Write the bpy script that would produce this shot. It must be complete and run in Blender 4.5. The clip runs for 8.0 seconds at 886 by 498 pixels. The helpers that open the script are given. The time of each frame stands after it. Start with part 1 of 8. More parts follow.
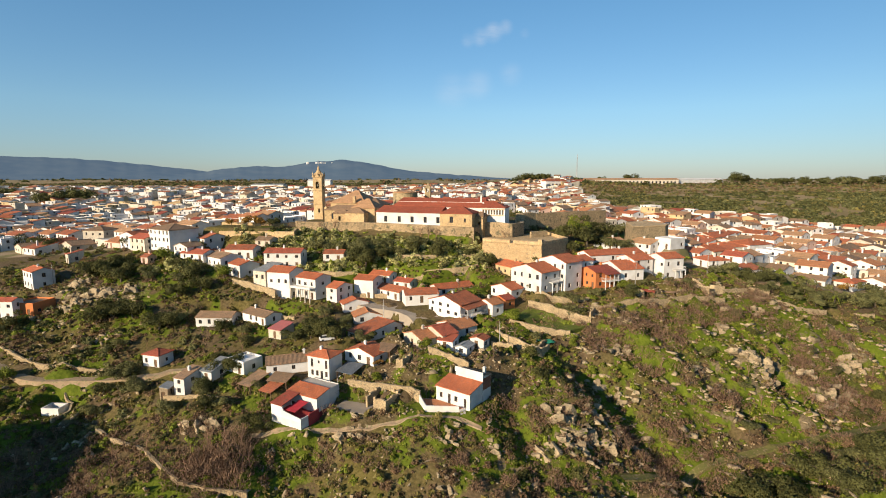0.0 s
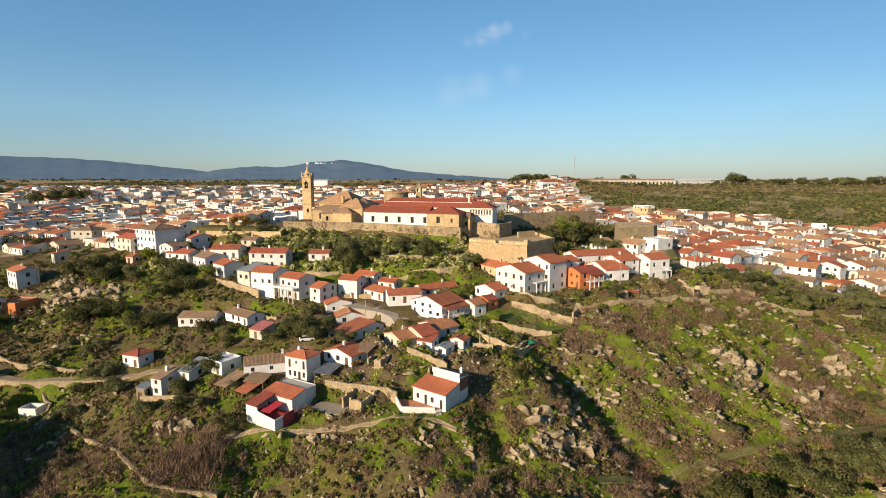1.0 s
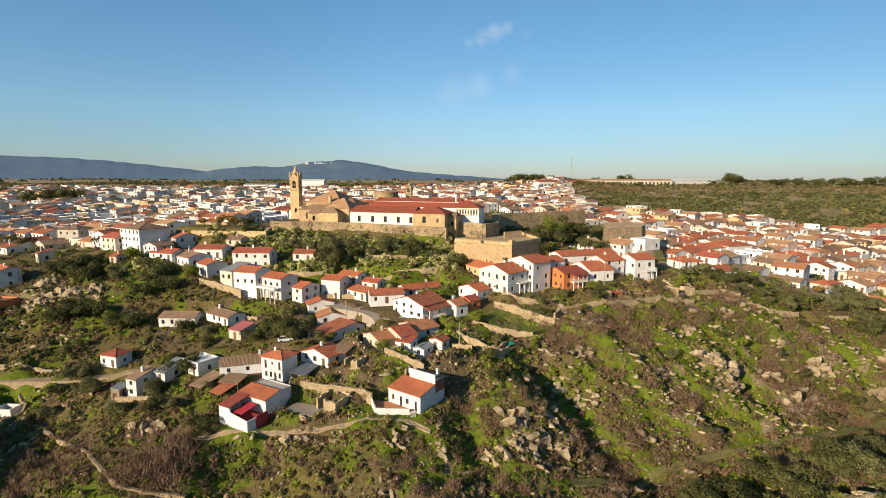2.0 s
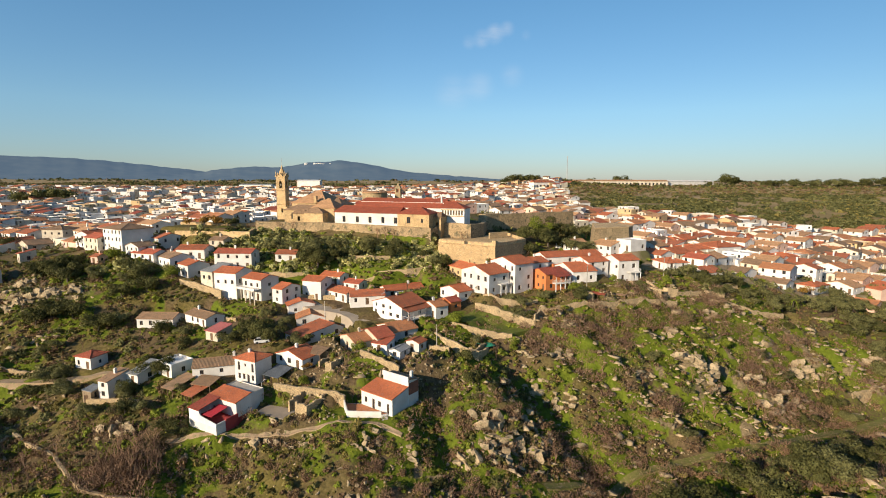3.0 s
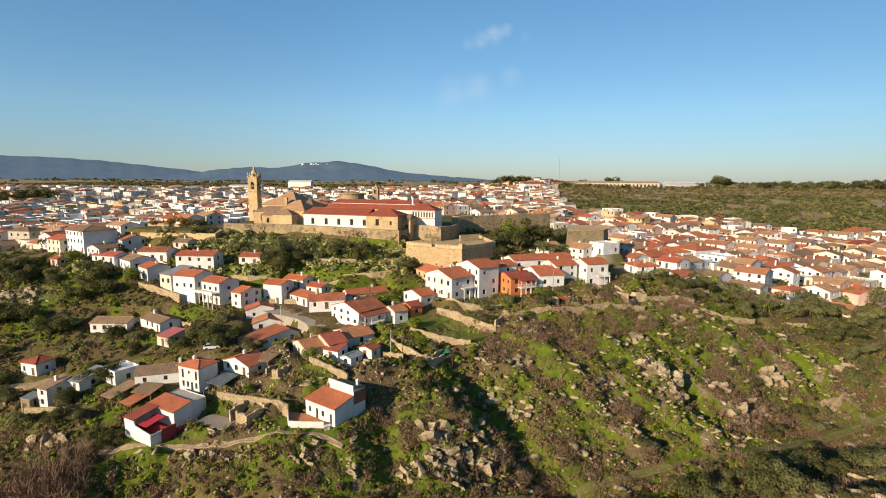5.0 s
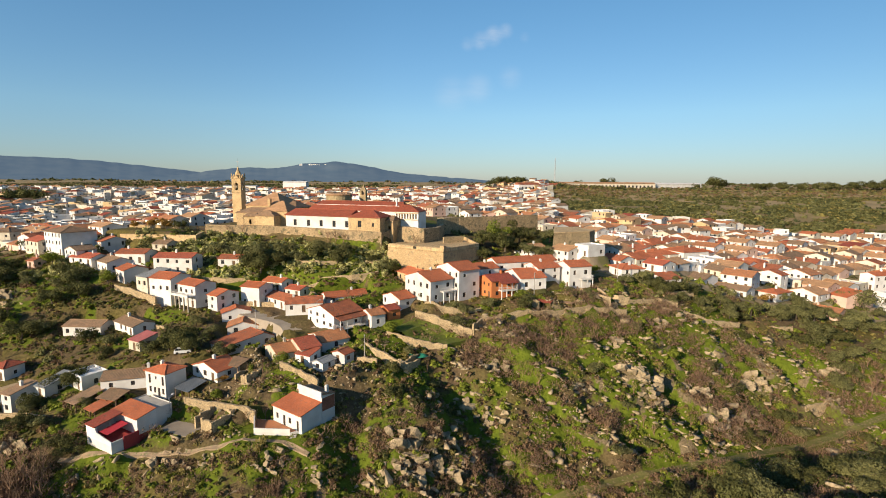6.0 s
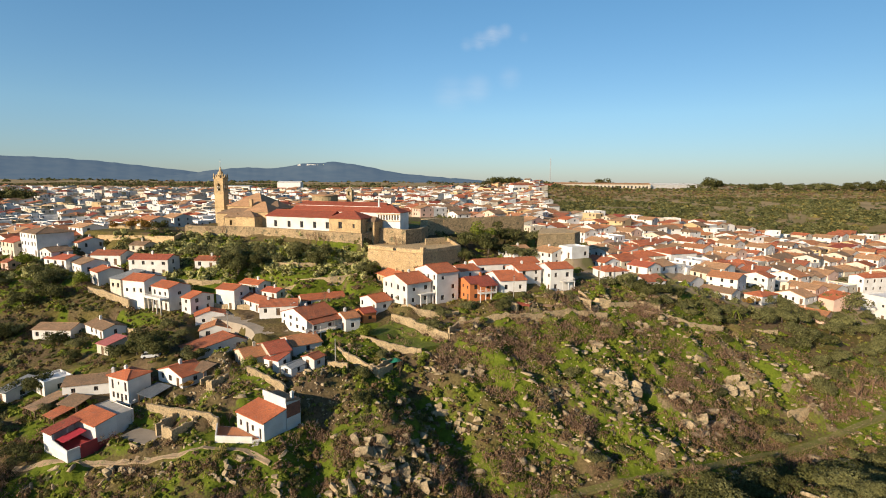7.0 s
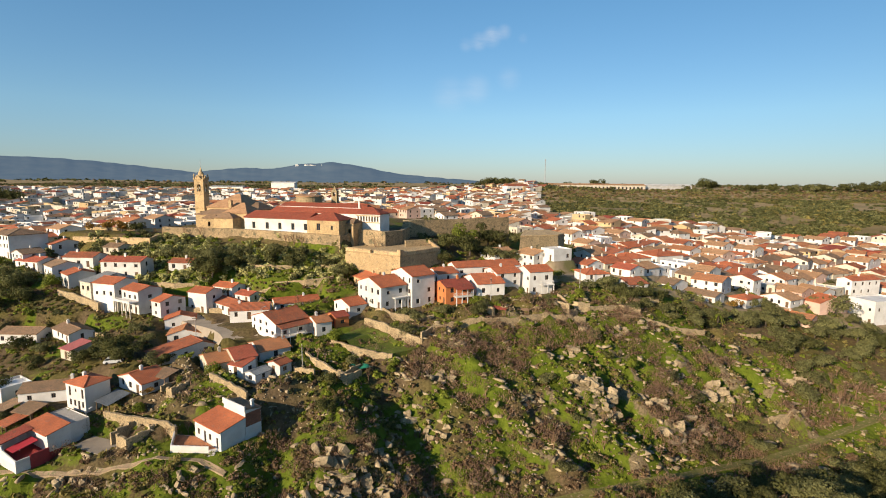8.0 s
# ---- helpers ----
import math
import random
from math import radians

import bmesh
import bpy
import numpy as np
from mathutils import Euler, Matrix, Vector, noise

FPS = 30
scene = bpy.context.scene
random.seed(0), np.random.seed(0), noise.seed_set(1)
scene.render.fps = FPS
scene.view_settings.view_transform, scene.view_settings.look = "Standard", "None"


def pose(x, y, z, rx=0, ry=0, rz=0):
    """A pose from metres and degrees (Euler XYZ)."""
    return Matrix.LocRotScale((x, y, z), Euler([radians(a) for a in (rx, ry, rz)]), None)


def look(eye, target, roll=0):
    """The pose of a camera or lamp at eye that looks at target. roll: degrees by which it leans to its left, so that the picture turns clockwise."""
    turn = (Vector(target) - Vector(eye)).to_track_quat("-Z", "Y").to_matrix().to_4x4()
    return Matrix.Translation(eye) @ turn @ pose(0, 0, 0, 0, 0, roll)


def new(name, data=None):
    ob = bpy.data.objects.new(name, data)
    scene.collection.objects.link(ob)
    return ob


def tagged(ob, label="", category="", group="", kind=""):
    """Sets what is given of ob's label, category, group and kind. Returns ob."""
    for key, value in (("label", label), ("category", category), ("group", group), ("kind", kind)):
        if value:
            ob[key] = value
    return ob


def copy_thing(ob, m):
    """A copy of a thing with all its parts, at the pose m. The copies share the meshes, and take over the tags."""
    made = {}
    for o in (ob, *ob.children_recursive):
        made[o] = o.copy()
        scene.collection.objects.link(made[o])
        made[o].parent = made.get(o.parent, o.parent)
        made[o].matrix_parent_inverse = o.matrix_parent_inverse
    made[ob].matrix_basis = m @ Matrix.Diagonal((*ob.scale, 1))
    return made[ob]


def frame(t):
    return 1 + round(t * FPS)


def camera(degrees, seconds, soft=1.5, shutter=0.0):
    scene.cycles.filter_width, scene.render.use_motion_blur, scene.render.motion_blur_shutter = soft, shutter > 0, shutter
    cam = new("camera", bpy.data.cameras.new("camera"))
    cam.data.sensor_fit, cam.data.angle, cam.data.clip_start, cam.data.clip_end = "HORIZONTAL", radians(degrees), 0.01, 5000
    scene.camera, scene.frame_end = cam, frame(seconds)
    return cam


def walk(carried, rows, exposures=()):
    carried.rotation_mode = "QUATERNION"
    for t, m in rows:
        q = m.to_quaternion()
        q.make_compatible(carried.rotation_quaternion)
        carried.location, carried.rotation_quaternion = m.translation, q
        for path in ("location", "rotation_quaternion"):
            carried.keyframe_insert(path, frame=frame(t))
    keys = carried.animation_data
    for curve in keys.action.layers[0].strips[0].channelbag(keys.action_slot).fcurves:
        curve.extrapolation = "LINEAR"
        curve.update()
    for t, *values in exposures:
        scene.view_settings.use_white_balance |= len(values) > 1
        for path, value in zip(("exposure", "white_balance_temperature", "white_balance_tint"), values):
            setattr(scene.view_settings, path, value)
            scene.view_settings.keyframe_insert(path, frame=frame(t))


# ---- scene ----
cam = camera(82.0, 8.0, soft=1.0)
METRES, EYE, TILT, LEAN, TURN = 48.0, 72.0, -8.0, 0.0, 0.0
ROWS = [
    (0.0, 0.0, 0.0, 0.0, 0.0, 0.0, -0.0),
    (0.5, 0.0514, 0.0062, -0.0, 0.05, 0.03, -0.04),
    (1.0, 0.1092, 0.0145, -0.0019, 0.08, 0.05, -0.08),
    (1.5, 0.1621, 0.0244, -0.0022, 0.09, 0.05, -0.12),
    (3.0, 0.3354, 0.0629, -0.0006, 0.05, 0.13, -0.24),
    (3.5, 0.3891, 0.0785, 0.0027, 0.03, 0.15, -0.27),
    (4.0, 0.4478, 0.0975, 0.0072, -0.01, 0.17, -0.3),
    (4.5, 0.5017, 0.1166, 0.011, -0.05, 0.19, -0.33),
    (6.0, 0.6796, 0.1865, 0.0267, -0.17, 0.3, -0.42),
    (6.5, 0.7399, 0.2114, 0.0326, -0.21, 0.31, -0.44),
    (7.0, 0.808, 0.2403, 0.038, -0.26, 0.33, -0.47),
    (7.5, 0.8738, 0.2688, 0.0435, -0.31, 0.36, -0.49),
    (8.0, 0.9464, 0.3009, 0.0515, -0.37, 0.39, -0.51),
]
walk(cam, [(t, pose(0, 0, EYE, TILT, LEAN, TURN) @ pose(METRES * x, METRES * y, METRES * z, 90 + pitch, roll, yaw)) for t, x, y, z, yaw, pitch, roll in ROWS])

# ---- light: low winter sun from behind the left shoulder, clear sky ----
SUN_FROM = Vector((-0.716, -0.698, 0.0)).normalized()
SUN_ELEVATION = radians(19.5)
scene.view_settings.exposure = 0.59
world = bpy.data.worlds.new("sky")
scene.world = world
world.use_nodes = True
wn, wl = world.node_tree.nodes, world.node_tree.links
wn.clear()
sky = wn.new("ShaderNodeTexSky")
sky.sky_type = "NISHITA"
sky.sun_disc = False
sky.sun_elevation = SUN_ELEVATION
sky.sun_rotation = math.atan2(SUN_FROM.x, SUN_FROM.y)
sky.altitude, sky.air_density, sky.dust_density, sky.ozone_density = 400, 1.0, 0.2, 1.4
w_out, w_bg = wn.new("ShaderNodeOutputWorld"), wn.new("ShaderNodeBackground")
w_bg.inputs["Strength"].default_value = 0.086
# thin cirrus, high over the town
w_co, w_map = wn.new("ShaderNodeTexCoord"), wn.new("ShaderNodeMapping")
w_map.inputs["Scale"].default_value = (5.0, 5.0, 22.0)
w_map.inputs["Rotation"].default_value = (0.0, radians(-12), 0.0)
w_noise, w_ramp = wn.new("ShaderNodeTexNoise"), wn.new("ShaderNodeValToRGB")
w_noise.inputs["Scale"].default_value, w_noise.inputs["Detail"].default_value = 1.3, 8.0
w_noise.inputs["Roughness"].default_value = 0.62
w_ramp.color_ramp.elements[0].position, w_ramp.color_ramp.elements[1].position = 0.30, 0.78
w_mix = wn.new("ShaderNodeMix")
w_mix.data_type = "RGBA"
w_mix.inputs[7].default_value = (7.5, 7.2, 7.0, 1)
wl.new(w_co.outputs["Generated"], w_map.inputs["Vector"])
wl.new(w_map.outputs["Vector"], w_noise.inputs["Vector"])
wl.new(w_noise.outputs["Fac"], w_ramp.inputs["Fac"])
# one slanting wisp and a fainter veil below it; each tuft by its bearing and height over the horizon
w_sum = None
for way, reach, strength in (((0.0451, 0.9682, 0.2459), 0.016, 0.30), ((0.0674, 0.9656, 0.2511), 0.020, 0.55), ((0.0905, 0.9619, 0.2579), 0.022, 0.65), ((0.112, 0.957, 0.265), 0.017, 0.40), ((0.1465, 0.9559, 0.2544), 0.012, 0.22), ((0.0653, 0.9831, 0.1713), 0.035, 0.22), ((0.0169, 0.987, 0.1597), 0.045, 0.16), ((0.1259, 0.9741, 0.1878), 0.028, 0.16)):
    w_d, w_r, w_m = wn.new("ShaderNodeVectorMath"), wn.new("ShaderNodeMapRange"), wn.new("ShaderNodeMath")
    w_d.operation = "DISTANCE"
    w_d.inputs[1].default_value = Vector(way).normalized()
    wl.new(w_co.outputs["Generated"], w_d.inputs[0])
    w_r.inputs[1].default_value, w_r.inputs[2].default_value = reach, 0.0
    w_r.inputs[3].default_value, w_r.inputs[4].default_value = 0.0, strength
    w_r.interpolation_type = "SMOOTHSTEP"
    wl.new(w_d.outputs["Value"], w_r.inputs[0])
    w_m.operation = "MULTIPLY_ADD"
    wl.new(w_r.outputs[0], w_m.inputs[0])
    wl.new(w_ramp.outputs["Color"], w_m.inputs[1])
    if w_sum is not None:
        wl.new(w_sum, w_m.inputs[2])
    else:
        w_m.inputs[2].default_value = 0.0
    w_sum = w_m.outputs[0]
wl.new(w_sum, w_mix.inputs[0])
# the clear winter air: deeper azure overhead, no yellow band at the horizon
w_sep, w_tint, w_mul = wn.new("ShaderNodeSeparateXYZ"), wn.new("ShaderNodeValToRGB"), wn.new("ShaderNodeMix")
w_tint.color_ramp.elements[0].position, w_tint.color_ramp.elements[0].color = 0.0, (0.47, 0.57, 0.82, 1)
w_tint.color_ramp.elements[1].position, w_tint.color_ramp.elements[1].color = 0.34, (0.645, 1.00, 1.15, 1)
w_tint.color_ramp.elements.new(0.12).color = (0.65, 0.85, 1.00, 1)
w_mul.data_type, w_mul.blend_type = "RGBA", "MULTIPLY"
w_mul.inputs[0].default_value = 1.0
wl.new(w_co.outputs["Generated"], w_sep.inputs[0])
wl.new(w_sep.outputs["Z"], w_tint.inputs["Fac"])
wl.new(sky.outputs["Color"], w_mul.inputs[6])
wl.new(w_tint.outputs["Color"], w_mul.inputs[7])
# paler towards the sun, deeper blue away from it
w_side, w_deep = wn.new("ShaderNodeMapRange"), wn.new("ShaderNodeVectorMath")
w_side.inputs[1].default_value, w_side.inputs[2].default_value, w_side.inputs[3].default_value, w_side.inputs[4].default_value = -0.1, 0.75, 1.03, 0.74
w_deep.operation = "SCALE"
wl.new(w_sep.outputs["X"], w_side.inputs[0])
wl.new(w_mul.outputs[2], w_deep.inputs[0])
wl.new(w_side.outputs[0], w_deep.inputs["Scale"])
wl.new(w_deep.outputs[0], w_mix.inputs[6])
wl.new(w_mix.outputs[2], w_bg.inputs["Color"])
wl.new(w_bg.outputs[0], w_out.inputs["Surface"])

sun = new("sun", bpy.data.lights.new("sun", "SUN"))
sun.data.energy, sun.data.angle, sun.data.color = 5.0, radians(0.5), (1.0, 0.815, 0.585)
sun.matrix_world = look(SUN_FROM * 800 + Vector((0, 150, 800 * math.tan(SUN_ELEVATION))), (0, 150, 0))


# ---- materials ----
def rgb(c):
    return (*c, 1.0)


def material(name, colour, second=None, scale=1.0, rough=0.85, bump=0.0, bump_scale=6.0, fine=0.25, island=0.0, ribs=0.0, courses=None, spots=None):
    """A procedural surface: two colours mixed by broad stains, a fine grain, relief; ribs: corrugation of that
    period along the ridge; courses: (length, height) of masonry; spots: a third colour in patches."""
    m = bpy.data.materials.new(name)
    m.use_nodes = True
    n, l = m.node_tree.nodes, m.node_tree.links
    b = n["Principled BSDF"]
    b.inputs["Roughness"].default_value = rough
    b.inputs["Specular IOR Level"].default_value = 0.25
    second = second or tuple(c * 0.7 for c in colour)
    co, geo, info = n.new("ShaderNodeTexCoord"), n.new("ShaderNodeNewGeometry"), n.new("ShaderNodeObjectInfo")

    def noise_node(s, detail=5.0):
        t = n.new("ShaderNodeTexNoise")
        t.inputs["Scale"].default_value, t.inputs["Detail"].default_value = s, detail
        l.new(geo.outputs["Position"], t.inputs["Vector"])
        return t.outputs["Fac"]

    def spread(fac, lo, hi):
        r = n.new("ShaderNodeMapRange")
        r.inputs[1].default_value, r.inputs[2].default_value = lo, hi
        l.new(fac, r.inputs[0])
        return r.outputs[0]

    def blend(fac, a, c, mode="MIX"):
        x = n.new("ShaderNodeMix")
        x.data_type, x.blend_type = "RGBA", mode
        for sock, v in ((x.inputs[0], fac), (x.inputs[6], a), (x.inputs[7], c)):
            if isinstance(v, (tuple, float)):
                sock.default_value = v
            else:
                l.new(v, sock)
        return x.outputs[2]

    col = blend(spread(noise_node(scale), 0.35, 0.65), rgb(colour), rgb(second))
    if spots:
        col = blend(spread(noise_node(scale * 3.1, 8.0), 0.56, 0.66), col, rgb(spots))
    # each object a shade of its own
    hue = n.new("ShaderNodeHueSaturation")
    l.new(col, hue.inputs["Color"])
    v = n.new("ShaderNodeMapRange")
    v.inputs[3].default_value, v.inputs[4].default_value = 1.0 - 0.14, 1.0 + 0.12
    l.new(info.outputs["Random"], v.inputs[0])
    l.new(v.outputs[0], hue.inputs["Value"])
    col = hue.outputs["Color"]
    if island:
        h2 = n.new("ShaderNodeHueSaturation")
        v2 = n.new("ShaderNodeMapRange")
        v2.inputs[3].default_value, v2.inputs[4].default_value = 1.0 - island, 1.0 + island
        l.new(geo.outputs["Random Per Island"], v2.inputs[0])
        l.new(v2.outputs[0], h2.inputs["Value"])
        l.new(col, h2.inputs["Color"])
        col = h2.outputs["Color"]
    height = noise_node(bump_scale, 8.0)
    grain = spread(noise_node(bump_scale * 1.7, 6.0), 0.3, 0.7)
    gcol = n.new("ShaderNodeMapRange")
    gcol.inputs[3].default_value, gcol.inputs[4].default_value = 1.0 - fine, 1.0 + fine
    l.new(grain, gcol.inputs[0])
    h3 = n.new("ShaderNodeHueSaturation")
    l.new(col, h3.inputs["Color"])
    l.new(gcol.outputs[0], h3.inputs["Value"])
    col = h3.outputs["Color"]
    if ribs:
        w = n.new("ShaderNodeTexWave")
        w.bands_direction = "X"
        w.inputs["Scale"].default_value = 0.314 / ribs
        w.inputs["Distortion"].default_value, w.inputs["Detail Scale"].default_value = 0.35, 2.0
        l.new(co.outputs["UV"], w.inputs["Vector"])
        col = blend(spread(w.outputs["Fac"], 0.0, 0.45), blend(0.28, col, rgb(tuple(c * 0.35 for c in colour))), col)
        height = w.outputs["Fac"]
    if courses:
        k = n.new("ShaderNodeTexBrick")
        k.inputs["Scale"].default_value = 1.0
        k.inputs["Brick Width"].default_value, k.inputs["Row Height"].default_value = courses
        k.inputs["Mortar Size"].default_value = courses[1] * 0.07
        k.inputs["Color1"].default_value, k.inputs["Color2"].default_value = (0.86, 0.86, 0.86, 1), (1.12, 1.1, 1.08, 1)
        k.inputs["Mortar"].default_value = (0.62, 0.6, 0.57, 1)
        l.new(co.outputs["UV"], k.inputs["Vector"])
        col = blend(0.8, col, k.outputs["Color"], "MULTIPLY")
    l.new(col, b.inputs["Base Color"])
    if bump:
        bp = n.new("ShaderNodeBump")
        bp.inputs["Strength"].default_value, bp.inputs["Distance"].default_value = bump, 0.15
        l.new(height, bp.inputs["Height"])
        l.new(bp.outputs["Normal"], b.inputs["Normal"])
    return m


def plaster(name, c, s, spots=None):
    return material(name, c, s, scale=0.35, rough=0.9, bump=0.15, bump_scale=5.0, fine=0.06, spots=spots)


WALLS = {
    "white": plaster("whitewash", (0.71, 0.685, 0.65), (0.59, 0.56, 0.52)),
    "cream": plaster("cream_render", (0.62, 0.55, 0.43), (0.50, 0.44, 0.35), (0.40, 0.35, 0.29)),
    "ochre": plaster("ochre_render", (0.58, 0.42, 0.22), (0.48, 0.35, 0.20)),
    "terracotta": plaster("terracotta_render", (0.60, 0.20, 0.07), (0.50, 0.17, 0.06)),
    "pinkw": plaster("pink_render", (0.66, 0.45, 0.36), (0.56, 0.38, 0.30)),
    "stone": material("rubble_stone", (0.36, 0.27, 0.17), (0.26, 0.20, 0.13), scale=0.8, bump=0.7, bump_scale=3.0, fine=0.35),
}


def tiles(name, c, s, spots=None):
    return material(name, c, s, scale=0.5, rough=0.85, bump=0.35, bump_scale=3.0, fine=0.3, ribs=0.30, spots=spots)


ROOFS = {
    "orange": tiles("new_clay_tiles", (0.51, 0.155, 0.066), (0.41, 0.122, 0.055), (0.33, 0.135, 0.08)),
    "red": tiles("red_clay_tiles", (0.43, 0.110, 0.060), (0.33, 0.090, 0.050), (0.26, 0.10, 0.06)),
    "brick": tiles("brick_red_tiles", (0.34, 0.085, 0.045), (0.27, 0.07, 0.04), (0.24, 0.095, 0.055)),
    "darkred": tiles("dark_red_tiles", (0.32, 0.075, 0.045), (0.25, 0.06, 0.038), (0.20, 0.08, 0.05)),
    "brownred": tiles("weathered_red_tiles", (0.44, 0.135, 0.06), (0.31, 0.105, 0.055), (0.22, 0.12, 0.075)),
    "brownorange": tiles("weathered_orange_tiles", (0.49, 0.205, 0.09), (0.37, 0.16, 0.075), (0.27, 0.155, 0.09)),
    "brown": tiles("old_lichen_tiles", (0.31, 0.19, 0.11), (0.23, 0.15, 0.09), (0.17, 0.13, 0.085)),
    "tan": tiles("sun_bleached_tiles", (0.48, 0.27, 0.14), (0.38, 0.215, 0.11), (0.29, 0.185, 0.105)),
    "pink": tiles("faded_pink_sheeting", (0.42, 0.13, 0.12), (0.36, 0.12, 0.11)),
    "greymetal": tiles("grey_sheeting", (0.30, 0.31, 0.31), (0.24, 0.25, 0.25)),
    "bluegrey": tiles("blue_grey_sheeting", (0.10, 0.115, 0.135), (0.075, 0.088, 0.105)),
    "white": WALLS["white"],
}
MASONRY = material("golden_granite_ashlar", (0.56, 0.40, 0.215), (0.45, 0.32, 0.17), scale=0.3, rough=0.9, bump=0.5, bump_scale=2.0, fine=0.25, courses=(0.62, 0.3), spots=(0.34, 0.255, 0.155))
OLD_MASONRY = material("weathered_dark_granite", (0.38, 0.285, 0.165), (0.27, 0.205, 0.12), scale=0.35, rough=0.95, bump=0.7, bump_scale=2.0, fine=0.3, courses=(0.62, 0.3), spots=(0.17, 0.145, 0.085))
OLD_RAMPART = material("weathered_golden_rampart", (0.42, 0.305, 0.175), (0.28, 0.21, 0.125), scale=0.22, rough=0.95, bump=0.8, bump_scale=1.6, fine=0.38, courses=(0.62, 0.3), spots=(0.15, 0.13, 0.08))
RUBBLE = material("drystone_rubble", (0.43, 0.32, 0.185), (0.32, 0.24, 0.14), scale=0.7, rough=0.95, bump=0.9, bump_scale=2.6, fine=0.4, spots=(0.20, 0.17, 0.11))
ROCK = material("lichened_granite", (0.40, 0.308, 0.192), (0.22, 0.17, 0.105), scale=0.5, rough=0.95, bump=0.9, bump_scale=1.8, fine=0.3, spots=(0.17, 0.155, 0.09))
WOOD = material("weathered_wood", (0.16, 0.10, 0.06), scale=1.5, bump=0.3)
METAL = material("galvanised_steel", (0.42, 0.42, 0.42), rough=0.5, fine=0.05)
CONCRETE = material("grey_concrete", (0.42, 0.39, 0.35), (0.33, 0.31, 0.28), scale=0.6, bump=0.2)
EARTH = material("trodden_earth", (0.33, 0.24, 0.15), (0.25, 0.18, 0.11), scale=0.5, bump=0.4, fine=0.25, spots=(0.16, 0.17, 0.07))
GREEN_TRACK = material("grassy_track", (0.15, 0.13, 0.045), (0.11, 0.115, 0.028), scale=0.6, bump=0.4, fine=0.3, spots=(0.28, 0.21, 0.12))
PAVING = material("street_paving", (0.33, 0.275, 0.21), (0.26, 0.215, 0.165), scale=0.4, bump=0.15, fine=0.1)
CLAY_FLOOR = material("red_painted_floor", (0.36, 0.05, 0.05), (0.28, 0.045, 0.045), scale=1.0, fine=0.1)
FRAME = material("window_frame_wood", (0.14, 0.09, 0.06), rough=0.6, fine=0.1)
GREEN_NET = material("green_mesh_net", (0.02, 0.22, 0.13), (0.02, 0.17, 0.10), rough=0.7, fine=0.1)
GLASS = bpy.data.materials.new("dark_window_glass")
GLASS.use_nodes = True
GLASS.node_tree.nodes["Principled BSDF"].inputs["Base Color"].default_value = (0.025, 0.03, 0.035, 1)
GLASS.node_tree.nodes["Principled BSDF"].inputs["Roughness"].default_value = 0.12


def foliage(name, c, s, spread=0.35):
    """Thin leaves: some of the light passes through them."""
    m = material(name, c, s, scale=0.25, rough=0.75, bump=0.0, bump_scale=2.0, fine=0.2, island=spread)
    n, l = m.node_tree.nodes, m.node_tree.links
    p, out = n["Principled BSDF"], n["Material Output"]
    p.inputs["Specular IOR Level"].default_value = 0.15
    back, both = n.new("ShaderNodeBsdfTranslucent"), n.new("ShaderNodeMixShader")
    l.new(p.inputs["Base Color"].links[0].from_socket, back.inputs["Color"])
    both.inputs[0].default_value = 0.26
    l.new(p.outputs[0], both.inputs[1])
    l.new(back.outputs[0], both.inputs[2])
    l.new(both.outputs[0], out.inputs["Surface"])
    return m


LEAF = {
    "oak": foliage("holm_oak_leaves", (0.105, 0.104, 0.033), (0.072, 0.074, 0.024)),
    "olive": foliage("olive_leaves", (0.178, 0.172, 0.066), (0.128, 0.126, 0.048)),
    "green": foliage("fresh_leaves", (0.205, 0.235, 0.030), (0.140, 0.165, 0.022)),
    "bramble": foliage("winter_bramble", (0.215, 0.136, 0.075), (0.148, 0.097, 0.054), 0.35),
    "broom": foliage("dry_broom", (0.240, 0.195, 0.060), (0.175, 0.145, 0.045), 0.35),
    "autumn": foliage("yellow_autumn_leaves", (0.34, 0.20, 0.04), (0.25, 0.13, 0.03)),
    "cactus": foliage("prickly_pear", (0.455, 0.430, 0.172), (0.330, 0.315, 0.122)),
    "pine": foliage("stone_pine_needles", (0.070, 0.080, 0.030), (0.050, 0.060, 0.024)),
}
BARK = material("grey_bark", (0.13, 0.10, 0.075), (0.09, 0.07, 0.05), scale=2.0, bump=0.5)
TWIG = material("bare_twigs", (0.238, 0.147, 0.090), (0.165, 0.104, 0.065), scale=1.0, island=0.3)
GRASS = foliage("winter_grass", (0.160, 0.175, 0.018), (0.115, 0.128, 0.015), 0.4)
TURF = material("garden_turf", (0.135, 0.165, 0.020), (0.095, 0.12, 0.018), scale=0.5, rough=0.95, bump=0.7, bump_scale=3.0, fine=0.35, spots=(0.17, 0.14, 0.05))
TERRACOTTA = material("terracotta_floor", (0.46, 0.19, 0.085), (0.38, 0.16, 0.075), scale=0.8, bump=0.1, fine=0.12, spots=(0.30, 0.15, 0.09))


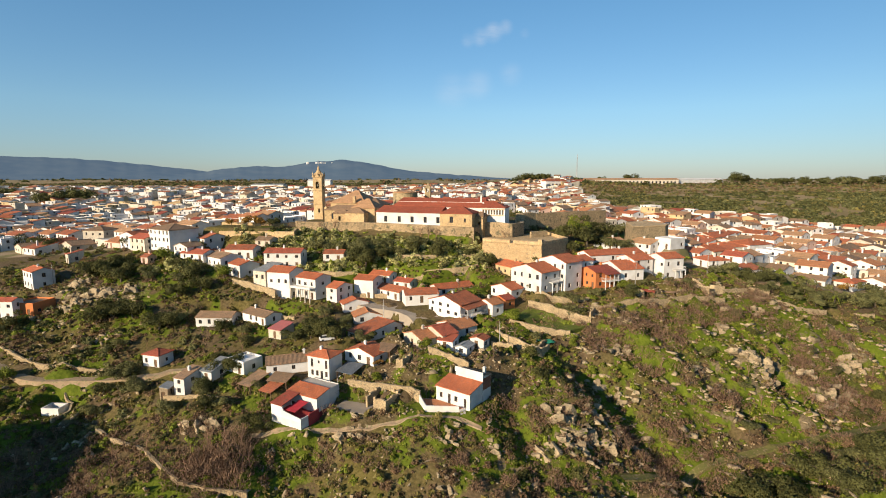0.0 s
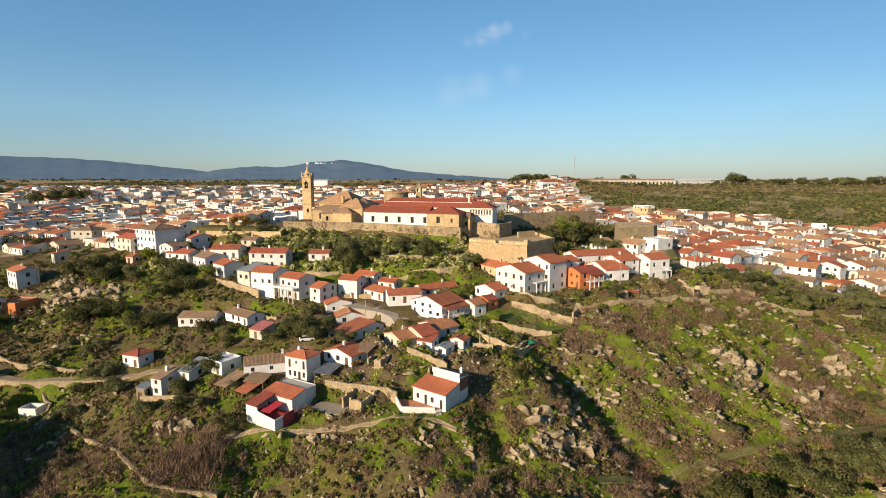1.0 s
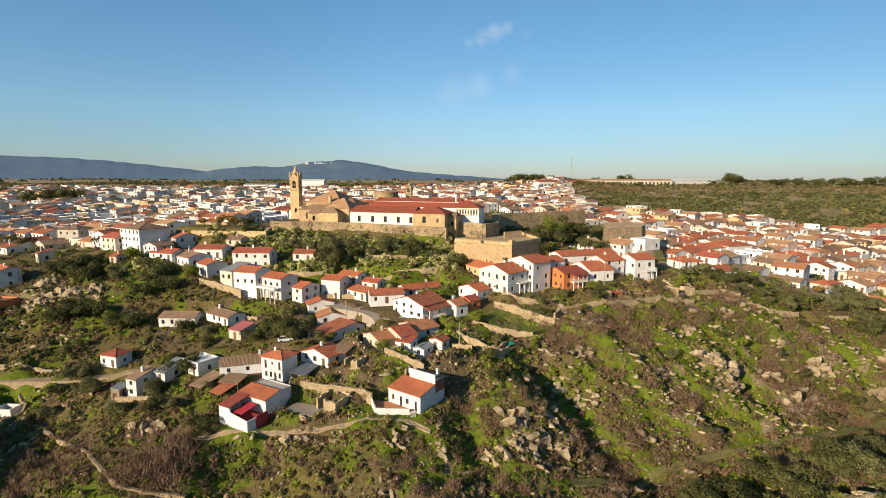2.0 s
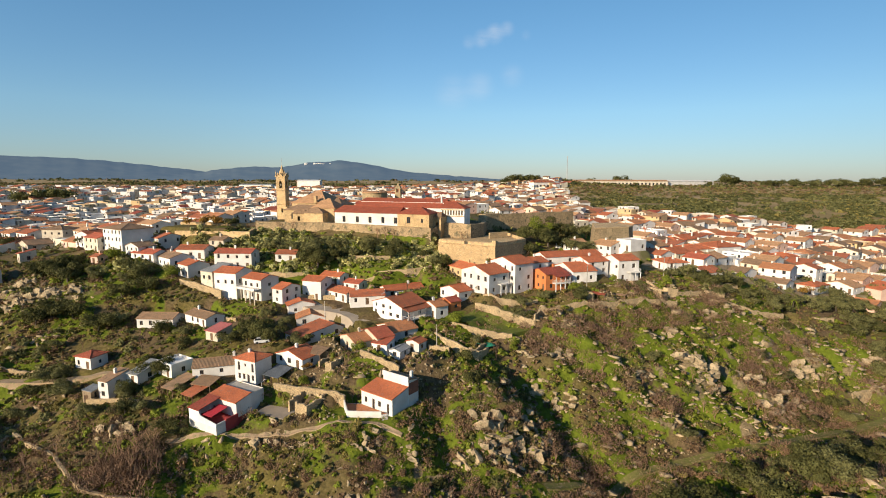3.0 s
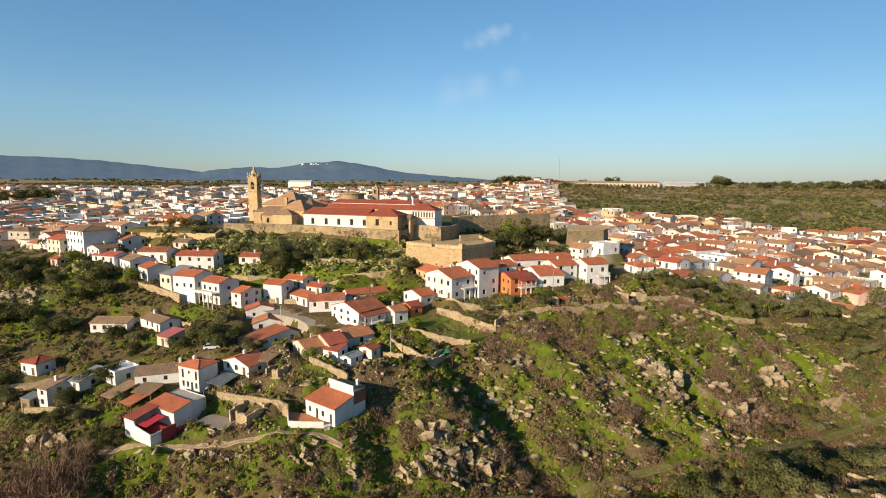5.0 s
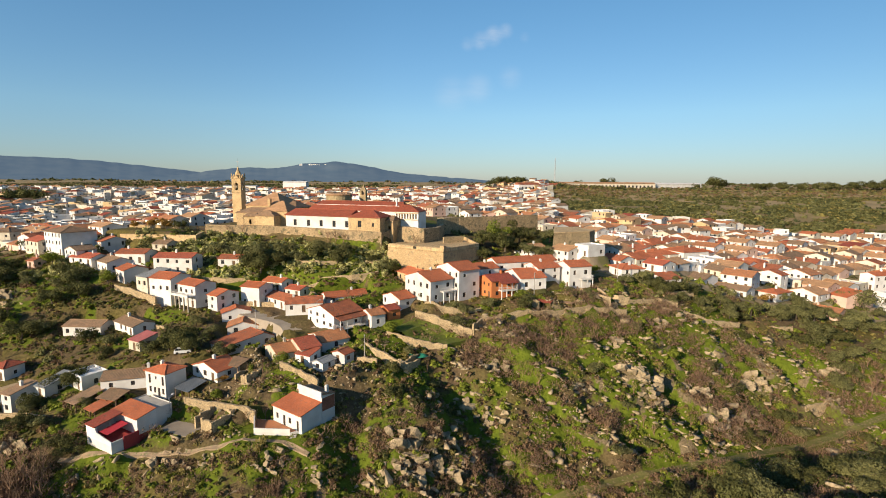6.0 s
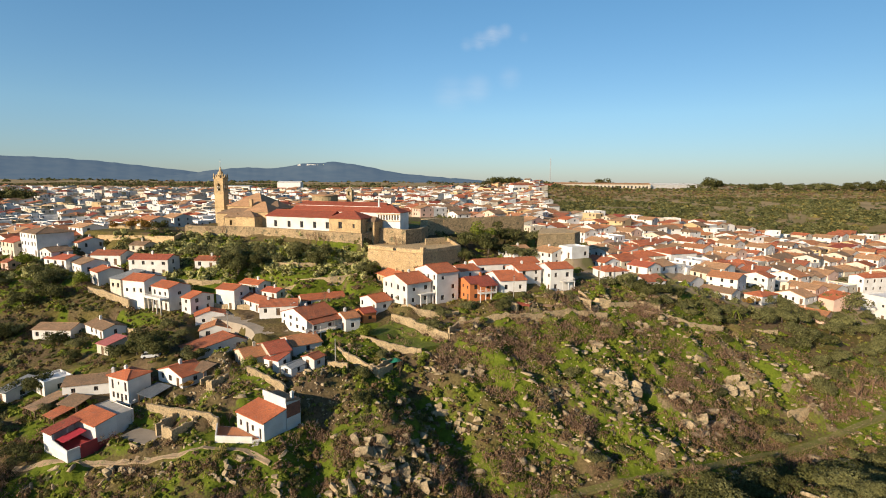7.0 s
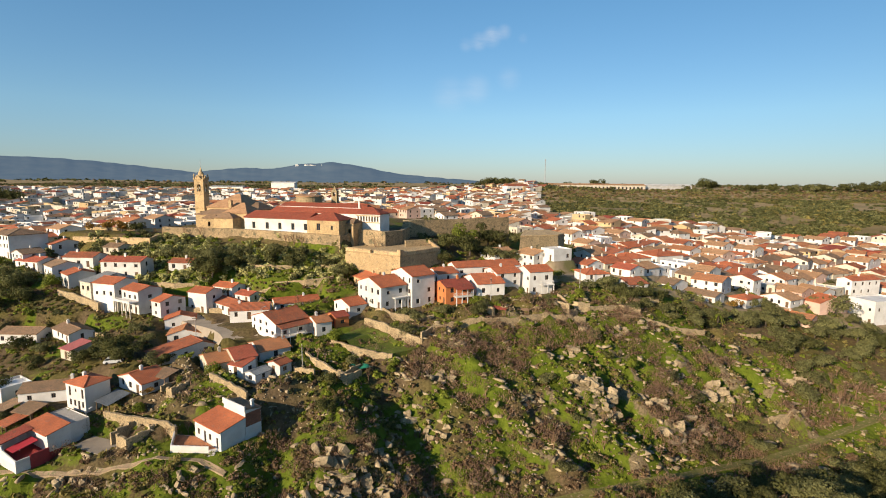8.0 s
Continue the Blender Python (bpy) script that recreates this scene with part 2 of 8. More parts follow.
# ---- mesh building ----
class Shape:
    """Collects corners and faces; every face takes a texture place in metres."""

    def __init__(self):
        self.v, self.f, self.m = [], [], []

    def face(self, pts, slot=0):
        k = len(self.v)
        self.v.extend(pts)
        self.f.append(tuple(range(k, k + len(pts))))
        self.m.append(slot)

    def box(self, x0, y0, z0, x1, y1, z1, slot=0, m=None):
        c = [(x, y, z) for z in (z0, z1) for y in (y0, y1) for x in (x0, x1)]
        if m is not None:
            c = [tuple(m @ Vector(p)) for p in c]
        k = len(self.v)
        self.v.extend(c)
        for q in ((0, 2, 3, 1), (4, 5, 7, 6), (0, 1, 5, 4), (1, 3, 7, 5), (3, 2, 6, 7), (2, 0, 4, 6)):
            self.f.append(tuple(k + i for i in q))
            self.m.append(slot)

    def loft(self, rings, slot=0, caps=True):
        """Joins rings of equally many corners."""
        n, k = len(rings[0]), len(self.v)
        for r in rings:
            self.v.extend(r)
        for a in range(len(rings) - 1):
            for i in range(n):
                j = (i + 1) % n
                self.f.append((k + a * n + i, k + a * n + j, k + a * n + n + j, k + a * n + n + i))
                self.m.append(slot)
        if caps:
            self.f.append(tuple(k + i for i in reversed(range(n))))
            self.f.append(tuple(k + (len(rings) - 1) * n + i for i in range(n)))
            self.m.extend((slot, slot))

    def tube(self, a, b, r0, r1, n=6, slot=0):
        a, b = Vector(a), Vector(b)
        d = (b - a).normalized()
        u = d.orthogonal().normalized()
        w = d.cross(u)
        ang = [2 * math.pi * i / n for i in range(n)]
        self.loft([[tuple(a + r0 * (math.cos(t) * u + math.sin(t) * w)) for t in ang], [tuple(b + r1 * (math.cos(t) * u + math.sin(t) * w)) for t in ang]], slot)

    def mesh(self, name, mats, uv=True):
        me = bpy.data.meshes.new(name)
        seen, at, corner = {}, [], []
        for p in self.v:
            key = (round(p[0], 3), round(p[1], 3), round(p[2], 3))
            if key not in seen:
                seen[key] = len(at)
                at.append(p)
            corner.append(seen[key])
        me.from_pydata(at, [], [tuple(corner[i] for i in f) for f in self.f])
        for m in mats:
            me.materials.append(m)
        if len(mats) > 1:
            me.polygons.foreach_set("material_index", self.m)
        if uv:
            layer = me.uv_layers.new(name="metres")
            flat = []
            for p in me.polygons:
                n = p.normal
                t = Vector((-n.y, n.x, 0))
                t = t.normalized() if t.length > 0.05 else Vector((1, 0, 0))
                s = n.cross(t)
                for i in p.vertices:
                    c = me.vertices[i].co
                    flat.extend((c.dot(t), c.dot(s)))
            layer.data.foreach_set("uv", flat)
        return me


def part(name, shape, mats, parent=None, label="", at=None):
    """One mesh object under a thing or a part."""
    me = shape.mesh(name, mats if isinstance(mats, (list, tuple)) else [mats]) if isinstance(shape, Shape) else shape
    ob = new(name, me)
    if parent is not None:
        ob.parent = parent
    if at is not None:
        ob.matrix_basis = at
    return tagged(ob, label) if label else ob


# ---- the lie of the land ----
SWELL_WIDE = np.array([-3.2, -4.1, -3.5, -6.6, -6.3, -1.5, -1.4, -6.8, 1.3, 1.1, -0.1, -0.0, -1.0, -1.2, -3.4, -1.4, 2.6, -1.6, -3.4, -3.5, -4.1, -3.4, 1.3, -0.1, 0.6, 2.7, 0.3, 0.6, 2.3, 4.1, 3.6, 0.3, -5.5, -5.2, -1.9, -4.9, -2.2, -0.4, 1.5, 4.3, 3.2, 2.7, -2.7, -1.8, 1.6, -3.6, -6.8, -7.3, -2.7, -1.0, -3.9, -0.8, 0.7, 1.3, -0.1, -5.4, -2.8, -2.6, -2.5, -1.8, -4.8, -1.1, -1.4, 0.4, 1.3, 0.9, 2.8, 1.6, -0.1, -2.4, -3.7, -3.5, -4.4, 0.6, 0.9, 0.8, 0.2, -1.6, -1.4, 0.5, 0.5, -0.8, -2.0, -3.4])
SWELL_NEAR = np.array([1.9, 0.1, 1.5, -3.6, -1.7, -2.0, -0.3, 9.2, 6.1, -1.4, 1.0, 2.6, -2.1, -2.9, 6.2, -3.3, 3.1, 2.3, -9.1, -8.3, 3.9, 4.7, 3.0, 2.3, 1.2, -1.5, 1.6, 1.9, 5.5, -1.1, 3.9, 0.4, -7.9, -7.9, -1.4, -1.1, -0.9, -0.9, -4.0, -1.9, -1.7, -3.1, 0.9, 3.8, 6.4, -2.4, -1.4, -1.6, 1.3, 2.3, 0.5, -0.7, -0.1, -0.1, 1.6, -1.9, 3.3, 4.2, 3.3, -0.3])
PADS = []


def ease(t):
    t = np.clip(t, 0.0, 1.0)
    return t * t * (3 - 2 * t)


def lattice(x, y, swell, x0, dx, nx, y0, dy, ny, s):
    z = np.zeros_like(x)
    for k, a in enumerate(swell):
        z += a * np.exp(-((x - x0 - dx * (k % nx)) ** 2 + (y - y0 - dy * (k // nx)) ** 2) / (2 * s * s))
    return z


def hashed(i, j, seed):
    h = (i.astype(np.int64) * 374761393 + j.astype(np.int64) * 668265263 + seed * 1442695041) & 0x7FFFFFFF
    h = ((h ^ (h >> 13)) * 1274126177) & 0x7FFFFFFF
    return ((h ^ (h >> 16)) & 0xFFFF) / 65535.0


def vnoise(x, y, seed=0):
    i, j = np.floor(x), np.floor(y)
    u, v = x - i, y - j
    u, v = u * u * (3 - 2 * u), v * v * (3 - 2 * v)
    a, b = hashed(i, j, seed), hashed(i + 1, j, seed)
    c, d = hashed(i, j + 1, seed), hashed(i + 1, j + 1, seed)
    return (a + (b - a) * u) * (1 - v) + (c + (d - c) * u) * v


def fbm(x, y, seed=0, octaves=4):
    s, amp, tot = 0.0, 0.5, 0.0
    for o in range(octaves):
        s = s + amp * vnoise(x * 2 ** o + 17.3 * o, y * 2 ** o - 9.1 * o, seed + o)
        tot += amp
        amp *= 0.5
    return s / tot


def along(x, y, pts):
    """Distance to a broken line."""
    best = np.full(np.shape(x), 1e9)
    for (ax, ay), (bx, by) in zip(pts, pts[1:]):
        dx, dy = bx - ax, by - ay
        t = np.clip(((x - ax) * dx + (y - ay) * dy) / (dx * dx + dy * dy), 0, 1)
        best = np.minimum(best, np.hypot(x - ax - t * dx, y - ay - t * dy))
    return best


def land(x, y):
    """The smooth land: valley, spur, town plateau, plain."""
    return (22 + 26 * ease((y - 90) / 170.0) + 6 * ease((y - 260) / 420.0) + 3 * ease((y - 700) / 2000.0)
            # added mound, always out of view at left: its shadow darkens the near left slope
            + 50 * np.exp(-(((x + 192) / 60.0) ** 2 + ((y - 2) / 60.0) ** 2))
            - 3.5 * np.exp(-((along(x, y, ((33.5, 123), (41, 114), (47, 106), (53, 100))) / 4.2) ** 2)) - 2.6 * np.exp(-((along(x, y, ((127, 168), (129.3, 157), (132, 149), (134, 143))) / 2.4) ** 2)) - 2.0 * np.exp(-((along(x, y, ((84, 143), (88.9, 136.6), (91, 129))) / 2.0) ** 2))
            - 2.8 * np.exp(-((along(x, y, ((16, 113), (14.5, 106), (17, 98), (19, 93))) / 4.0) ** 2))
            + 3.6 * np.exp(-(((x - 27) / 6.5) ** 2 + ((y - 109) / 7.0) ** 2))
            + 9 * np.exp(-(((x - 125) / 85.0) ** 2 + ((y - 695) / 75.0) ** 2))
            + 9 * np.exp(-(((y - 690) / 95.0) ** 2)) * ease((x - 60) / 130.0)
            + lattice(x, y, SWELL_WIDE, -220, 50, 12, 60, 50, 7, 46.0) + lattice(x, y, SWELL_NEAR, -105, 26, 12, 74, 26, 5, 22.0))


def wildness(x, y):
    """1 on the rocky slopes below the town, 0 among the houses."""
    edge = 140 + 14 * np.sin(x / 37.0) + 22 * ease((x - 40) / 60.0) - 30 * ease((-x - 20) / 30.0) * ease((x + 80) / 20.0) + 34 * ease((-x - 75) / 30.0) + 12 * ease((x - 100) / 40.0)
    return ease((edge - y) / 14.0)


def strata(x, y):
    """Rock ribs that run slantwise down the bare hill."""
    u, v = 0.80 * x - 0.60 * y, 0.60 * x + 0.80 * y
    r = fbm(u / 16.0 + 3.0, v / 3.2, 21, 3)
    return np.clip((r - 0.52) * 5.0, 0, 1) * ease((x - 15) / 40.0)


VALLEY = ((36, 95), (42.5, 97.8), (57, 104.5), (73.7, 109.8), (92.9, 114.8), (116.8, 125.7), (140.7, 135.4), (170, 146))


def ground(x, y):
    x, y = np.atleast_1d(np.asarray(x, float)), np.atleast_1d(np.asarray(y, float))
    z = land(x, y)
    wild = wildness(x, y)
    z = z + wild * (1 - 0.9 * np.exp(-((along(x, y, VALLEY) / 2.6) ** 4))) * ((fbm(x / 13.0, y / 13.0, 3) - 0.5) * 3.4 + (fbm(x / 6.0, y / 6.0, 4, 3) - 0.5) * 2.6 + (fbm(x / 3.1, y / 3.1, 5, 3) - 0.5) * 2.2 + strata(x, y) * 2.5)
    z = z + (1 - wild) * (fbm(x / 20.0, y / 20.0, 8, 3) - 0.5) * 0.8
    far = ease((y - 500) / 600.0)
    z = z + far * (fbm(x / 260.0, y / 260.0, 11, 3) - 0.5) * 16
    for px, py, th, w, d, pz in PADS:
        near = (np.abs(x - px) < 45) & (np.abs(y - py) < 45)
        if not near.any():
            continue
        ux, uy = math.cos(th), math.sin(th)
        lx = (x[near] - px) * uy - (y[near] - py) * ux
        ly = (x[near] - px) * ux + (y[near] - py) * uy
        out = np.hypot(np.maximum(np.maximum(-lx, lx - d), 0), np.maximum(np.maximum(-ly, ly - w), 0))
        k = 1 - ease((out - 0.6) / 2.6)
        z[near] = z[near] * (1 - k) + pz * k
    return z


def floor_at(x, y):
    return float(ground(x, y)[0])


def in_pad(x, y, margin=1.0):
    hit = np.zeros(np.shape(x), bool)
    for px, py, th, w, d, pz in PADS:
        ux, uy = math.cos(th), math.sin(th)
        lx = (x - px) * uy - (y - py) * ux
        ly = (x - px) * ux + (y - py) * uy
        hit |= (lx > -margin) & (lx < d + margin) & (ly > -margin) & (ly < w + margin)
    return hit


# ---- houses ----
def wall_panel(s, o, u, length, z0, z1, n, holes, slot=0):
    """A wall from o along u, with openings (a, b, c, d) cut through it and their reveals, 0.2 deep. n: outward."""
    o, u, n = Vector(o), Vector(u), Vector(n)
    xs = sorted({0.0, length, *[v for h in holes for v in h[:2]]})
    zs = sorted({z0, z1, *[v for h in holes for v in h[2:]]})
    p = lambda a, z, k=0.0: tuple(o + u * a - n * k + Vector((0, 0, z)))
    flip = u.cross(Vector((0, 0, 1))).dot(n) < 0
    put = lambda q: s.face(list(reversed(q)) if flip else q, slot)
    for i in range(len(xs) - 1):
        for j in range(len(zs) - 1):
            ma, mz = (xs[i] + xs[i + 1]) / 2, (zs[j] + zs[j + 1]) / 2
            if any(h[0] < ma < h[1] and h[2] < mz < h[3] for h in holes):
                continue
            put([p(xs[i], zs[j]), p(xs[i + 1], zs[j]), p(xs[i + 1], zs[j + 1]), p(xs[i], zs[j + 1])])
    for a, b, c, d in holes:
        for q in ([p(a, c), p(a, c, 0.2), p(a, d, 0.2), p(a, d)], [p(b, d), p(b, d, 0.2), p(b, c, 0.2), p(b, c)],
                  [p(a, d), p(a, d, 0.2), p(b, d, 0.2), p(b, d)], [p(b, c), p(b, c, 0.2), p(a, c, 0.2), p(a, c)]):
            put(q)


def roof_rise(kind, w, d):
    return {"L": 0.155 * d, "A": 0.10 * d, "R": 0.155 * w, "H": 0.15 * min(w, d), "ML": 0.20 * d, "MR": 0.20 * w, "F": 0.0}[kind]


def roof_shape(kind, w, d, h, o=0.32, t=0.16):
    s = Shape()
    r = roof_rise(kind, w, d)
    if kind in ("L", "R", "A"):
        span, run = (w, d) if kind == "R" else (d, w)
        top = span * (0.78 if kind == "A" else 0.5)
        k, k1 = r / top, r / (span - top)
        prof = [(-o, h - o * k), (top, h + r), (span + o, h - o * k1), (span + o, h - o * k1 + t), (top, h + r + t), (-o, h - o * k + t)]
        put = (lambda a, b, z: (b, a, z)) if kind == "R" else (lambda a, b, z: (a, b, z))
        ends = (run + o * 0.6, -o * 0.6) if kind == "R" else (-o * 0.6, run + o * 0.6)
        s.loft([[put(a, e, z) for a, z in prof] for e in ends])
        # ridge cap
        c0, c1 = put(top, -o * 0.6, h + r + t), put(top, run + o * 0.6, h + r + t)
        s.tube(c0, c1, 0.13, 0.13, 6)
    elif kind == "H":
        q = min(w, d) / 2
        k = r / q
        e = [(-o, -o), (d + o, -o), (d + o, w + o), (-o, w + o)]
        lo, hi = h - o * k, h + r + t
        a, b = ((q, q), (q, w - q)) if d <= w else ((q, q), (d - q, q))
        c = [(x, y, lo + t) for x, y in e]
        u, v = (*a, hi), (*b, hi)
        faces = [[c[0], c[1], u], [c[1], c[2], v, u], [c[2], c[3], v], [c[3], c[0], u, v]] if d <= w else [[c[0], c[1], v, u], [c[1], c[2], v], [c[2], c[3], u, v], [c[3], c[0], u]]
        for fc in faces:
            s.face(fc)
        for i in range(4):
            x0, x1 = c[i], c[(i + 1) % 4]
            s.face([(x0[0], x0[1], lo), (x1[0], x1[1], lo), x1, x0])
        s.face([(x, y, lo) for x, y in reversed(e)])
        for p0 in c[:2] if d <= w else (c[0], c[3]):
            s.tube(p0, u, 0.1, 0.1, 5)
        for p0 in c[2:] if d <= w else (c[1], c[2]):
            s.tube(p0, v, 0.1, 0.1, 5)
        s.tube(u, v, 0.12, 0.12, 5)
    elif kind in ("ML", "MR"):
        span, run = (d, w) if kind == "ML" else (w, d)
        k = r / span
        prof = [(-o, h - o * k), (span + 0.1, h + r + 0.1 * k), (span + 0.1, h + r + t), (-o, h - o * k + t)]
        put = (lambda a, b, z: (a, b, z)) if kind == "ML" else (lambda a, b, z: (b, a, z))
        ends = (-0.12, run + 0.12) if kind == "ML" else (run + 0.12, -0.12)
        s.loft([[put(a, e, z) for a, z in prof] for e in ends])
    else:
        s.box(0.18, 0.18, h - 0.05, d - 0.18, w - 0.18, h + 0.12)
    return s


def wall_shape(kind, w, d, h, left_holes, right_holes, back_holes=(), foot=2.5):
    s = Shape()
    r = roof_rise(kind, w, d)
    top = h + 0.55 if kind == "F" else h
    wall_panel(s, (0, 0, 0), (0, 1, 0), w, -foot, top, (-1, 0, 0), left_holes)
    wall_panel(s, (0, 0, 0), (1, 0, 0), d, -foot, top, (0, -1, 0), right_holes)
    wall_panel(s, (d, 0, 0), (0, 1, 0), w, -foot, top, (1, 0, 0), back_holes)
    wall_panel(s, (0, w, 0), (1, 0, 0), d, -foot, top, (0, 1, 0), [])
    if kind in ("L", "A"):
        for y in (0, w):
            s.face([(0, y, h), (d, y, h), (d * (0.78 if kind == "A" else 0.5), y, h + r)][:: 1 if y == 0 else -1])
    elif kind == "R":
        for x in (0, d):
            s.face([(x, w, h), (x, 0, h), (x, w / 2, h + r)][:: 1 if x == 0 else -1])
    elif kind == "ML":
        s.face([(0, 0, h), (d, 0, h), (d, 0, h + r)])
        s.face([(0, w, h), (d, w, h + r), (d, w, h)])
        s.face([(d, 0, h), (d, w, h), (d, w, h + r), (d, 0, h + r)])
    elif kind == "MR":
        s.face([(0, 0, h), (0, w, h + r), (0, w, h)])
        s.face([(d, 0, h), (d, w, h), (d, w, h + r)])
        s.face([(0, w, h), (0, w, h + r), (d, w, h + r), (d, w, h)])
    elif kind == "F":
        t = 0.18
        for x0, y0, x1, y1 in ((0, 0, d, t), (0, w - t, d, w), (0, t, t, w - t), (d - t, t, d, w - t)):
            s.box(x0 + 0.004, y0 + 0.004, h - 0.1, x1 - 0.004, y1 - 0.004, top + 0.03)
    return s


def window_mesh(a, b, c, d, side, door=False):
    """Frame and pane of one opening, set back in the wall. side: 'left' wall (x = 0) or 'right' wall (y = 0)."""
    f, g = Shape(), Shape()
    put = (lambda u, k, z: (k, u, z)) if side == "left" else (lambda u, k, z: (u, k, z))
    t, m = 0.07, (a + b) / 2
    xs, zs = ([a, a + t, m - 0.035, m + 0.035, b - t, b], [c, c + t, d - t, d])
    gap = lambda i, j: 0 <= i < 5 and 0 <= j < 3 and j == 1 and i in (1, 3) and not door
    solid = lambda i, j: 0 <= i < 5 and 0 <= j < 3 and not gap(i, j)
    for i in range(5):
        for j in range(3):
            if not solid(i, j):
                continue
            x0, x1, z0, z1 = xs[i], xs[i + 1], zs[j], zs[j + 1]
            f.face([put(x0, 0.1, z0), put(x1, 0.1, z0), put(x1, 0.1, z1), put(x0, 0.1, z1)])
            for di, dj, p, q in ((-1, 0, (x0, z1), (x0, z0)), (1, 0, (x1, z0), (x1, z1)), (0, -1, (x0, z0), (x1, z0)), (0, 1, (x1, z1), (x0, z1))):
                if not solid(i + di, j + dj):
                    f.face([put(p[0], 0.1, p[1]), put(p[0], 0.17, p[1]), put(q[0], 0.17, q[1]), put(q[0], 0.1, q[1])])
    if not door:
        put2 = (lambda u0, z0, u1, z1: (0.14, u0, z0, 0.15, u1, z1)) if side == "left" else (lambda u0, z0, u1, z1: (u0, 0.14, z0, u1, 0.15, z1))
        g.box(*put2(a + 0.02, c + 0.02, b - 0.02, d - 0.02))
    return f, g


def openings(rng, length, h, storeys, door=False, dense=1.0):
    """Rows of windows on one wall; the first of the ground floor may be a door."""
    out, doors = [], []
    per = h / storeys
    n = max(1, int(length / (2.6 / dense)))
    step = length / n
    for f in range(storeys):
        for i in range(n):
            if rng.random() > 0.86 and n > 1:
                continue
            mid = step * (i + 0.5) + rng.uniform(-0.25, 0.25)
            ww = rng.choice((0.8, 0.95, 1.1))
            if door and f == 0 and not doors and per > 2.3:
                doors.append((mid - 0.5, mid + 0.5, 0.05, min(2.1, per - 0.3)))
                continue
            zb = f * per + min(0.95, per * 0.35)
            zt = min(zb + rng.choice((1.0, 1.25, 1.4)), (f + 1) * per - 0.25)
            if zt - zb > 0.5 and mid - ww / 2 > 0.2 and mid + ww / 2 < length - 0.2:
                out.append((mid - ww / 2, mid + ww / 2, zb, zt))
    return out, doors


def chimney(parent, x, y, z, hgt=1.1, m=None):
    s = Shape()
    s.box(x - 0.28, y - 0.28, z - 0.7, x + 0.28, y + 0.28, z + hgt)
    s.box(x - 0.36, y - 0.36, z + hgt, x + 0.36, y + 0.36, z + hgt + 0.1)
    s.box(x - 0.2, y - 0.2, z + hgt + 0.1, x + 0.2, y + 0.2, z + hgt + 0.32)
    return part("chimney", s, m or WALLS["white"], parent)


COLOUR = {"white": "whitewashed", "cream": "cream-rendered", "ochre": "ochre", "terracotta": "terracotta-painted", "pinkw": "pale pink", "stone": "rubble stone"}
TILE = {"orange": "bright orange clay-tile", "red": "red clay-tile", "darkred": "dark red tile", "brownred": "weathered red tile", "brownorange": "weathered orange tile", "brown": "old brown lichened tile", "tan": "sun-bleached tan tile", "pink": "faded pink sheet", "greymetal": "grey sheet-metal", "white": "flat white"}



def house(x, y, z, th, w, d, h, kind, wall, roof, storeys=1, seed=1, stacks=1, where="on the hillside", pad=True, blank_right=False, group="hillside houses", name="house", left=None):
    """A house whose near corner stands at x, y, z; its long front runs w metres along the heading th, its side d metres to the right of it."""
    rng = random.Random(seed)
    base = new(name)
    base.matrix_basis = pose(x, y, z, 0, 0, th - 90)
    if pad:
        PADS.append((x, y, radians(th), w, d, z))
    lw, ld = openings(rng, w, h, storeys, door=True)
    if left:
        lw, ld = list(left), []
    rw, rd = ([], []) if blank_right else openings(rng, d, h, storeys, dense=0.7)
    part("wall", wall_shape(kind, w, d, h, lw + ld, rw + rd), WALLS[wall], base)
    part("roof", roof_shape(kind, w, d, h), ROOFS[roof], base)
    for holes, side, door in ((lw, "left", False), (ld, "left", True), (rw, "right", False), (rd, "right", True)):
        for a, b, c, e in holes:
            f, g = window_mesh(a, b, c, e, side, door)
            ob = part("door" if door else "window", f, [WOOD if door else FRAME, WALLS[wall]], base)
            if g.v:
                part("pane", g, GLASS, ob)
    for i in range(stacks):
        k = roof_rise(kind, w, d)
        cx, cy = (d * 0.5, w * rng.uniform(0.2, 0.8)) if kind in ("L", "H") else (d * rng.uniform(0.3, 0.8), w * 0.5)
        chimney(base, cx, cy, h + k * 0.8, rng.uniform(0.8, 1.2), WALLS[wall])
    how = {1: "single-storey", 2: "two-storey", 3: "three-storey"}[storeys]
    return tagged(base, f"{COLOUR[wall]} {how} house, {TILE[roof]} roof, {where}", "house", group)


house(-26.6, 114.0, 24.6, 156, 6.2, 5.2, 5.6, "H", "white", "orange", 2, seed=1, stacks=1, where="on hillside", blank_right=True, left=((0.5, 1.15, 2.9, 4.9), (2.7, 3.2, 4.0, 4.7), (4.6, 5.25, 2.9, 4.9), (0.5, 1.2, 0.9, 2.2), (1.8, 2.5, 0.3, 2.2), (3.1, 3.8, 0.9, 2.2), (4.5, 5.2, 0.9, 2.2)))
house(-27.2, 104.2, 20.6, 151, 8.7, 3.9, 4.2, "ML", "white", "orange", 1, seed=2, stacks=0, where="on hillside", blank_right=True)
house(5.7, 102.6, 22.9, 144, 8.9, 5.0, 3.5, "ML", "white", "orange", 1, seed=3, stacks=0, where="on hillside", blank_right=True, left=((0.9, 1.5, 0.1, 2.2), (3.2, 4.0, 1.0, 2.2), (5.0, 5.7, 0.1, 2.3), (7.2, 7.9, 1.0, 2.2)))
house(-42.0, 116.0, 25.2, 108, 6.2, 12.6, 2.6, "R", "white", "brown", 1, seed=4, stacks=1, where="on hillside")
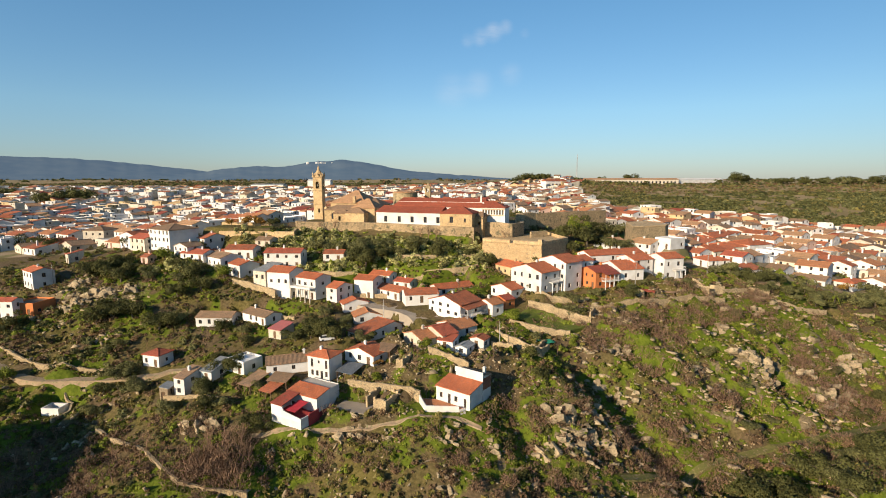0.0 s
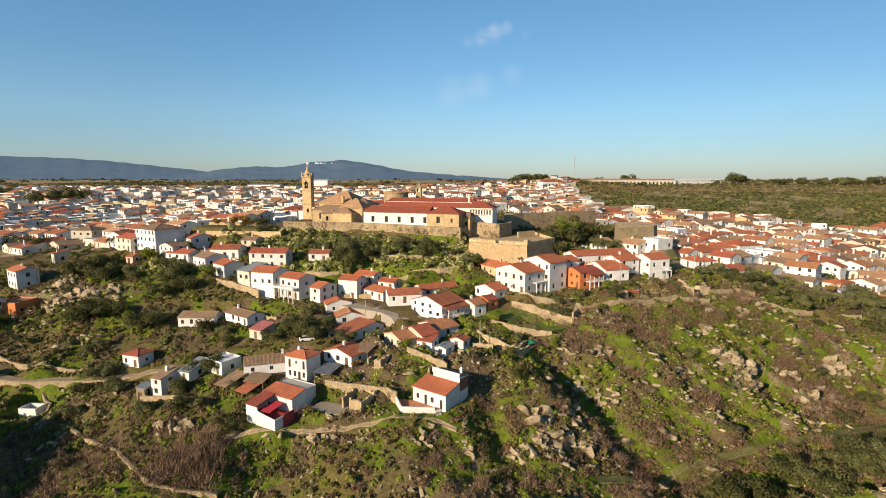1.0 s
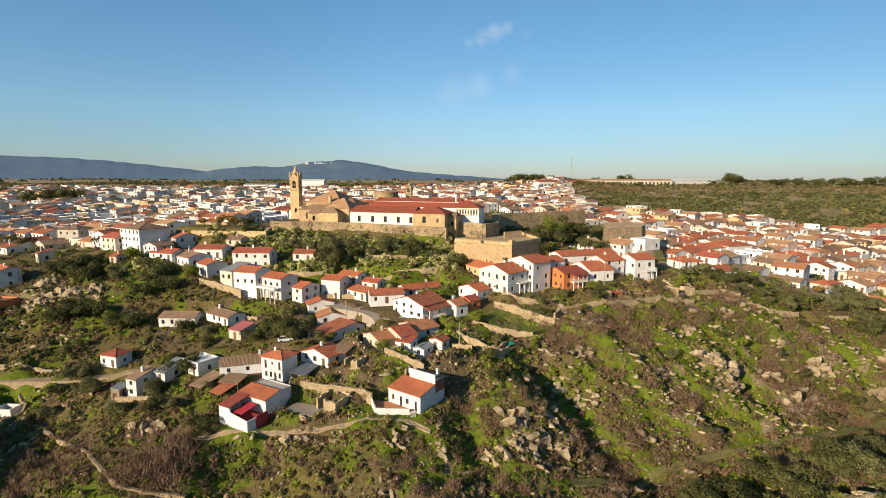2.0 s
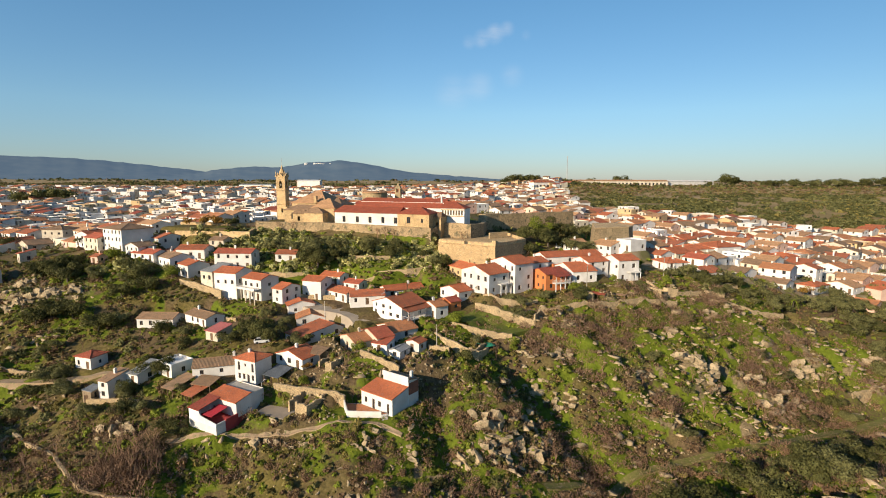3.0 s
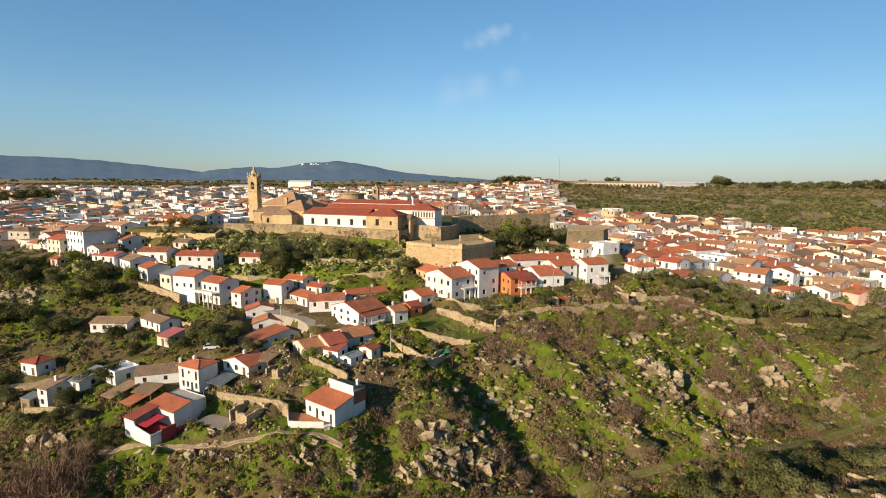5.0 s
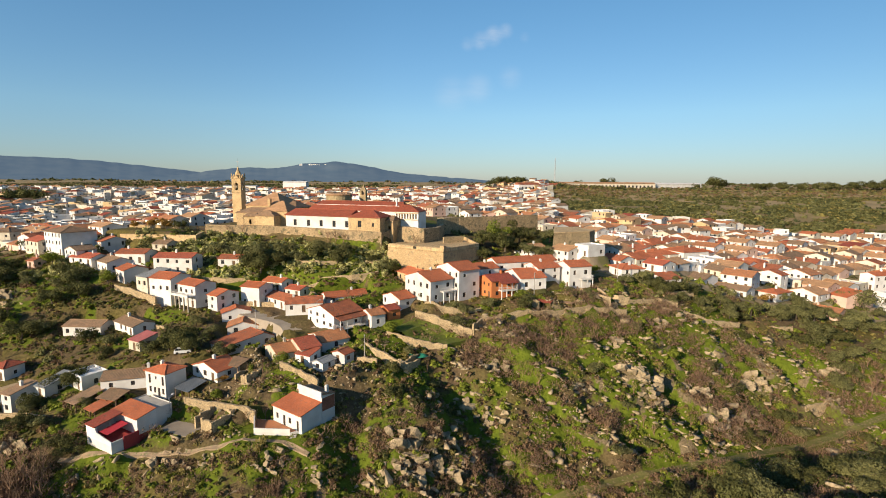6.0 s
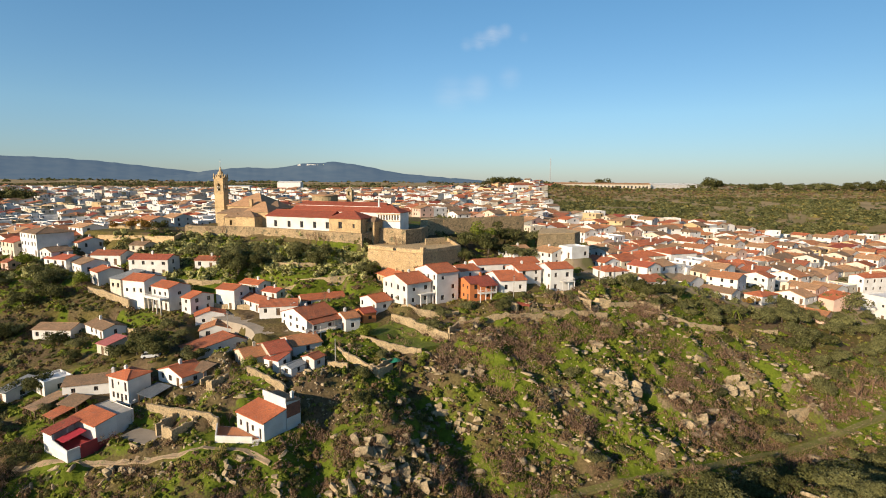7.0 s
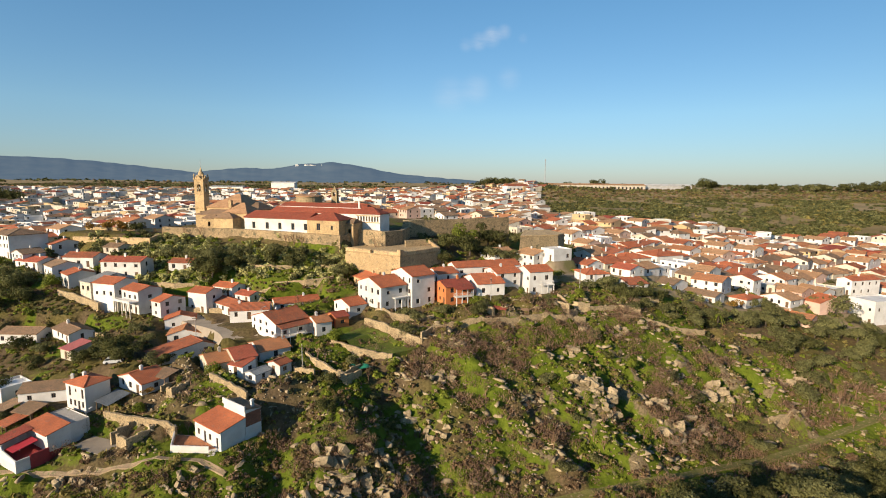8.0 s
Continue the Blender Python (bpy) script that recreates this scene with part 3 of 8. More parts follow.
house(-61.5, 115.4, 20.2, 160, 3.2, 5.6, 4.4, "ML", "white", "brown", 2, seed=5, stacks=1, where="on hillside")
house(-65.4, 115.1, 19.4, 177, 2.0, 3.5, 2.9, "MR", "stone", "greymetal", 1, seed=6, stacks=0, where="on hillside")
house(-75.9, 130.6, 21.6, 163, 5.4, 4.9, 3.2, "H", "white", "red", 1, seed=7, stacks=0, where="on hillside")
house(-63.8, 149.2, 27.2, 178, 11.0, 6.5, 2.9, "L", "white", "brown", 1, seed=8, stacks=0, where="on hillside")
house(-52.2, 145.3, 28.6, 145, 11.2, 6.0, 2.6, "L", "white", "brown", 1, seed=9, stacks=1, where="on hillside")
house(-44.5, 135.2, 27.8, 153, 4.6, 5.0, 2.6, "ML", "cream", "pink", 1, seed=10, stacks=0, where="on hillside")
house(-30.3, 151.7, 30.7, 115, 4.6, 7.8, 2.9, "L", "white", "orange", 1, seed=11, stacks=0, where="on hillside")
house(-25.7, 144.1, 29.3, 108, 6.0, 8.0, 2.4, "L", "white", "brownorange", 1, seed=12, stacks=0, where="on hillside")
house(-20.8, 130.0, 28.3, 139, 6.9, 14.0, 2.4, "A", "white", "brownred", 1, seed=13, stacks=0, where="on hillside")
house(-16.6, 116.7, 27.2, 149, 8.9, 5.8, 2.5, "R", "white", "orange", 1, seed=14, stacks=1, where="on hillside")
house(-5.4, 123.1, 28.9, 128, 8.0, 4.6, 2.7, "R", "cream", "brownorange", 1, seed=15, stacks=1, where="on hillside")
house(-0.1, 124.3, 29.6, 128, 9.0, 5.0, 2.8, "R", "cream", "red", 1, seed=16, stacks=0, where="on hillside")
house(3.4, 130.2, 29.5, 127, 8.6, 7.4, 2.7, "R", "white", "brownorange", 1, seed=17, stacks=1, where="on hillside")
house(2.4, 122.3, 29.1, 155, 4.3, 3.8, 2.4, "ML", "white", "red", 1, seed=18, stacks=0, where="on hillside")
house(4.8, 138.0, 32.9, 138, 12.0, 9.6, 3.8, "R", "white", "brownred", 2, seed=19, stacks=1, where="on hillside")
house(-1.3, 151.5, 34.4, 193, 10.2, 7.0, 2.7, "L", "white", "brownred", 1, seed=20, stacks=1, where="on hillside")
house(-13.7, 156.5, 33.5, 140, 12.9, 6.5, 2.7, "L", "white", "brownred", 1, seed=21, stacks=0, where="on hillside")
house(-1.5, 157.3, 34.6, 116, 6.4, 12.8, 2.4, "R", "white", "orange", 1, seed=22, stacks=1, where="below fortress")
house(-49.4, 160.9, 32.8, 162, 8.4, 8.0, 8.8, "L", "white", "orange", 2, seed=23, stacks=0, where="below fortress")
house(-40.0, 156.6, 33.8, 150, 8.4, 7.0, 6.6, "L", "white", "orange", 2, seed=24, stacks=0, where="below fortress")
house(-33.1, 155.2, 33.2, 150, 4.3, 7.6, 4.6, "L", "white", "orange", 2, seed=25, stacks=0, where="below fortress")
house(-49.3, 174.4, 40.7, 178, 12.9, 7.0, 5.4, "L", "white", "red", 2, seed=26, stacks=1, where="below fortress")
house(-67.7, 179.6, 43.3, 177, 10.3, 7.0, 3.3, "L", "white", "brownred", 1, seed=27, stacks=1, where="below fortress")
house(-85.0, 178.4, 42.5, 162, 10.1, 6.9, 2.6, "L", "white", "red", 1, seed=28, stacks=1, where="below fortress")
house(-77.0, 174.0, 40.8, 141, 11.7, 8.2, 3.4, "L", "white", "brown", 1, seed=29, stacks=1, where="below fortress")
house(-68.5, 169.1, 38.4, 139, 7.9, 7.2, 4.2, "L", "white", "orange", 1, seed=30, stacks=1, where="below fortress")
house(-91.1, 193.1, 46.2, 142, 5.3, 9.8, 2.6, "L", "white", "brownred", 1, seed=31, stacks=1, where="in town")
house(-64.2, 187.5, 46.3, 170, 5.9, 6.0, 2.6, "L", "cream", "brown", 1, seed=32, stacks=1, where="in town")
house(-35.1, 177.7, 42.6, 177, 7.3, 5.9, 2.8, "L", "white", "brownred", 1, seed=33, stacks=1, where="below fortress")
house(-101.5, 187.8, 44.6, 148, 13.5, 11.5, 7.9, "H", "white", "brown", 3, seed=34, stacks=0, where="in town", blank_right=True)
house(-149.1, 222.7, 42.7, 176, 9.7, 8.9, 6.2, "H", "cream", "brown", 2, seed=35, stacks=1, where="in town")
house(-105.7, 180.1, 41.2, 170, 2.8, 4.5, 2.6, "L", "pinkw", "brownred", 1, seed=36, stacks=1, where="in town")
house(-141.1, 189.6, 39.7, 145, 2.7, 5.2, 3.6, "ML", "cream", "red", 1, seed=37, stacks=1, where="in town")
house(-137.7, 167.9, 34.4, 145, 9, 6.4, 6.1, "L", "white", "orange", 2, seed=38, stacks=1, where="in town")
house(-126.5, 153.2, 29.5, 172, 7.0, 7.9, 3.5, "F", "terracotta", "brown", 1, seed=39, stacks=0, where="in town")
house(-131.3, 151.4, 28.7, 177, 9.1, 4.0, 5.9, "L", "white", "red", 2, seed=40, stacks=1, where="in town")
house(20.8, 151.6, 35.1, 131, 8.5, 5.5, 2.9, "R", "white", "orange", 1, seed=41, stacks=0, where="below fortress")
house(29.6, 150.5, 37.2, 129, 12.4, 8.3, 6.3, "R", "white", "orange", 2, seed=42, stacks=1, where="below fortress")
house(37.8, 154.5, 37.0, 127, 11.0, 7.8, 8.9, "R", "white", "orange", 3, seed=43, stacks=0, where="below fortress")
house(23.7, 166.0, 39.2, 124, 9.8, 8.0, 3.1, "L", "ochre", "orange", 1, seed=44, stacks=1, where="below fortress")
house(47.3, 155.0, 37.6, 116, 8.0, 8.2, 5.2, "R", "terracotta", "darkred", 2, seed=45, stacks=1, where="below fortress")
house(56.4, 159.0, 39.4, 106, 12.0, 8.5, 3.6, "R", "white", "orange", 1, seed=46, stacks=1, where="below fortress")
house(50.6, 173.5, 42.4, 109, 7.6, 22.6, 2.9, "R", "white", "orange", 1, seed=47, stacks=1, where="below fortress")
house(45.0, 167.8, 41.2, 118, 8.0, 7.0, 3.0, "R", "white", "orange", 1, seed=48, stacks=1, where="below fortress")
house(62.6, 164.7, 40.8, 113, 8.0, 8.2, 4.3, "R", "white", "orange", 2, seed=49, stacks=1, where="below fortress")
house(72.4, 164.4, 38.6, 108, 8.0, 7.8, 7.1, "R", "white", "orange", 2, seed=50, stacks=0, where="below fortress")
house(84.8, 188.3, 45.2, 118, 7.0, 8.0, 3.6, "F", "white", "white", 1, seed=51, stacks=0, where="in town")
house(117.5, 212.2, 39.2, 106, 10.0, 13.0, 3.6, "H", "cream", "orange", 1, seed=52, stacks=1, where="in town")
house(136.0, 224.0, 38.6, 110, 12.0, 14.0, 3.6, "H", "white", "orange", 1, seed=53, stacks=1, where="in town")
house(92.1, 174.1, 40.8, 102, 8.0, 8.3, 2.6, "H", "white", "orange", 1, seed=54, stacks=1, where="below fortress")
house(107.4, 177.5, 36.8, 112, 9.0, 8.0, 2.6, "R", "white", "brownred", 1, seed=55, stacks=1, where="in town")
house(110.7, 186.1, 40.2, 124, 8.1, 8.0, 2.6, "L", "white", "red", 1, seed=56, stacks=1, where="in town")
house(136.0, 177.9, 32.6, 128, 15.0, 7.0, 2.8, "L", "white", "brown", 1, seed=57, stacks=0, where="in town")
house(124.6, 183.5, 35.4, 125, 6.5, 9.0, 2.8, "L", "white", "brown", 1, seed=58, stacks=1, where="in town")
house(160.4, 197.2, 32.0, 122, 9.0, 5.4, 5.4, "R", "white", "brownred", 2, seed=59, stacks=0, where="in town")
house(147.5, 179.6, 31.2, 118, 6.2, 9.0, 3.0, "H", "white", "orange", 1, seed=60, stacks=1, where="in town")
house(209.8, 213.3, 28.5, 105, 6.1, 15.3, 6.1, "R", "white", "orange", 2, seed=61, stacks=1, where="in town")
house(180.6, 190.5, 26.4, 105, 6.4, 13.3, 4.3, "L", "pinkw", "orange", 1, seed=62, stacks=1, where="in town")
house(198.9, 188.9, 23.1, 105, 9.4, 15.2, 8.1, "F", "white", "white", 2, seed=63, stacks=0, where="in town")
house(-80.0, 187.0, floor_at(-80.0, 187.0), 165, 9.0, 7.0, 3.0, "L", "white", "red", 1, seed=71, stacks=1, where="below fortress")
house(-92.0, 181.5, floor_at(-92.0, 181.5), 150, 8.0, 6.5, 4.6, "R", "white", "brown", 2, seed=72, stacks=1, where="below fortress")
house(-114.0, 193.0, floor_at(-114.0, 193.0), 150, 10.0, 8.0, 5.0, "L", "cream", "red", 2, seed=73, stacks=1, where="in town")
house(-122.0, 200.0, floor_at(-122.0, 200.0), 155, 9.0, 8.0, 5.4, "R", "white", "brownred", 2, seed=74, stacks=1, where="in town")

house(-56.3, 118.4, floor_at(-56.3, 118.4), 160, 3.4, 6.6, 2.5, "ML", "white", "greymetal", 1, seed=75, stacks=0, where="on hillside")
house(-49.0, 120.0, 23.6, 148, 6.2, 5.6, 2.9, "F", "white", "white", 1, seed=76, stacks=0, where="on hillside")
house(-22.5, 160.2, 33.2, 160, 6.8, 6.4, 6.1, "L", "white", "orange", 2, seed=77, stacks=0, where="below fortress")
house(-18.0, 167.8, 36.6, 158, 7.6, 5.6, 2.8, "L", "white", "orange", 1, seed=78, stacks=1, where="below fortress")
house(-10.9, 163.1, 35.5, 152, 6.2, 5.0, 2.5, "L", "white", "red", 1, seed=79, stacks=1, where="below fortress")
house(14.1, 141.2, 32.6, 126, 6.4, 4.2, 3.5, "R", "white", "brownorange", 1, seed=80, stacks=1, where="on hillside")
house(18.2, 145.2, 33.7, 126, 5.2, 3.8, 2.8, "R", "terracotta", "darkred", 1, seed=81, stacks=0, where="on hillside")
house(5.8, 120.4, 28.4, 150, 3.2, 4.2, 2.0, "R", "white", "greymetal", 1, seed=82, stacks=0, where="on hillside")
house(10.2, 123.4, 29.0, 150, 3.8, 3.4, 2.5, "R", "white", "brownred", 1, seed=83, stacks=0, where="on hillside")
house(-57.9, 163.3, 34.6, 152, 5.6, 8.0, 7.0, "ML", "cream", "greymetal", 2, seed=84, stacks=0, where="below fortress")


def pad_for(x, y, z, th, x0, y0, x1, y1, dz=0.0):
    m = pose(x, y, z, 0, 0, th - 90) @ Vector((x0, y0, 0))
    PADS.append((m.x, m.y, radians(th), y1 - y0, x1 - x0, z + dz))


# level ground under the terraces, the street and along the house walls
PADS.append((-3.2, 137.5, radians(150), 10.0, 6.0, 32.3))
PADS.append((-8.5, 141.5, radians(150), 9.0, 6.0, 33.0))
PADS.append((-4.6, 144.0, radians(150), 9.0, 5.0, 33.7))
PADS.append((-14.5, 152.8, radians(140), 13.0, 3.2, 33.4))
pad_for(-20.8, 130.0, 28.3, 139, 0.0, -3.6, 13.5, -0.3, 0.2)
pad_for(-25.7, 144.1, 29.3, 108, 0.0, -3.0, 8.0, -0.3, 0.3)
pad_for(-30.3, 151.7, 30.7, 115, 0.0, -3.0, 8.0, -0.3, 0.3)
pad_for(5.7, 102.6, 22.9, 144, -5.2, 2.0, 0.0, 11.8, -0.4)
pad_for(-27.2, 104.2, 20.6, 151, -5.4, -0.5, 0.0, 8.4, -0.6)


# flat-roofed white block with a brick flank, built against the back of the house at the end of the spur
def stair_block():
    base = new("house_block")
    base.matrix_basis = pose(4.92, 113.63, 22.9, 0, 0, 234)
    PADS.append((8.75, 106.65, radians(144), 7.2, 3.4, 22.9))
    part("wall", wall_shape("ML", 7.2, 3.4, 5.4, [], []), WALLS["white"], base)
    part("roof", roof_shape("ML", 7.2, 3.4, 5.4, 0.2), ROOFS["brown"], base)
    s = Shape()
    s.box(3.38, -0.1, 5.6, 3.6, 7.3, 6.75)
    part("parapet", s, WALLS["white"], base)
    s = Shape()
    s.box(0.05, 7.206, 2.6, 3.35, 7.22, 5.3)
    part("brick_cladding", s, material("bare_brick", (0.26, 0.11, 0.07), (0.2, 0.09, 0.06), courses=(0.5, 0.22), bump=0.3), base, "bare brown brick facing")
    chimney(base, 1.2, 6.2, 6.0, 1.0)
    tagged(base, "tall narrow white block with bare brick flank on spur", "house", "hillside houses")


stair_block()


def ribbon(name, pts, width, height, mat, thick=0.25, foot=1.5, top=None):
    """A wall of even thickness along a line on the ground; height above the land at each point."""
    s = Shape()
    out = []
    for k in range(len(pts) - 1):
        a, b = Vector((*pts[k], 0)), Vector((*pts[k + 1], 0))
        n = max(1, int((b - a).length / 1.1))
        for i in range(n):
            out.append(a.lerp(b, i / n))
    out.append(Vector((*pts[-1], 0)))
    rings = []
    rng = random.Random(len(pts) + int(abs(pts[0][0]) * 10))
    for i, p in enumerate(out):
        d = (out[min(i + 1, len(out) - 1)] - out[max(i - 1, 0)]).normalized()
        n = Vector((-d.y, d.x, 0)) * thick * rng.uniform(0.85, 1.2)
        g = floor_at(p.x, p.y)
        near = out[max(i - 5, 0):i + 6]
        lie = sum(floor_at(q.x, q.y) for q in near) / len(near)
        hi = (top if top is not None else max(lie, g - 0.5 * height) + height) + rng.uniform(-0.28, 0.16) * min(1.0, height)
        lo = g - foot
        rings.append([(p.x - n.x, p.y - n.y, lo), (p.x + n.x, p.y + n.y, lo), (p.x + n.x * 0.8, p.y + n.y * 0.8, hi), (p.x - n.x * 0.8, p.y - n.y * 0.8, hi)])
    s.loft(rings)
    return part(name, s, mat)


# ---- the fortress with church and convent ----
def block(base, name, x0, y0, x1, y1, z0, z1, mat, holes_front=(), label="", parent=None):
    """A walled volume in the frame of its thing: front on y = y0."""
    s = Shape()
    wall_panel(s, (x0, y0, 0), (1, 0, 0), x1 - x0, z0, z1, (0, -1, 0), list(holes_front))
    wall_panel(s, (x1, y0, 0), (0, 1, 0), y1 - y0, z0, z1, (1, 0, 0), [])
    wall_panel(s, (x0, y0, 0), (0, 1, 0), y1 - y0, z0, z1, (-1, 0, 0), [])
    wall_panel(s, (x0, y1, 0), (1, 0, 0), x1 - x0, z0, z1, (0, 1, 0), [])
    s.face([(x0, y0, z1 - 0.02), (x1, y0, z1 - 0.02), (x1, y1, z1 - 0.02), (x0, y1, z1 - 0.02)])
    return part(name, s, mat, parent or base, label)


def gable_roof(base, name, x0, y0, x1, y1, h, rise, mat, hip0=0.0, hip1=0.0, o=0.35, t=0.2):
    """A roof with its ridge along x; hip0, hip1: how far the ridge stops short of the ends."""
    s = Shape()
    m = (y0 + y1) / 2
    k = rise / (m - y0)
    lo, hi = h - o * k, h + rise
    e = [(x0 - o, y0 - o), (x1 + o, y0 - o), (x1 + o, y1 + o), (x0 - o, y1 + o)]
    c = [(px, py, lo + t) for px, py in e]
    u, v = (x0 - o + hip0, m, hi + t), (x1 + o - hip1, m, hi + t)
    for fc in ([c[0], c[1], v, u], [c[1], c[2], v], [c[2], c[3], u, v], [c[3], c[0], u]):
        s.face(fc)
    for i in range(4):
        p0, p1 = c[i], c[(i + 1) % 4]
        s.face([(p0[0], p0[1], lo), (p1[0], p1[1], lo), p1, p0])
    s.face([(px, py, lo) for px, py in reversed(e)])
    s.tube(u, v, 0.14, 0.14, 6)
    return part(name, s, mat, base)


def fill_windows(base, x0, y0, holes, frame_mat=None):
    for a, b, c, d in holes:
        f, g = window_mesh(x0 + a, x0 + b, c, d, "right")
        fr = part("window", f, [frame_mat or FRAME, MASONRY], base, at=pose(0, y0, 0))
        part("pane", g, GLASS, fr)


def convent():
    base = new("convent")
    base.matrix_basis = pose(11.0, 189.6, 53.0, 0, 0, -18.5)
    PADS.append((11.0, 189.6, radians(161.5), 44, 26, 53.0))
    # white dormitory range along the rampart, stone pavilion at its end; x runs to the right, 0 at the pavilion's corner
    wins = [(a, a + 1.3, 1.7, 4.0) for a in (3.4, 9.2, 14.6, 20.0, 25.2)]
    r = block(base, "dormitory_wall", -39.5, 0, -12.6, 9.5, -3, 5.6, WALLS["white"], wins, "whitewashed range with a row of windows")
    fill_windows(base, -39.5, 0, wins)
    gable_roof(base, "dormitory_roof", -39.5, 0, -12.6, 9.5, 5.6, 2.0, ROOFS["brick"], 1.5, 0)
    wins = [(3.8, 5.2, 2.0, 4.4), (9.4, 10.2, 2.3, 3.8)]
    block(base, "pavilion_wall", -12.6, -0.6, 0, 9.5, -7, 5.6, MASONRY, wins, "golden ashlar pavilion")
    fill_windows(base, -12.6, -0.6, wins)
    gable_roof(base, "pavilion_roof", -12.6, -0.6, 0, 9.5, 5.6, 2.3, ROOFS["brick"], 4.5, 5.5)
    # long higher range behind
    block(base, "rear_range_wall", -38, 13, 0.496, 19.0, -2, 7.1, WALLS["white"], label="long white rear range")
    block(base, "rear_range_wall", -38, 19.004, 0.496, 25, -2, 8.9, WALLS["white"], label="long white rear range")
    gable_roof(base, "rear_range_roof", -38, 13, 0.5, 19, 7.1, 1.5, ROOFS["brick"], 1, 1, o=0.2)
    gable_roof(base, "rear_range_roof", -38, 19.3, 0.5, 25, 8.9, 1.2, ROOFS["brick"], 1, 1, o=0.2)
    chimney(base, -0.8, 16.0, 9.8, 1.8)
    # cloister end with an open gallery under the eaves
    holes = [(0.5 + 1.1 * i, 1.2 + 1.1 * i, 4.6, 6.5) for i in range(8)]
    block(base, "gallery_wall", 0.5, 11, 10, 19, -2, 7.4, WALLS["white"], holes, "white wing with an arched gallery")
    fill_windows(base, 0.5, 11, holes, MASONRY)
    gable_roof(base, "gallery_roof", 0.5, 11, 10, 19, 7.4, 2.0, ROOFS["brick"], 1, 5)
    s = Shape()
    s.box(0.6, 10.7, 4.2, 9.9, 11.0, 4.45)
    part("cornice", s, MASONRY, base)
    s = Shape()
    s.box(0.6, 10.7, 6.65, 9.9, 11.0, 6.9)
    part("cornice", s, MASONRY, base)
    # link between pavilion and gallery
    block(base, "link_wall", 0.004, 4, 3.0, 10.9, -4, 4.4, MASONRY, [(1.0, 2.0, 0.4, 2.3)])
    gable_roof(base, "link_roof", 0.4, 4, 3.0, 10.6, 4.4, 1.3, ROOFS["brown"], 1, 1)
    tagged(base, "long white and golden-stone convent with red tiled roofs on the rampart", "convent")


convent()


def drum():
    """Low round tower behind the convent, and a slim bell cote beside it."""
    base = new("round_tower")
    base.matrix_basis = pose(-19.8, 270.0, 52.0)
    ring = lambda r, z, n=28: [(r * math.cos(2 * math.pi * k / n), r * math.sin(2 * math.pi * k / n), z) for k in range(n)]
    s = Shape()
    s.loft([ring(6.6, -2), ring(6.4, 12.0)])
    part("drum_wall", s, OLD_MASONRY, base)
    s = Shape()
    s.loft([ring(6.7, 12.0), ring(6.8, 12.3), ring(6.3, 12.6), ring(0.4, 13.2)])
    part("drum_roof", s, ROOFS["tan"], base)
    tagged(base, "low round granite tower behind the convent", "tower")
    base = new("bell_cote")
    base.matrix_basis = pose(-8.0, 275.0, 52.0, 0, 0, -12)
    s = Shape()
    s.box(-1.5, -1.2, -2, 1.5, 1.2, 12.2)
    s.box(-1.5, -1.2, 12.2, -0.75, 1.2, 14.2)
    s.box(0.75, -1.2, 12.2, 1.5, 1.2, 14.2)
    s.box(-1.7, -1.4, 14.2, 1.7, 1.4, 14.6)
    part("pier", s, OLD_MASONRY, base)
    s = Shape()
    s.loft([[(-1.5, -1.2, 14.6), (1.5, -1.2, 14.6), (1.5, 1.2, 14.6), (-1.5, 1.2, 14.6)], [(-0.6, -0.5, 16.0), (0.6, -0.5, 16.0), (0.6, 0.5, 16.0), (-0.6, 0.5, 16.0)], [(-0.08, -0.08, 17.4), (0.08, -0.08, 17.4), (0.08, 0.08, 17.4), (-0.08, 0.08, 17.4)]])
    part("spire", s, OLD_MASONRY, base)
    tagged(base, "slim granite bell cote with a pointed top", "bell cote")


drum()


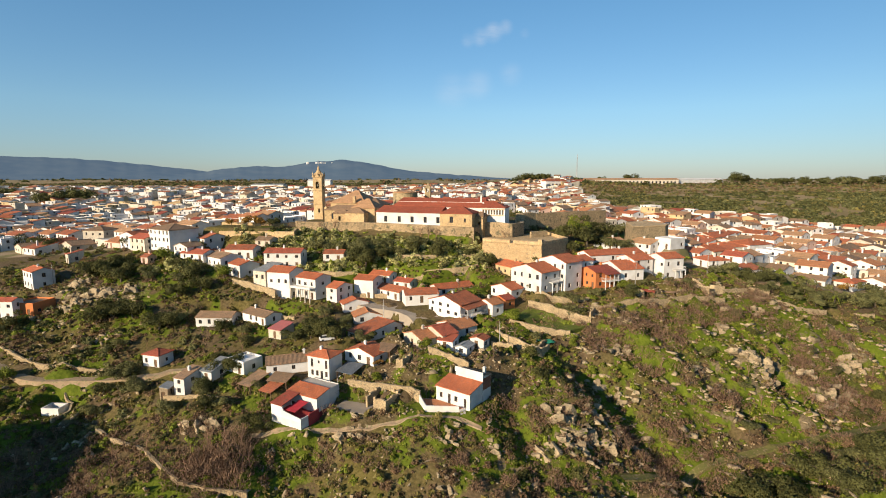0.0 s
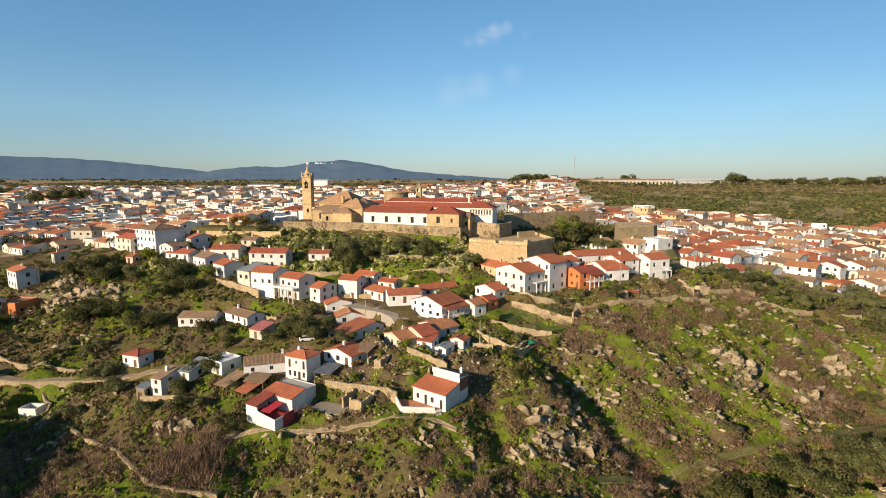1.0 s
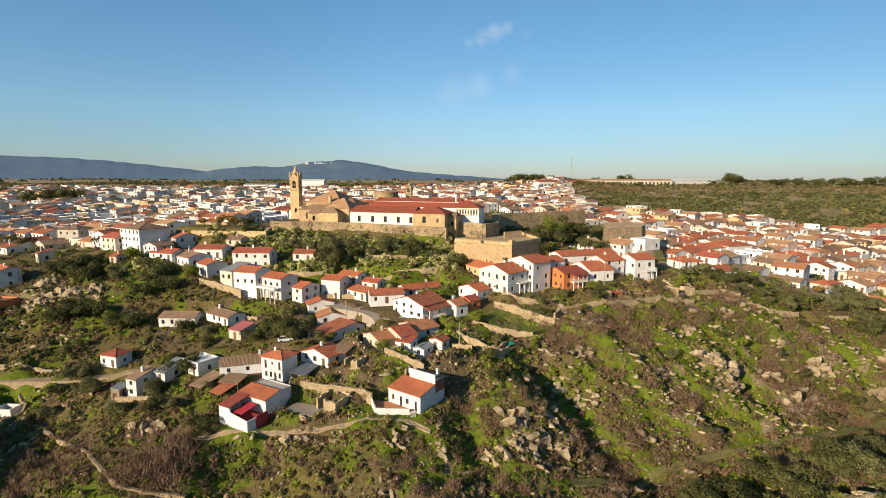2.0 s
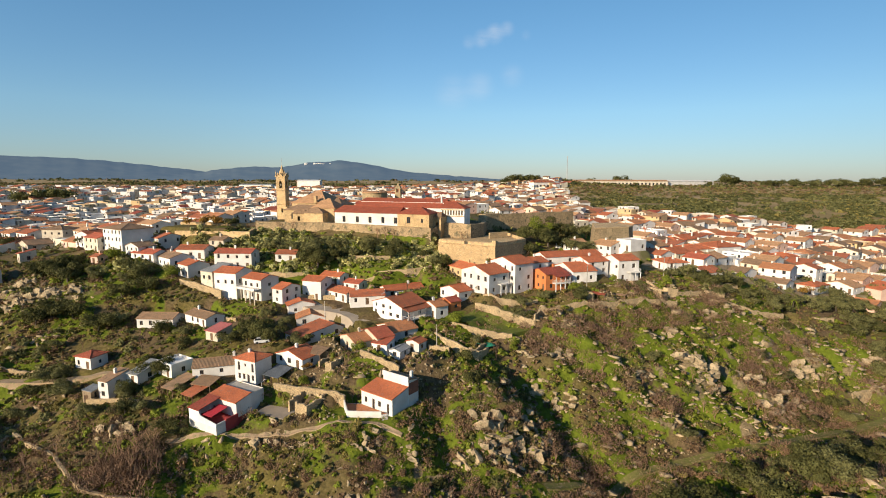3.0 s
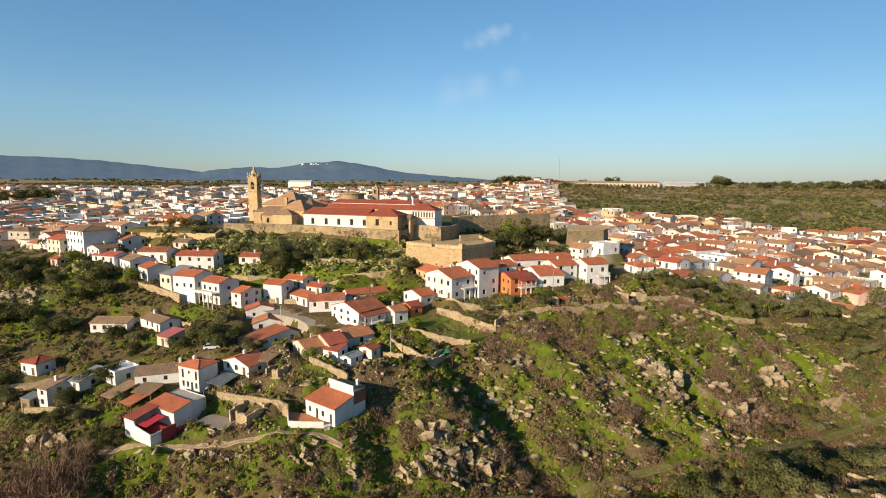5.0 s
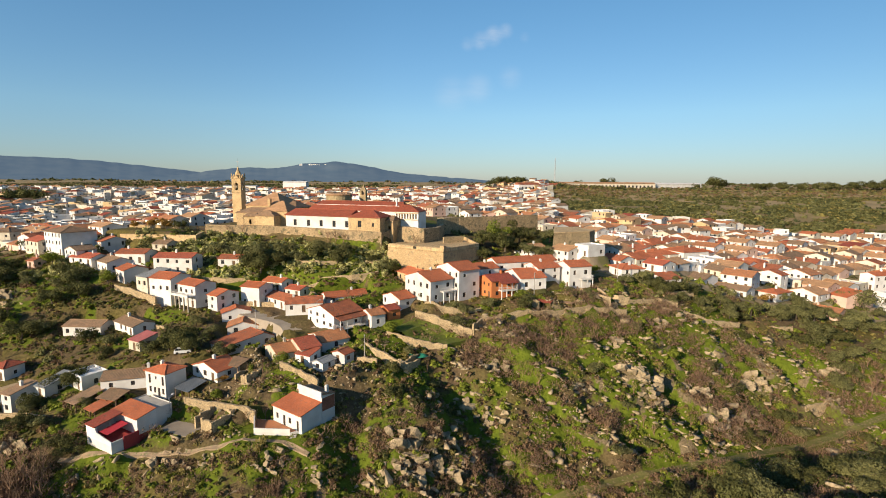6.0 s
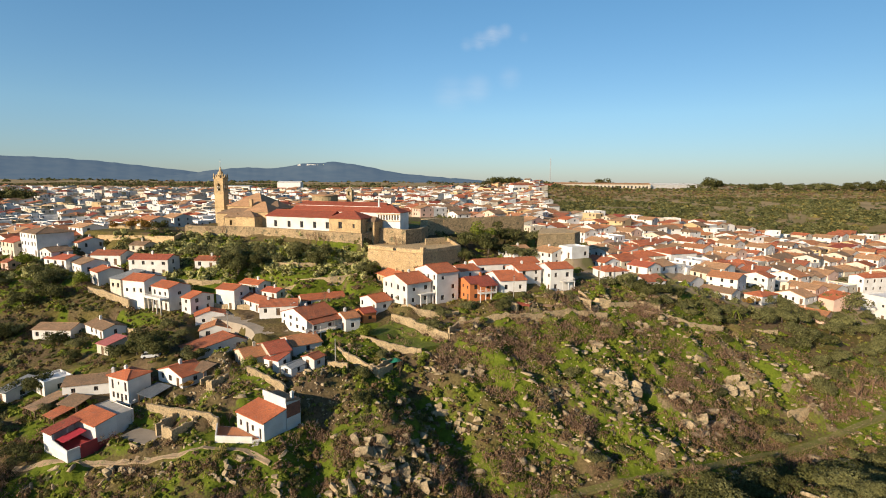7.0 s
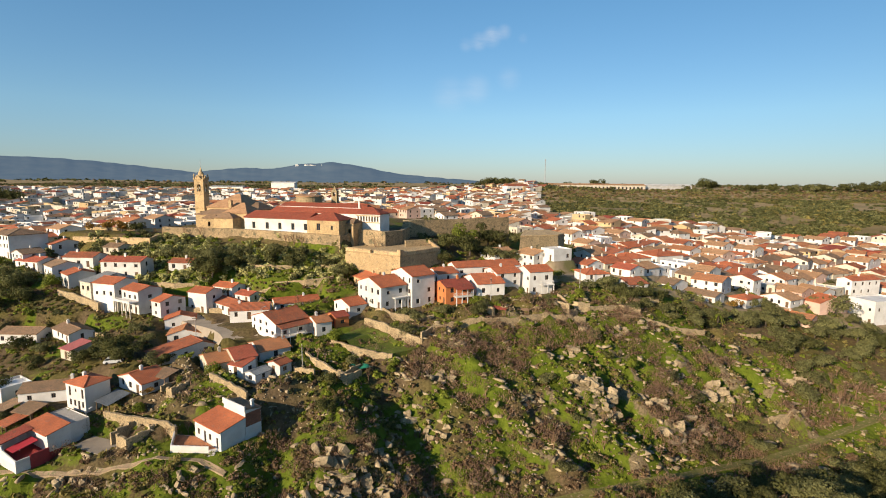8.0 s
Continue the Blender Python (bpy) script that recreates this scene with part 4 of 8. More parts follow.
def church():
    base = new("church")
    base.matrix_basis = pose(-40.0, 215.5, 53.0, 0, 0, -14)
    PADS.append((-27.0, 212.0, radians(166), 36, 30, 53.0))
    st = MASONRY
    # nave with a broad hipped roof, chancel, sacristy, chapel and apse
    block(base, "nave_wall", -9.5, 3, 6.5, 21, -4, 8.2, st)
    gable_roof(base, "nave_roof", -9.5, 3, 6.5, 21, 8.2, 4.7, ROOFS["tan"], 7.6, 7.0)
    block(base, "transept_wall", 6.504, 6, 12, 19, -4, 7.2, st)
    gable_roof(base, "transept_roof", 6.7, 6, 12, 19, 7.2, 2.4, ROOFS["brown"], 0, 4.5)
    block(base, "chancel_wall", 3.4, -4, 13.4, 7, -4, 6.6, st)
    gable_roof(base, "chancel_roof", 3.4, -4, 13.4, 7, 6.6, 3.3, ROOFS["tan"], 4.6, 4.6)
    wins = [(3.2, 4.6, 1.8, 4.2)]
    block(base, "sacristy_wall", -8.8, -4.5, 3.4, 4, -4, 5.6, st, wins)
    fill_windows(base, -8.8, -4.5, wins)
    gable_roof(base, "sacristy_roof", -8.8, -4.5, 3.4, 4, 5.6, 1.7, ROOFS["brown"], 4, 0)
    block(base, "chapel_wall", -3.4, -7.2, 2.6, -4.5, -4, 4.6, st, [(2.2, 3.2, 1.4, 3.2)])
    gable_roof(base, "chapel_roof", -3.4, -7.2, 2.6, -4.5, 4.6, 1.0, ROOFS["brown"], 1.5, 1.5)
    block(base, "apse_wall", 2.6, -8.6, 10.6, -4, -4, 5.0, st)
    gable_roof(base, "apse_roof", 2.6, -8.6, 10.6, -4, 5.0, 1.7, ROOFS["brown"], 3.4, 3.4)
    s = Shape()
    s.box(1.0, 2.4, 8.0, 2.2, 3.6, 11.0)
    part("bell_gable", s, st, base)
    s = Shape()
    s.box(-10.6, -1.0, -4, -9.52, 5.0, 6.5)
    part("buttress", s, st, base)
    tagged(base, "golden granite parish church with broad tan tiled roofs", "church")


church()


def bell_tower():
    base = new("bell_tower")
    base.matrix_basis = pose(-59.0, 233.0, 51.0, 0, 0, -6)
    st = MASONRY
    a = 4.1
    s = Shape()
    for q0, q1 in ((-3, 8.8), (9.1, 15.0)):
        holes = [(2.0, 2.9, 5.2, 6.9)] if q0 < 0 else []
        wall_panel(s, (0, 0, 0), (1, 0, 0), a, q0, q1, (0, -1, 0), holes)
        wall_panel(s, (a, 0, 0), (0, 1, 0), a, q0, q1, (1, 0, 0), [])
        wall_panel(s, (0, 0, 0), (0, 1, 0), a, q0, q1, (-1, 0, 0), [])
        wall_panel(s, (0, a, 0), (1, 0, 0), a, q0, q1, (0, 1, 0), [])
    part("shaft", s, st, base)
    for z in (8.8, 15.0, 21.0):
        s = Shape()
        s.box(-0.28, -0.28, z, a + 0.28, a + 0.28, z + 0.3)
        part("string_course", s, st, base)
    # belfry with round-headed bell openings
    s = Shape()
    z0, z1, half = 15.3, 21.0, 0.8
    for o, u, n in (((0, 0, 0), (1, 0, 0), (0, -1, 0)), ((a, 0, 0), (0, 1, 0), (1, 0, 0)), ((0, 0, 0), (0, 1, 0), (-1, 0, 0)), ((0, a, 0), (1, 0, 0), (0, 1, 0))):
        holes = [(a / 2 - half, a / 2 + half, 16.0, 18.4)] + [(a / 2 - half * math.cos(k), a / 2 + half * math.cos(k), 18.4 + half * math.sin(k0), 18.4 + half * math.sin(k)) for k0, k in ((0, 0.4), (0.4, 0.8), (0.8, 1.2))]
        wall_panel(s, o, u, a, z0, z1, n, holes)
    part("belfry", s, st, base)
    s = Shape()
    s.box(0.3, 0.3, 15.2, a - 0.3, a - 0.3, 15.32)
    part("belfry_floor", s, st, base)
    s = Shape()
    prof = [(0.1, 0.0), (0.5, 0.05), (0.62, 0.35), (0.75, 1.0), (0.5, 1.35), (0.12, 1.5)]
    s.loft([[(a / 2 + r * math.cos(t * math.pi / 5), 1.0 + r * math.sin(t * math.pi / 5), 18.1 - q) for t in range(10)] for r, q in reversed(prof)])
    part("bell", s, material("bronze_bell", (0.12, 0.1, 0.06), rough=0.4), base)
    s = Shape()
    for i, (x, y) in enumerate(((0.1, 0.1), (a - 0.1, 0.1), (0.1, a - 0.1), (a - 0.1, a - 0.1))):
        p = Shape()
        p.loft([[(x + r * math.cos(t * math.pi / 3), y + r * math.sin(t * math.pi / 3), z) for t in range(6)] for r, z in ((0.42, 21.3), (0.42, 21.9), (0.22, 22.0), (0.34, 22.5), (0.05, 23.5))])
        part("pinnacle", p, st, base)
    # curved gablets between the pinnacles
    for o, u in (((0, 0.1), (1, 0)), ((a - 0.1, 0), (0, 1)), ((0.1, 0), (0, 1)), ((0, a - 0.1), (1, 0))):
        p = Shape()
        pts = [(0.9, 21.3), (1.3, 21.9), (1.9, 22.5), (a / 2, 22.9), (a - 1.9, 22.5), (a - 1.3, 21.9), (a - 0.9, 21.3)]
        v = Vector((-u[1], u[0])) * 0.2
        p.loft([[(o[0] + u[0] * q + sgn * v.x, o[1] + u[1] * q + sgn * v.y, z) for q, z in pts] for sgn in (1, -1)])
        part("gablet", p, st, base)
    s = Shape()
    s.loft([[(a / 2 + r * math.cos(t * math.pi / 4), a / 2 + r * math.sin(t * math.pi / 4), z) for t in range(8)] for r, z in ((1.5, 21.3), (1.4, 22.6), (1.05, 23.8), (0.45, 24.6), (0.4, 25.4), (0.12, 26.2))])
    part("cupola", s, st, base)
    s = Shape()
    s.tube((a / 2, a / 2, 26.0), (a / 2, a / 2, 29.4), 0.06, 0.04, 6)
    s.box(a / 2 - 0.45, a / 2 - 0.05, 28.3, a / 2 + 0.45, a / 2 + 0.05, 28.42)
    part("cross", s, METAL, base)
    tagged(base, "golden granite bell tower with belfry, pinnacles and a cross", "bell tower")


bell_tower()


def bastion():
    """Battered corner of the fortress with a parapet and a round moulding."""
    base = new("bastion")
    lo, hi = 36.0, 49.0
    plan = [(14.4, 181.6), (33.2, 170.4), (45.6, 184.6), (42.0, 205.0), (16.0, 207.0)]
    cx, cy = sum(p[0] for p in plan) / 5, sum(p[1] for p in plan) / 5
    grow = lambda k, z: [(cx + (x - cx) * k, cy + (y - cy) * k, z) for x, y in plan]
    s = Shape()
    s.loft([grow(1.10, lo), grow(1.0, hi)])
    part("rampart", s, MASONRY, base)
    s = Shape()
    s.loft([grow(1.0, hi), grow(1.012, hi + 0.12), grow(1.012, hi + 0.3), grow(1.0, hi + 0.4)])
    part("moulding", s, MASONRY, base)
    for i in range(3):
        a, b = plan[i], plan[i + 1]
        d = Vector((b[0] - a[0], b[1] - a[1], 0))
        n = Vector((-d.y, d.x, 0)).normalized() * 0.9
        p = Shape()
        m = 1 if i else 2
        for k in range(m):
            q0, q1 = k / m + (0.03 if k else 0), (k + 1) / m - (0.03 if k < m - 1 else 0)
            a0, a1 = Vector((*a, 0)) + d * q0, Vector((*a, 0)) + d * q1
            p.loft([[(q.x, q.y, hi + 0.4), (q.x + n.x, q.y + n.y, hi + 0.4), (q.x + n.x, q.y + n.y, hi + 1.5), (q.x, q.y, hi + 1.3)] for q in (a0, a1)])
        part("parapet", p, MASONRY, base)
    g = Shape()
    pier = ((32.2, 171.1), (33.3, 170.2), (34.2, 171.3), (33.0, 172.2))
    g.loft([[(*q, hi + 0.4) for q in pier], [(*q, hi + 2.2) for q in pier]])
    part("corner_pier", g, MASONRY, base)
    tagged(base, "battered granite bastion of the fortress with a sunlit face", "bastion")


bastion()


def fort_wall(pts, lo, hi, label, thick=0.7, name="fort_wall", mat=None):
    s = Shape()
    rings = []
    v = [Vector((*p, 0)) for p in pts]
    for i, p in enumerate(v):
        d = (v[min(i + 1, len(v) - 1)] - v[max(i - 1, 0)]).normalized()
        n = Vector((-d.y, d.x, 0)) * thick
        l0 = lo[i] if isinstance(lo, (list, tuple)) else lo
        h0 = hi[i] if isinstance(hi, (list, tuple)) else hi
        rings.append([(p.x - n.x, p.y - n.y, h0), (p.x + n.x, p.y + n.y, h0), (p.x + n.x * 1.6, p.y + n.y * 1.6, l0), (p.x - n.x * 1.6, p.y - n.y * 1.6, l0)])
    s.loft(rings)
    return tagged(part(name, s, mat or MASONRY), label, "fortress wall", "fortress walls")


fort_wall([(-58.5, 206.5), (-45.0, 204.8), (-31.0, 202.5), (-10.0, 195.5), (11.5, 188.4), (13.0, 193.0)], 44, [54.3, 54.2, 54.3, 54.0, 53.6, 53.2], "tall weathered rubble rampart below the convent", 0.8, mat=OLD_RAMPART)
fort_wall([(12.6, 191.6), (15.0, 196.9), (20.0, 195.4), (26.0, 193.3), (31.0, 200.0), (33.0, 212.0)], 44, [53.6, 54.9, 55.0, 54.6, 54.4, 54.6], "granite curtain wall joining the bastion", mat=OLD_RAMPART)
fort_wall([(-58.5, 206.5), (-62.0, 216.0), (-60.0, 226.0)], 44, [54.3, 53.8, 53.0], "granite rampart turning back to the church tower", mat=OLD_RAMPART)
fort_wall([(-59.0, 203.0), (-57.3, 194.6), (-72.0, 197.6), (-88.0, 200.6), (-90.0, 212.0)], 42, [51.8, 51.4, 51.3, 51.0, 50.8], "low terrace rampart with a sunlit face")
fort_wall([(-64.0, 210.0), (-76.0, 211.5), (-93.0, 215.0), (-95.0, 223.0)], 44, [53.4, 53.4, 53.3, 53.0], "upper terrace wall with a sunlit face")
fort_wall([(39.6, 218.3), (52.0, 224.6), (64.0, 230.6), (75.0, 236.2)], 42, [56.8, 56.9, 57.0, 57.0], "long weathered curtain wall of the fortress", mat=OLD_RAMPART)


def outer_bastion():
    """A lower bastion of the fortress among the houses."""
    base = new("outer_bastion")
    plan = [(75.0, 200.2), (90.0, 205.5), (93.5, 211.0), (90.0, 226.0), (80.0, 222.0)]
    cx, cy = sum(p[0] for p in plan) / 5, sum(p[1] for p in plan) / 5
    grow = lambda k, z: [(cx + (x - cx) * k, cy + (y - cy) * k, z) for x, y in plan]
    s = Shape()
    s.loft([grow(1.12, 40.0), grow(1.0, 52.4)])
    part("rampart", s, OLD_MASONRY, base)
    s = Shape()
    s.loft([grow(1.0, 52.4), grow(1.015, 52.5), grow(1.015, 52.7), grow(1.0, 52.8)])
    part("moulding", s, MASONRY, base)
    tagged(base, "weathered outer bastion of the fortress among houses", "bastion")


outer_bastion()


PADS.append((-66.5, 197.5, radians(166.8), 29.0, 12.0, 52.2))


def sentry_block():
    base = new("gun_platform")
    s = Shape()
    s.loft([[(30.0, 215.0, 48.0), (33.5, 212.6, 48.0), (40.4, 217.6, 48.0), (36.0, 221.0, 48.0)], [(30.8, 215.4, 56.9), (33.6, 213.4, 56.9), (39.6, 217.8, 57.1), (36.0, 220.2, 57.1)]])
    part("masonry_block", s, OLD_MASONRY, base)
    s = Shape()
    s.loft([[(21.5, 199.0, 50.0), (25.6, 197.2, 50.0), (25.9, 198.1, 50.0), (21.8, 199.9, 50.0)], [(23.2, 198.3, 54.6), (23.8, 198.0, 54.6), (24.1, 198.9, 54.6), (23.5, 199.2, 54.6)]])
    part("broken_gable", s, OLD_MASONRY, base)
    s = Shape()
    s.box(0, 0, 0, 8, 0.9, 2.2)
    part("low_wall", s, OLD_MASONRY, base, at=pose(33.5, 192.0, 49.4, 0, 0, 30))
    tagged(base, "ruined granite gun platform on top of the bastion", "fortress ruin")


sentry_block()


# ---- the town: rows of houses over the plateau ----
def in_town(x, y):
    right = (x > 62) & (y > 174 + 0.10 * np.maximum(x - 130, 0)) & (y < 352 - 0.06 * x) & ~((x < 108) & (y > 203) & (y < 264))
    left = (x < -78) & (y > np.where(x < -128, 204, 216)) & (y < 640) & ~((x > -108) & (y < 226))
    mid = (x >= -78) & (x < 60 + 0.16 * y) & (y > 285) & (y < 700)
    return right | left | mid


def town_sites():
    rng = random.Random(5)
    sites = []
    for a, b, turn in ((0, 360, 122), (-700, 0, 150)):
        u = Vector((math.cos(radians(turn)), math.sin(radians(turn))))
        v = Vector((u.y, -u.x))
        o = Vector((0.0, 200.0))
        for i in range(-85, 85):
            if turn == 150 and i % 9 == 8:
                continue
            for j in range(-85, 85):
                p = o + u * (i * 9.8 + rng.uniform(-0.6, 0.6)) + v * (j * 8.7 + rng.uniform(-0.7, 0.7))
                keep, pick, twist = rng.random(), rng.random(), rng.gauss(0, 4.5)
                if not (a < p.x <= b) or p.y > 720 or abs(p.x) > 0.95 * p.y + 70:
                    continue
                if keep > (0.98 if p.y < 340 else 0.66):
                    continue
                sites.append((p.x, p.y, turn + twist, pick))
    xy = np.array([s[:2] for s in sites])
    ok = in_town(xy[:, 0] + 3, xy[:, 1] + 5) & in_town(xy[:, 0], xy[:, 1])
    for dx, dy in ((0, 0), (-5, 7), (5, 7), (0, 12)):
        ok &= ~in_pad(xy[:, 0] + dx, xy[:, 1] + dy, 1.5)
    return [s for s, k in zip(sites, ok) if k]


SITES = sorted(town_sites(), key=lambda s: s[1] + 0.2 * abs(s[0]))
NEAR_SITES, FAR_SITES = SITES[:300], SITES[300:]
PROTOS = {}


def town_house(x, y, th, pick):
    k = int(pick * 30)
    rng = random.Random(100 + k)
    w, d = rng.uniform(9.5, 11.0), rng.uniform(8.5, 9.6)
    storeys = rng.choice((1, 1, 1, 1, 2))
    h = 2.2 * storeys + rng.uniform(0.0, 0.7)
    z = float(land(np.array([x]), np.array([y]))[0])
    PADS.append((x, y, radians(th), w, d, z))
    if k in PROTOS:
        return copy_thing(PROTOS[k], pose(x, y, z, 0, 0, th - 90))
    kind = rng.choice(("L", "L", "R", "R", "R", "ML", "H", "L", "F"))
    wall = rng.choice(("white",) * 7 + ("cream",) * 4 + ("pinkw",))
    roof = rng.choice(("orange", "brownorange", "brownorange", "tan", "tan", "tan", "brown", "brown", "brownred", "orange"))
    PROTOS[k] = house(x, y, z, th, w, d, h, kind, wall, "white" if kind == "F" else roof, storeys, seed=100 + k, where="in town", pad=False, group="town houses")


for site in NEAR_SITES:
    town_house(*site)


def far_town():
    """The rest of the town, too far off to tell house from house: walls, roofs and window openings."""
    rng = random.Random(9)
    walls, roofs, wins = Shape(), Shape(), Shape()
    for x, y, th, pick in FAR_SITES:
        w, d, st = rng.uniform(6.5, 11), rng.uniform(6.5, 10), rng.choice((1, 2, 2, 2, 3, 3))
        st = min(st, 2) if y < 430 else st
        st = rng.choice((1, 1, 2)) if x > 60 else st
        th += rng.gauss(0, 16)
        h = 2.5 * st
        z = float(land(np.array([x]), np.array([y]))[0]) + float(ease((y - 500) / 600.0)) * (float(fbm(np.array([x / 260.0]), np.array([y / 260.0]), 11, 3)[0]) - 0.5) * 16
        m = pose(x, y, z, 0, 0, th - 90)
        tr = lambda pts: [tuple(m @ Vector(p)) for p in pts]
        slot = rng.choice((0, 0, 0, 0, 0, 0, 0, 1, 1, 0, 1, 2))
        kind = rng.choice(("L", "R", "F", "F", "F", "F", "F", "L", "ML", "H") if x < -40 else ("L", "R", "F", "F", "L", "ML", "H"))
        for s0, target, sl in ((wall_shape(kind, w, d, h, [], [], foot=3), walls, slot), (roof_shape(kind, w, d, h), roofs, 5 if kind == "F" else rng.choice((0, 1, 2, 3, 3, 4, 4, 6, 1)))):
            for fc in s0.f:
                target.face(tr([s0.v[i] for i in fc]), sl)
        for f in range(st):
            for i in range(int(w / 3)):
                if rng.random() < (0.75 if y < 480 else 0.35):
                    wins.box(-0.03, 1.0 + 3 * i, f * 2.9 + 1.0, 0.05, 1.9 + 3 * i, f * 2.9 + 2.2, m=m)
            for i in range(int(d / 3.5)):
                if rng.random() < (0.6 if y < 480 else 0.2):
                    wins.box(1.2 + 3.5 * i, -0.03, f * 2.9 + 1.0, 2.1 + 3.5 * i, 0.05, f * 2.9 + 2.2, m=m)
    base = tagged(new("distant_town"), "distant white houses with tiled roofs on the plain", "town", kind="stuff")
    tagged(part("walls", walls, [WALLS["white"], WALLS["cream"], WALLS["ochre"]], base), kind="stuff")
    tagged(part("roofs", roofs, [ROOFS[k] for k in ("orange", "brownorange", "brownred", "brown", "tan", "white", "darkred")], base), kind="stuff")
    tagged(part("windows", wins, GLASS, base), kind="stuff")


far_town()

PADS.append((-17.0, 103.2, radians(160), 7.0, 4.0, 21.9))
PADS.append((-94.6, 118.8, radians(176), 5.2, 4.0, 13.5))

# ---- the ground: one sheet to the horizon ----


def spaced(lo, hi, fine0, fine1, step, growth):
    mid = list(np.arange(fine0, fine1 + 1e-6, step))
    out, s, v = [], step, fine1
    while v < hi:
        s *= growth
        v += s
        out.append(min(v, hi))
    before, s, v = [], step, fine0
    while v > lo:
        s *= growth
        v -= s
        before.append(max(v, lo))
    return np.array(before[::-1] + mid + out)


def bump2(x, y, cx, cy, rx, ry):
    return np.exp(-(((x - cx) / rx) ** 2 + ((y - cy) / ry) ** 2))


def zones(x, y):
    """How green, how rocky, how built-up the ground is."""
    wild = wildness(x, y)
    n1, n2 = fbm(x / 17.0, y / 17.0, 31), fbm(x / 4.0, y / 4.0, 37)
    hill = ease((x - 25) / 45.0) * wild
    lawn = np.exp(-(((x - 12) / 26) ** 2 + ((y - 88) / 8.0) ** 2)) + 0.8 * np.exp(-(((x - 30) / 12) ** 2 + ((y - 135) / 8.0) ** 2)) + 0.7 * np.exp(-(((x - 2) / 30) ** 2 + ((y - 178) / 10.0) ** 2))
    green = np.clip((n1 - 0.49 + 0.03 * wild + 0.10 * bump2(x, y, 52, 113, 16, 12) + 0.24 * hill + 0.22 * lawn + 0.12 * np.exp(-(((x + 12) / 45) ** 2 + ((y - 176) / 12.0) ** 2))) * 6 + (n2 - 0.5) * 2.2, 0, 1)
    green = green * (1 - 0.85 * ease((y - 290) / 70.0)) * (1 - 0.55 * bump2(x, y, -60, 195, 90, 16)) * (1 - 0.6 * bump2(x, y, 128, 136, 24, 15)) * (1 - 0.8 * bump2(x, y, -6, 143, 11, 13))
    rock = np.clip(np.clip(strata(x, y) * 0.9 + (n2 - 0.64) * 4 * wild, 0, 1) * wild + 1.2 * bump2(x, y, -114, 163, 17, 7.5) * (n2 > 0.42), 0, 1)
    built = in_town(x, y).astype(float)
    return green, rock, built


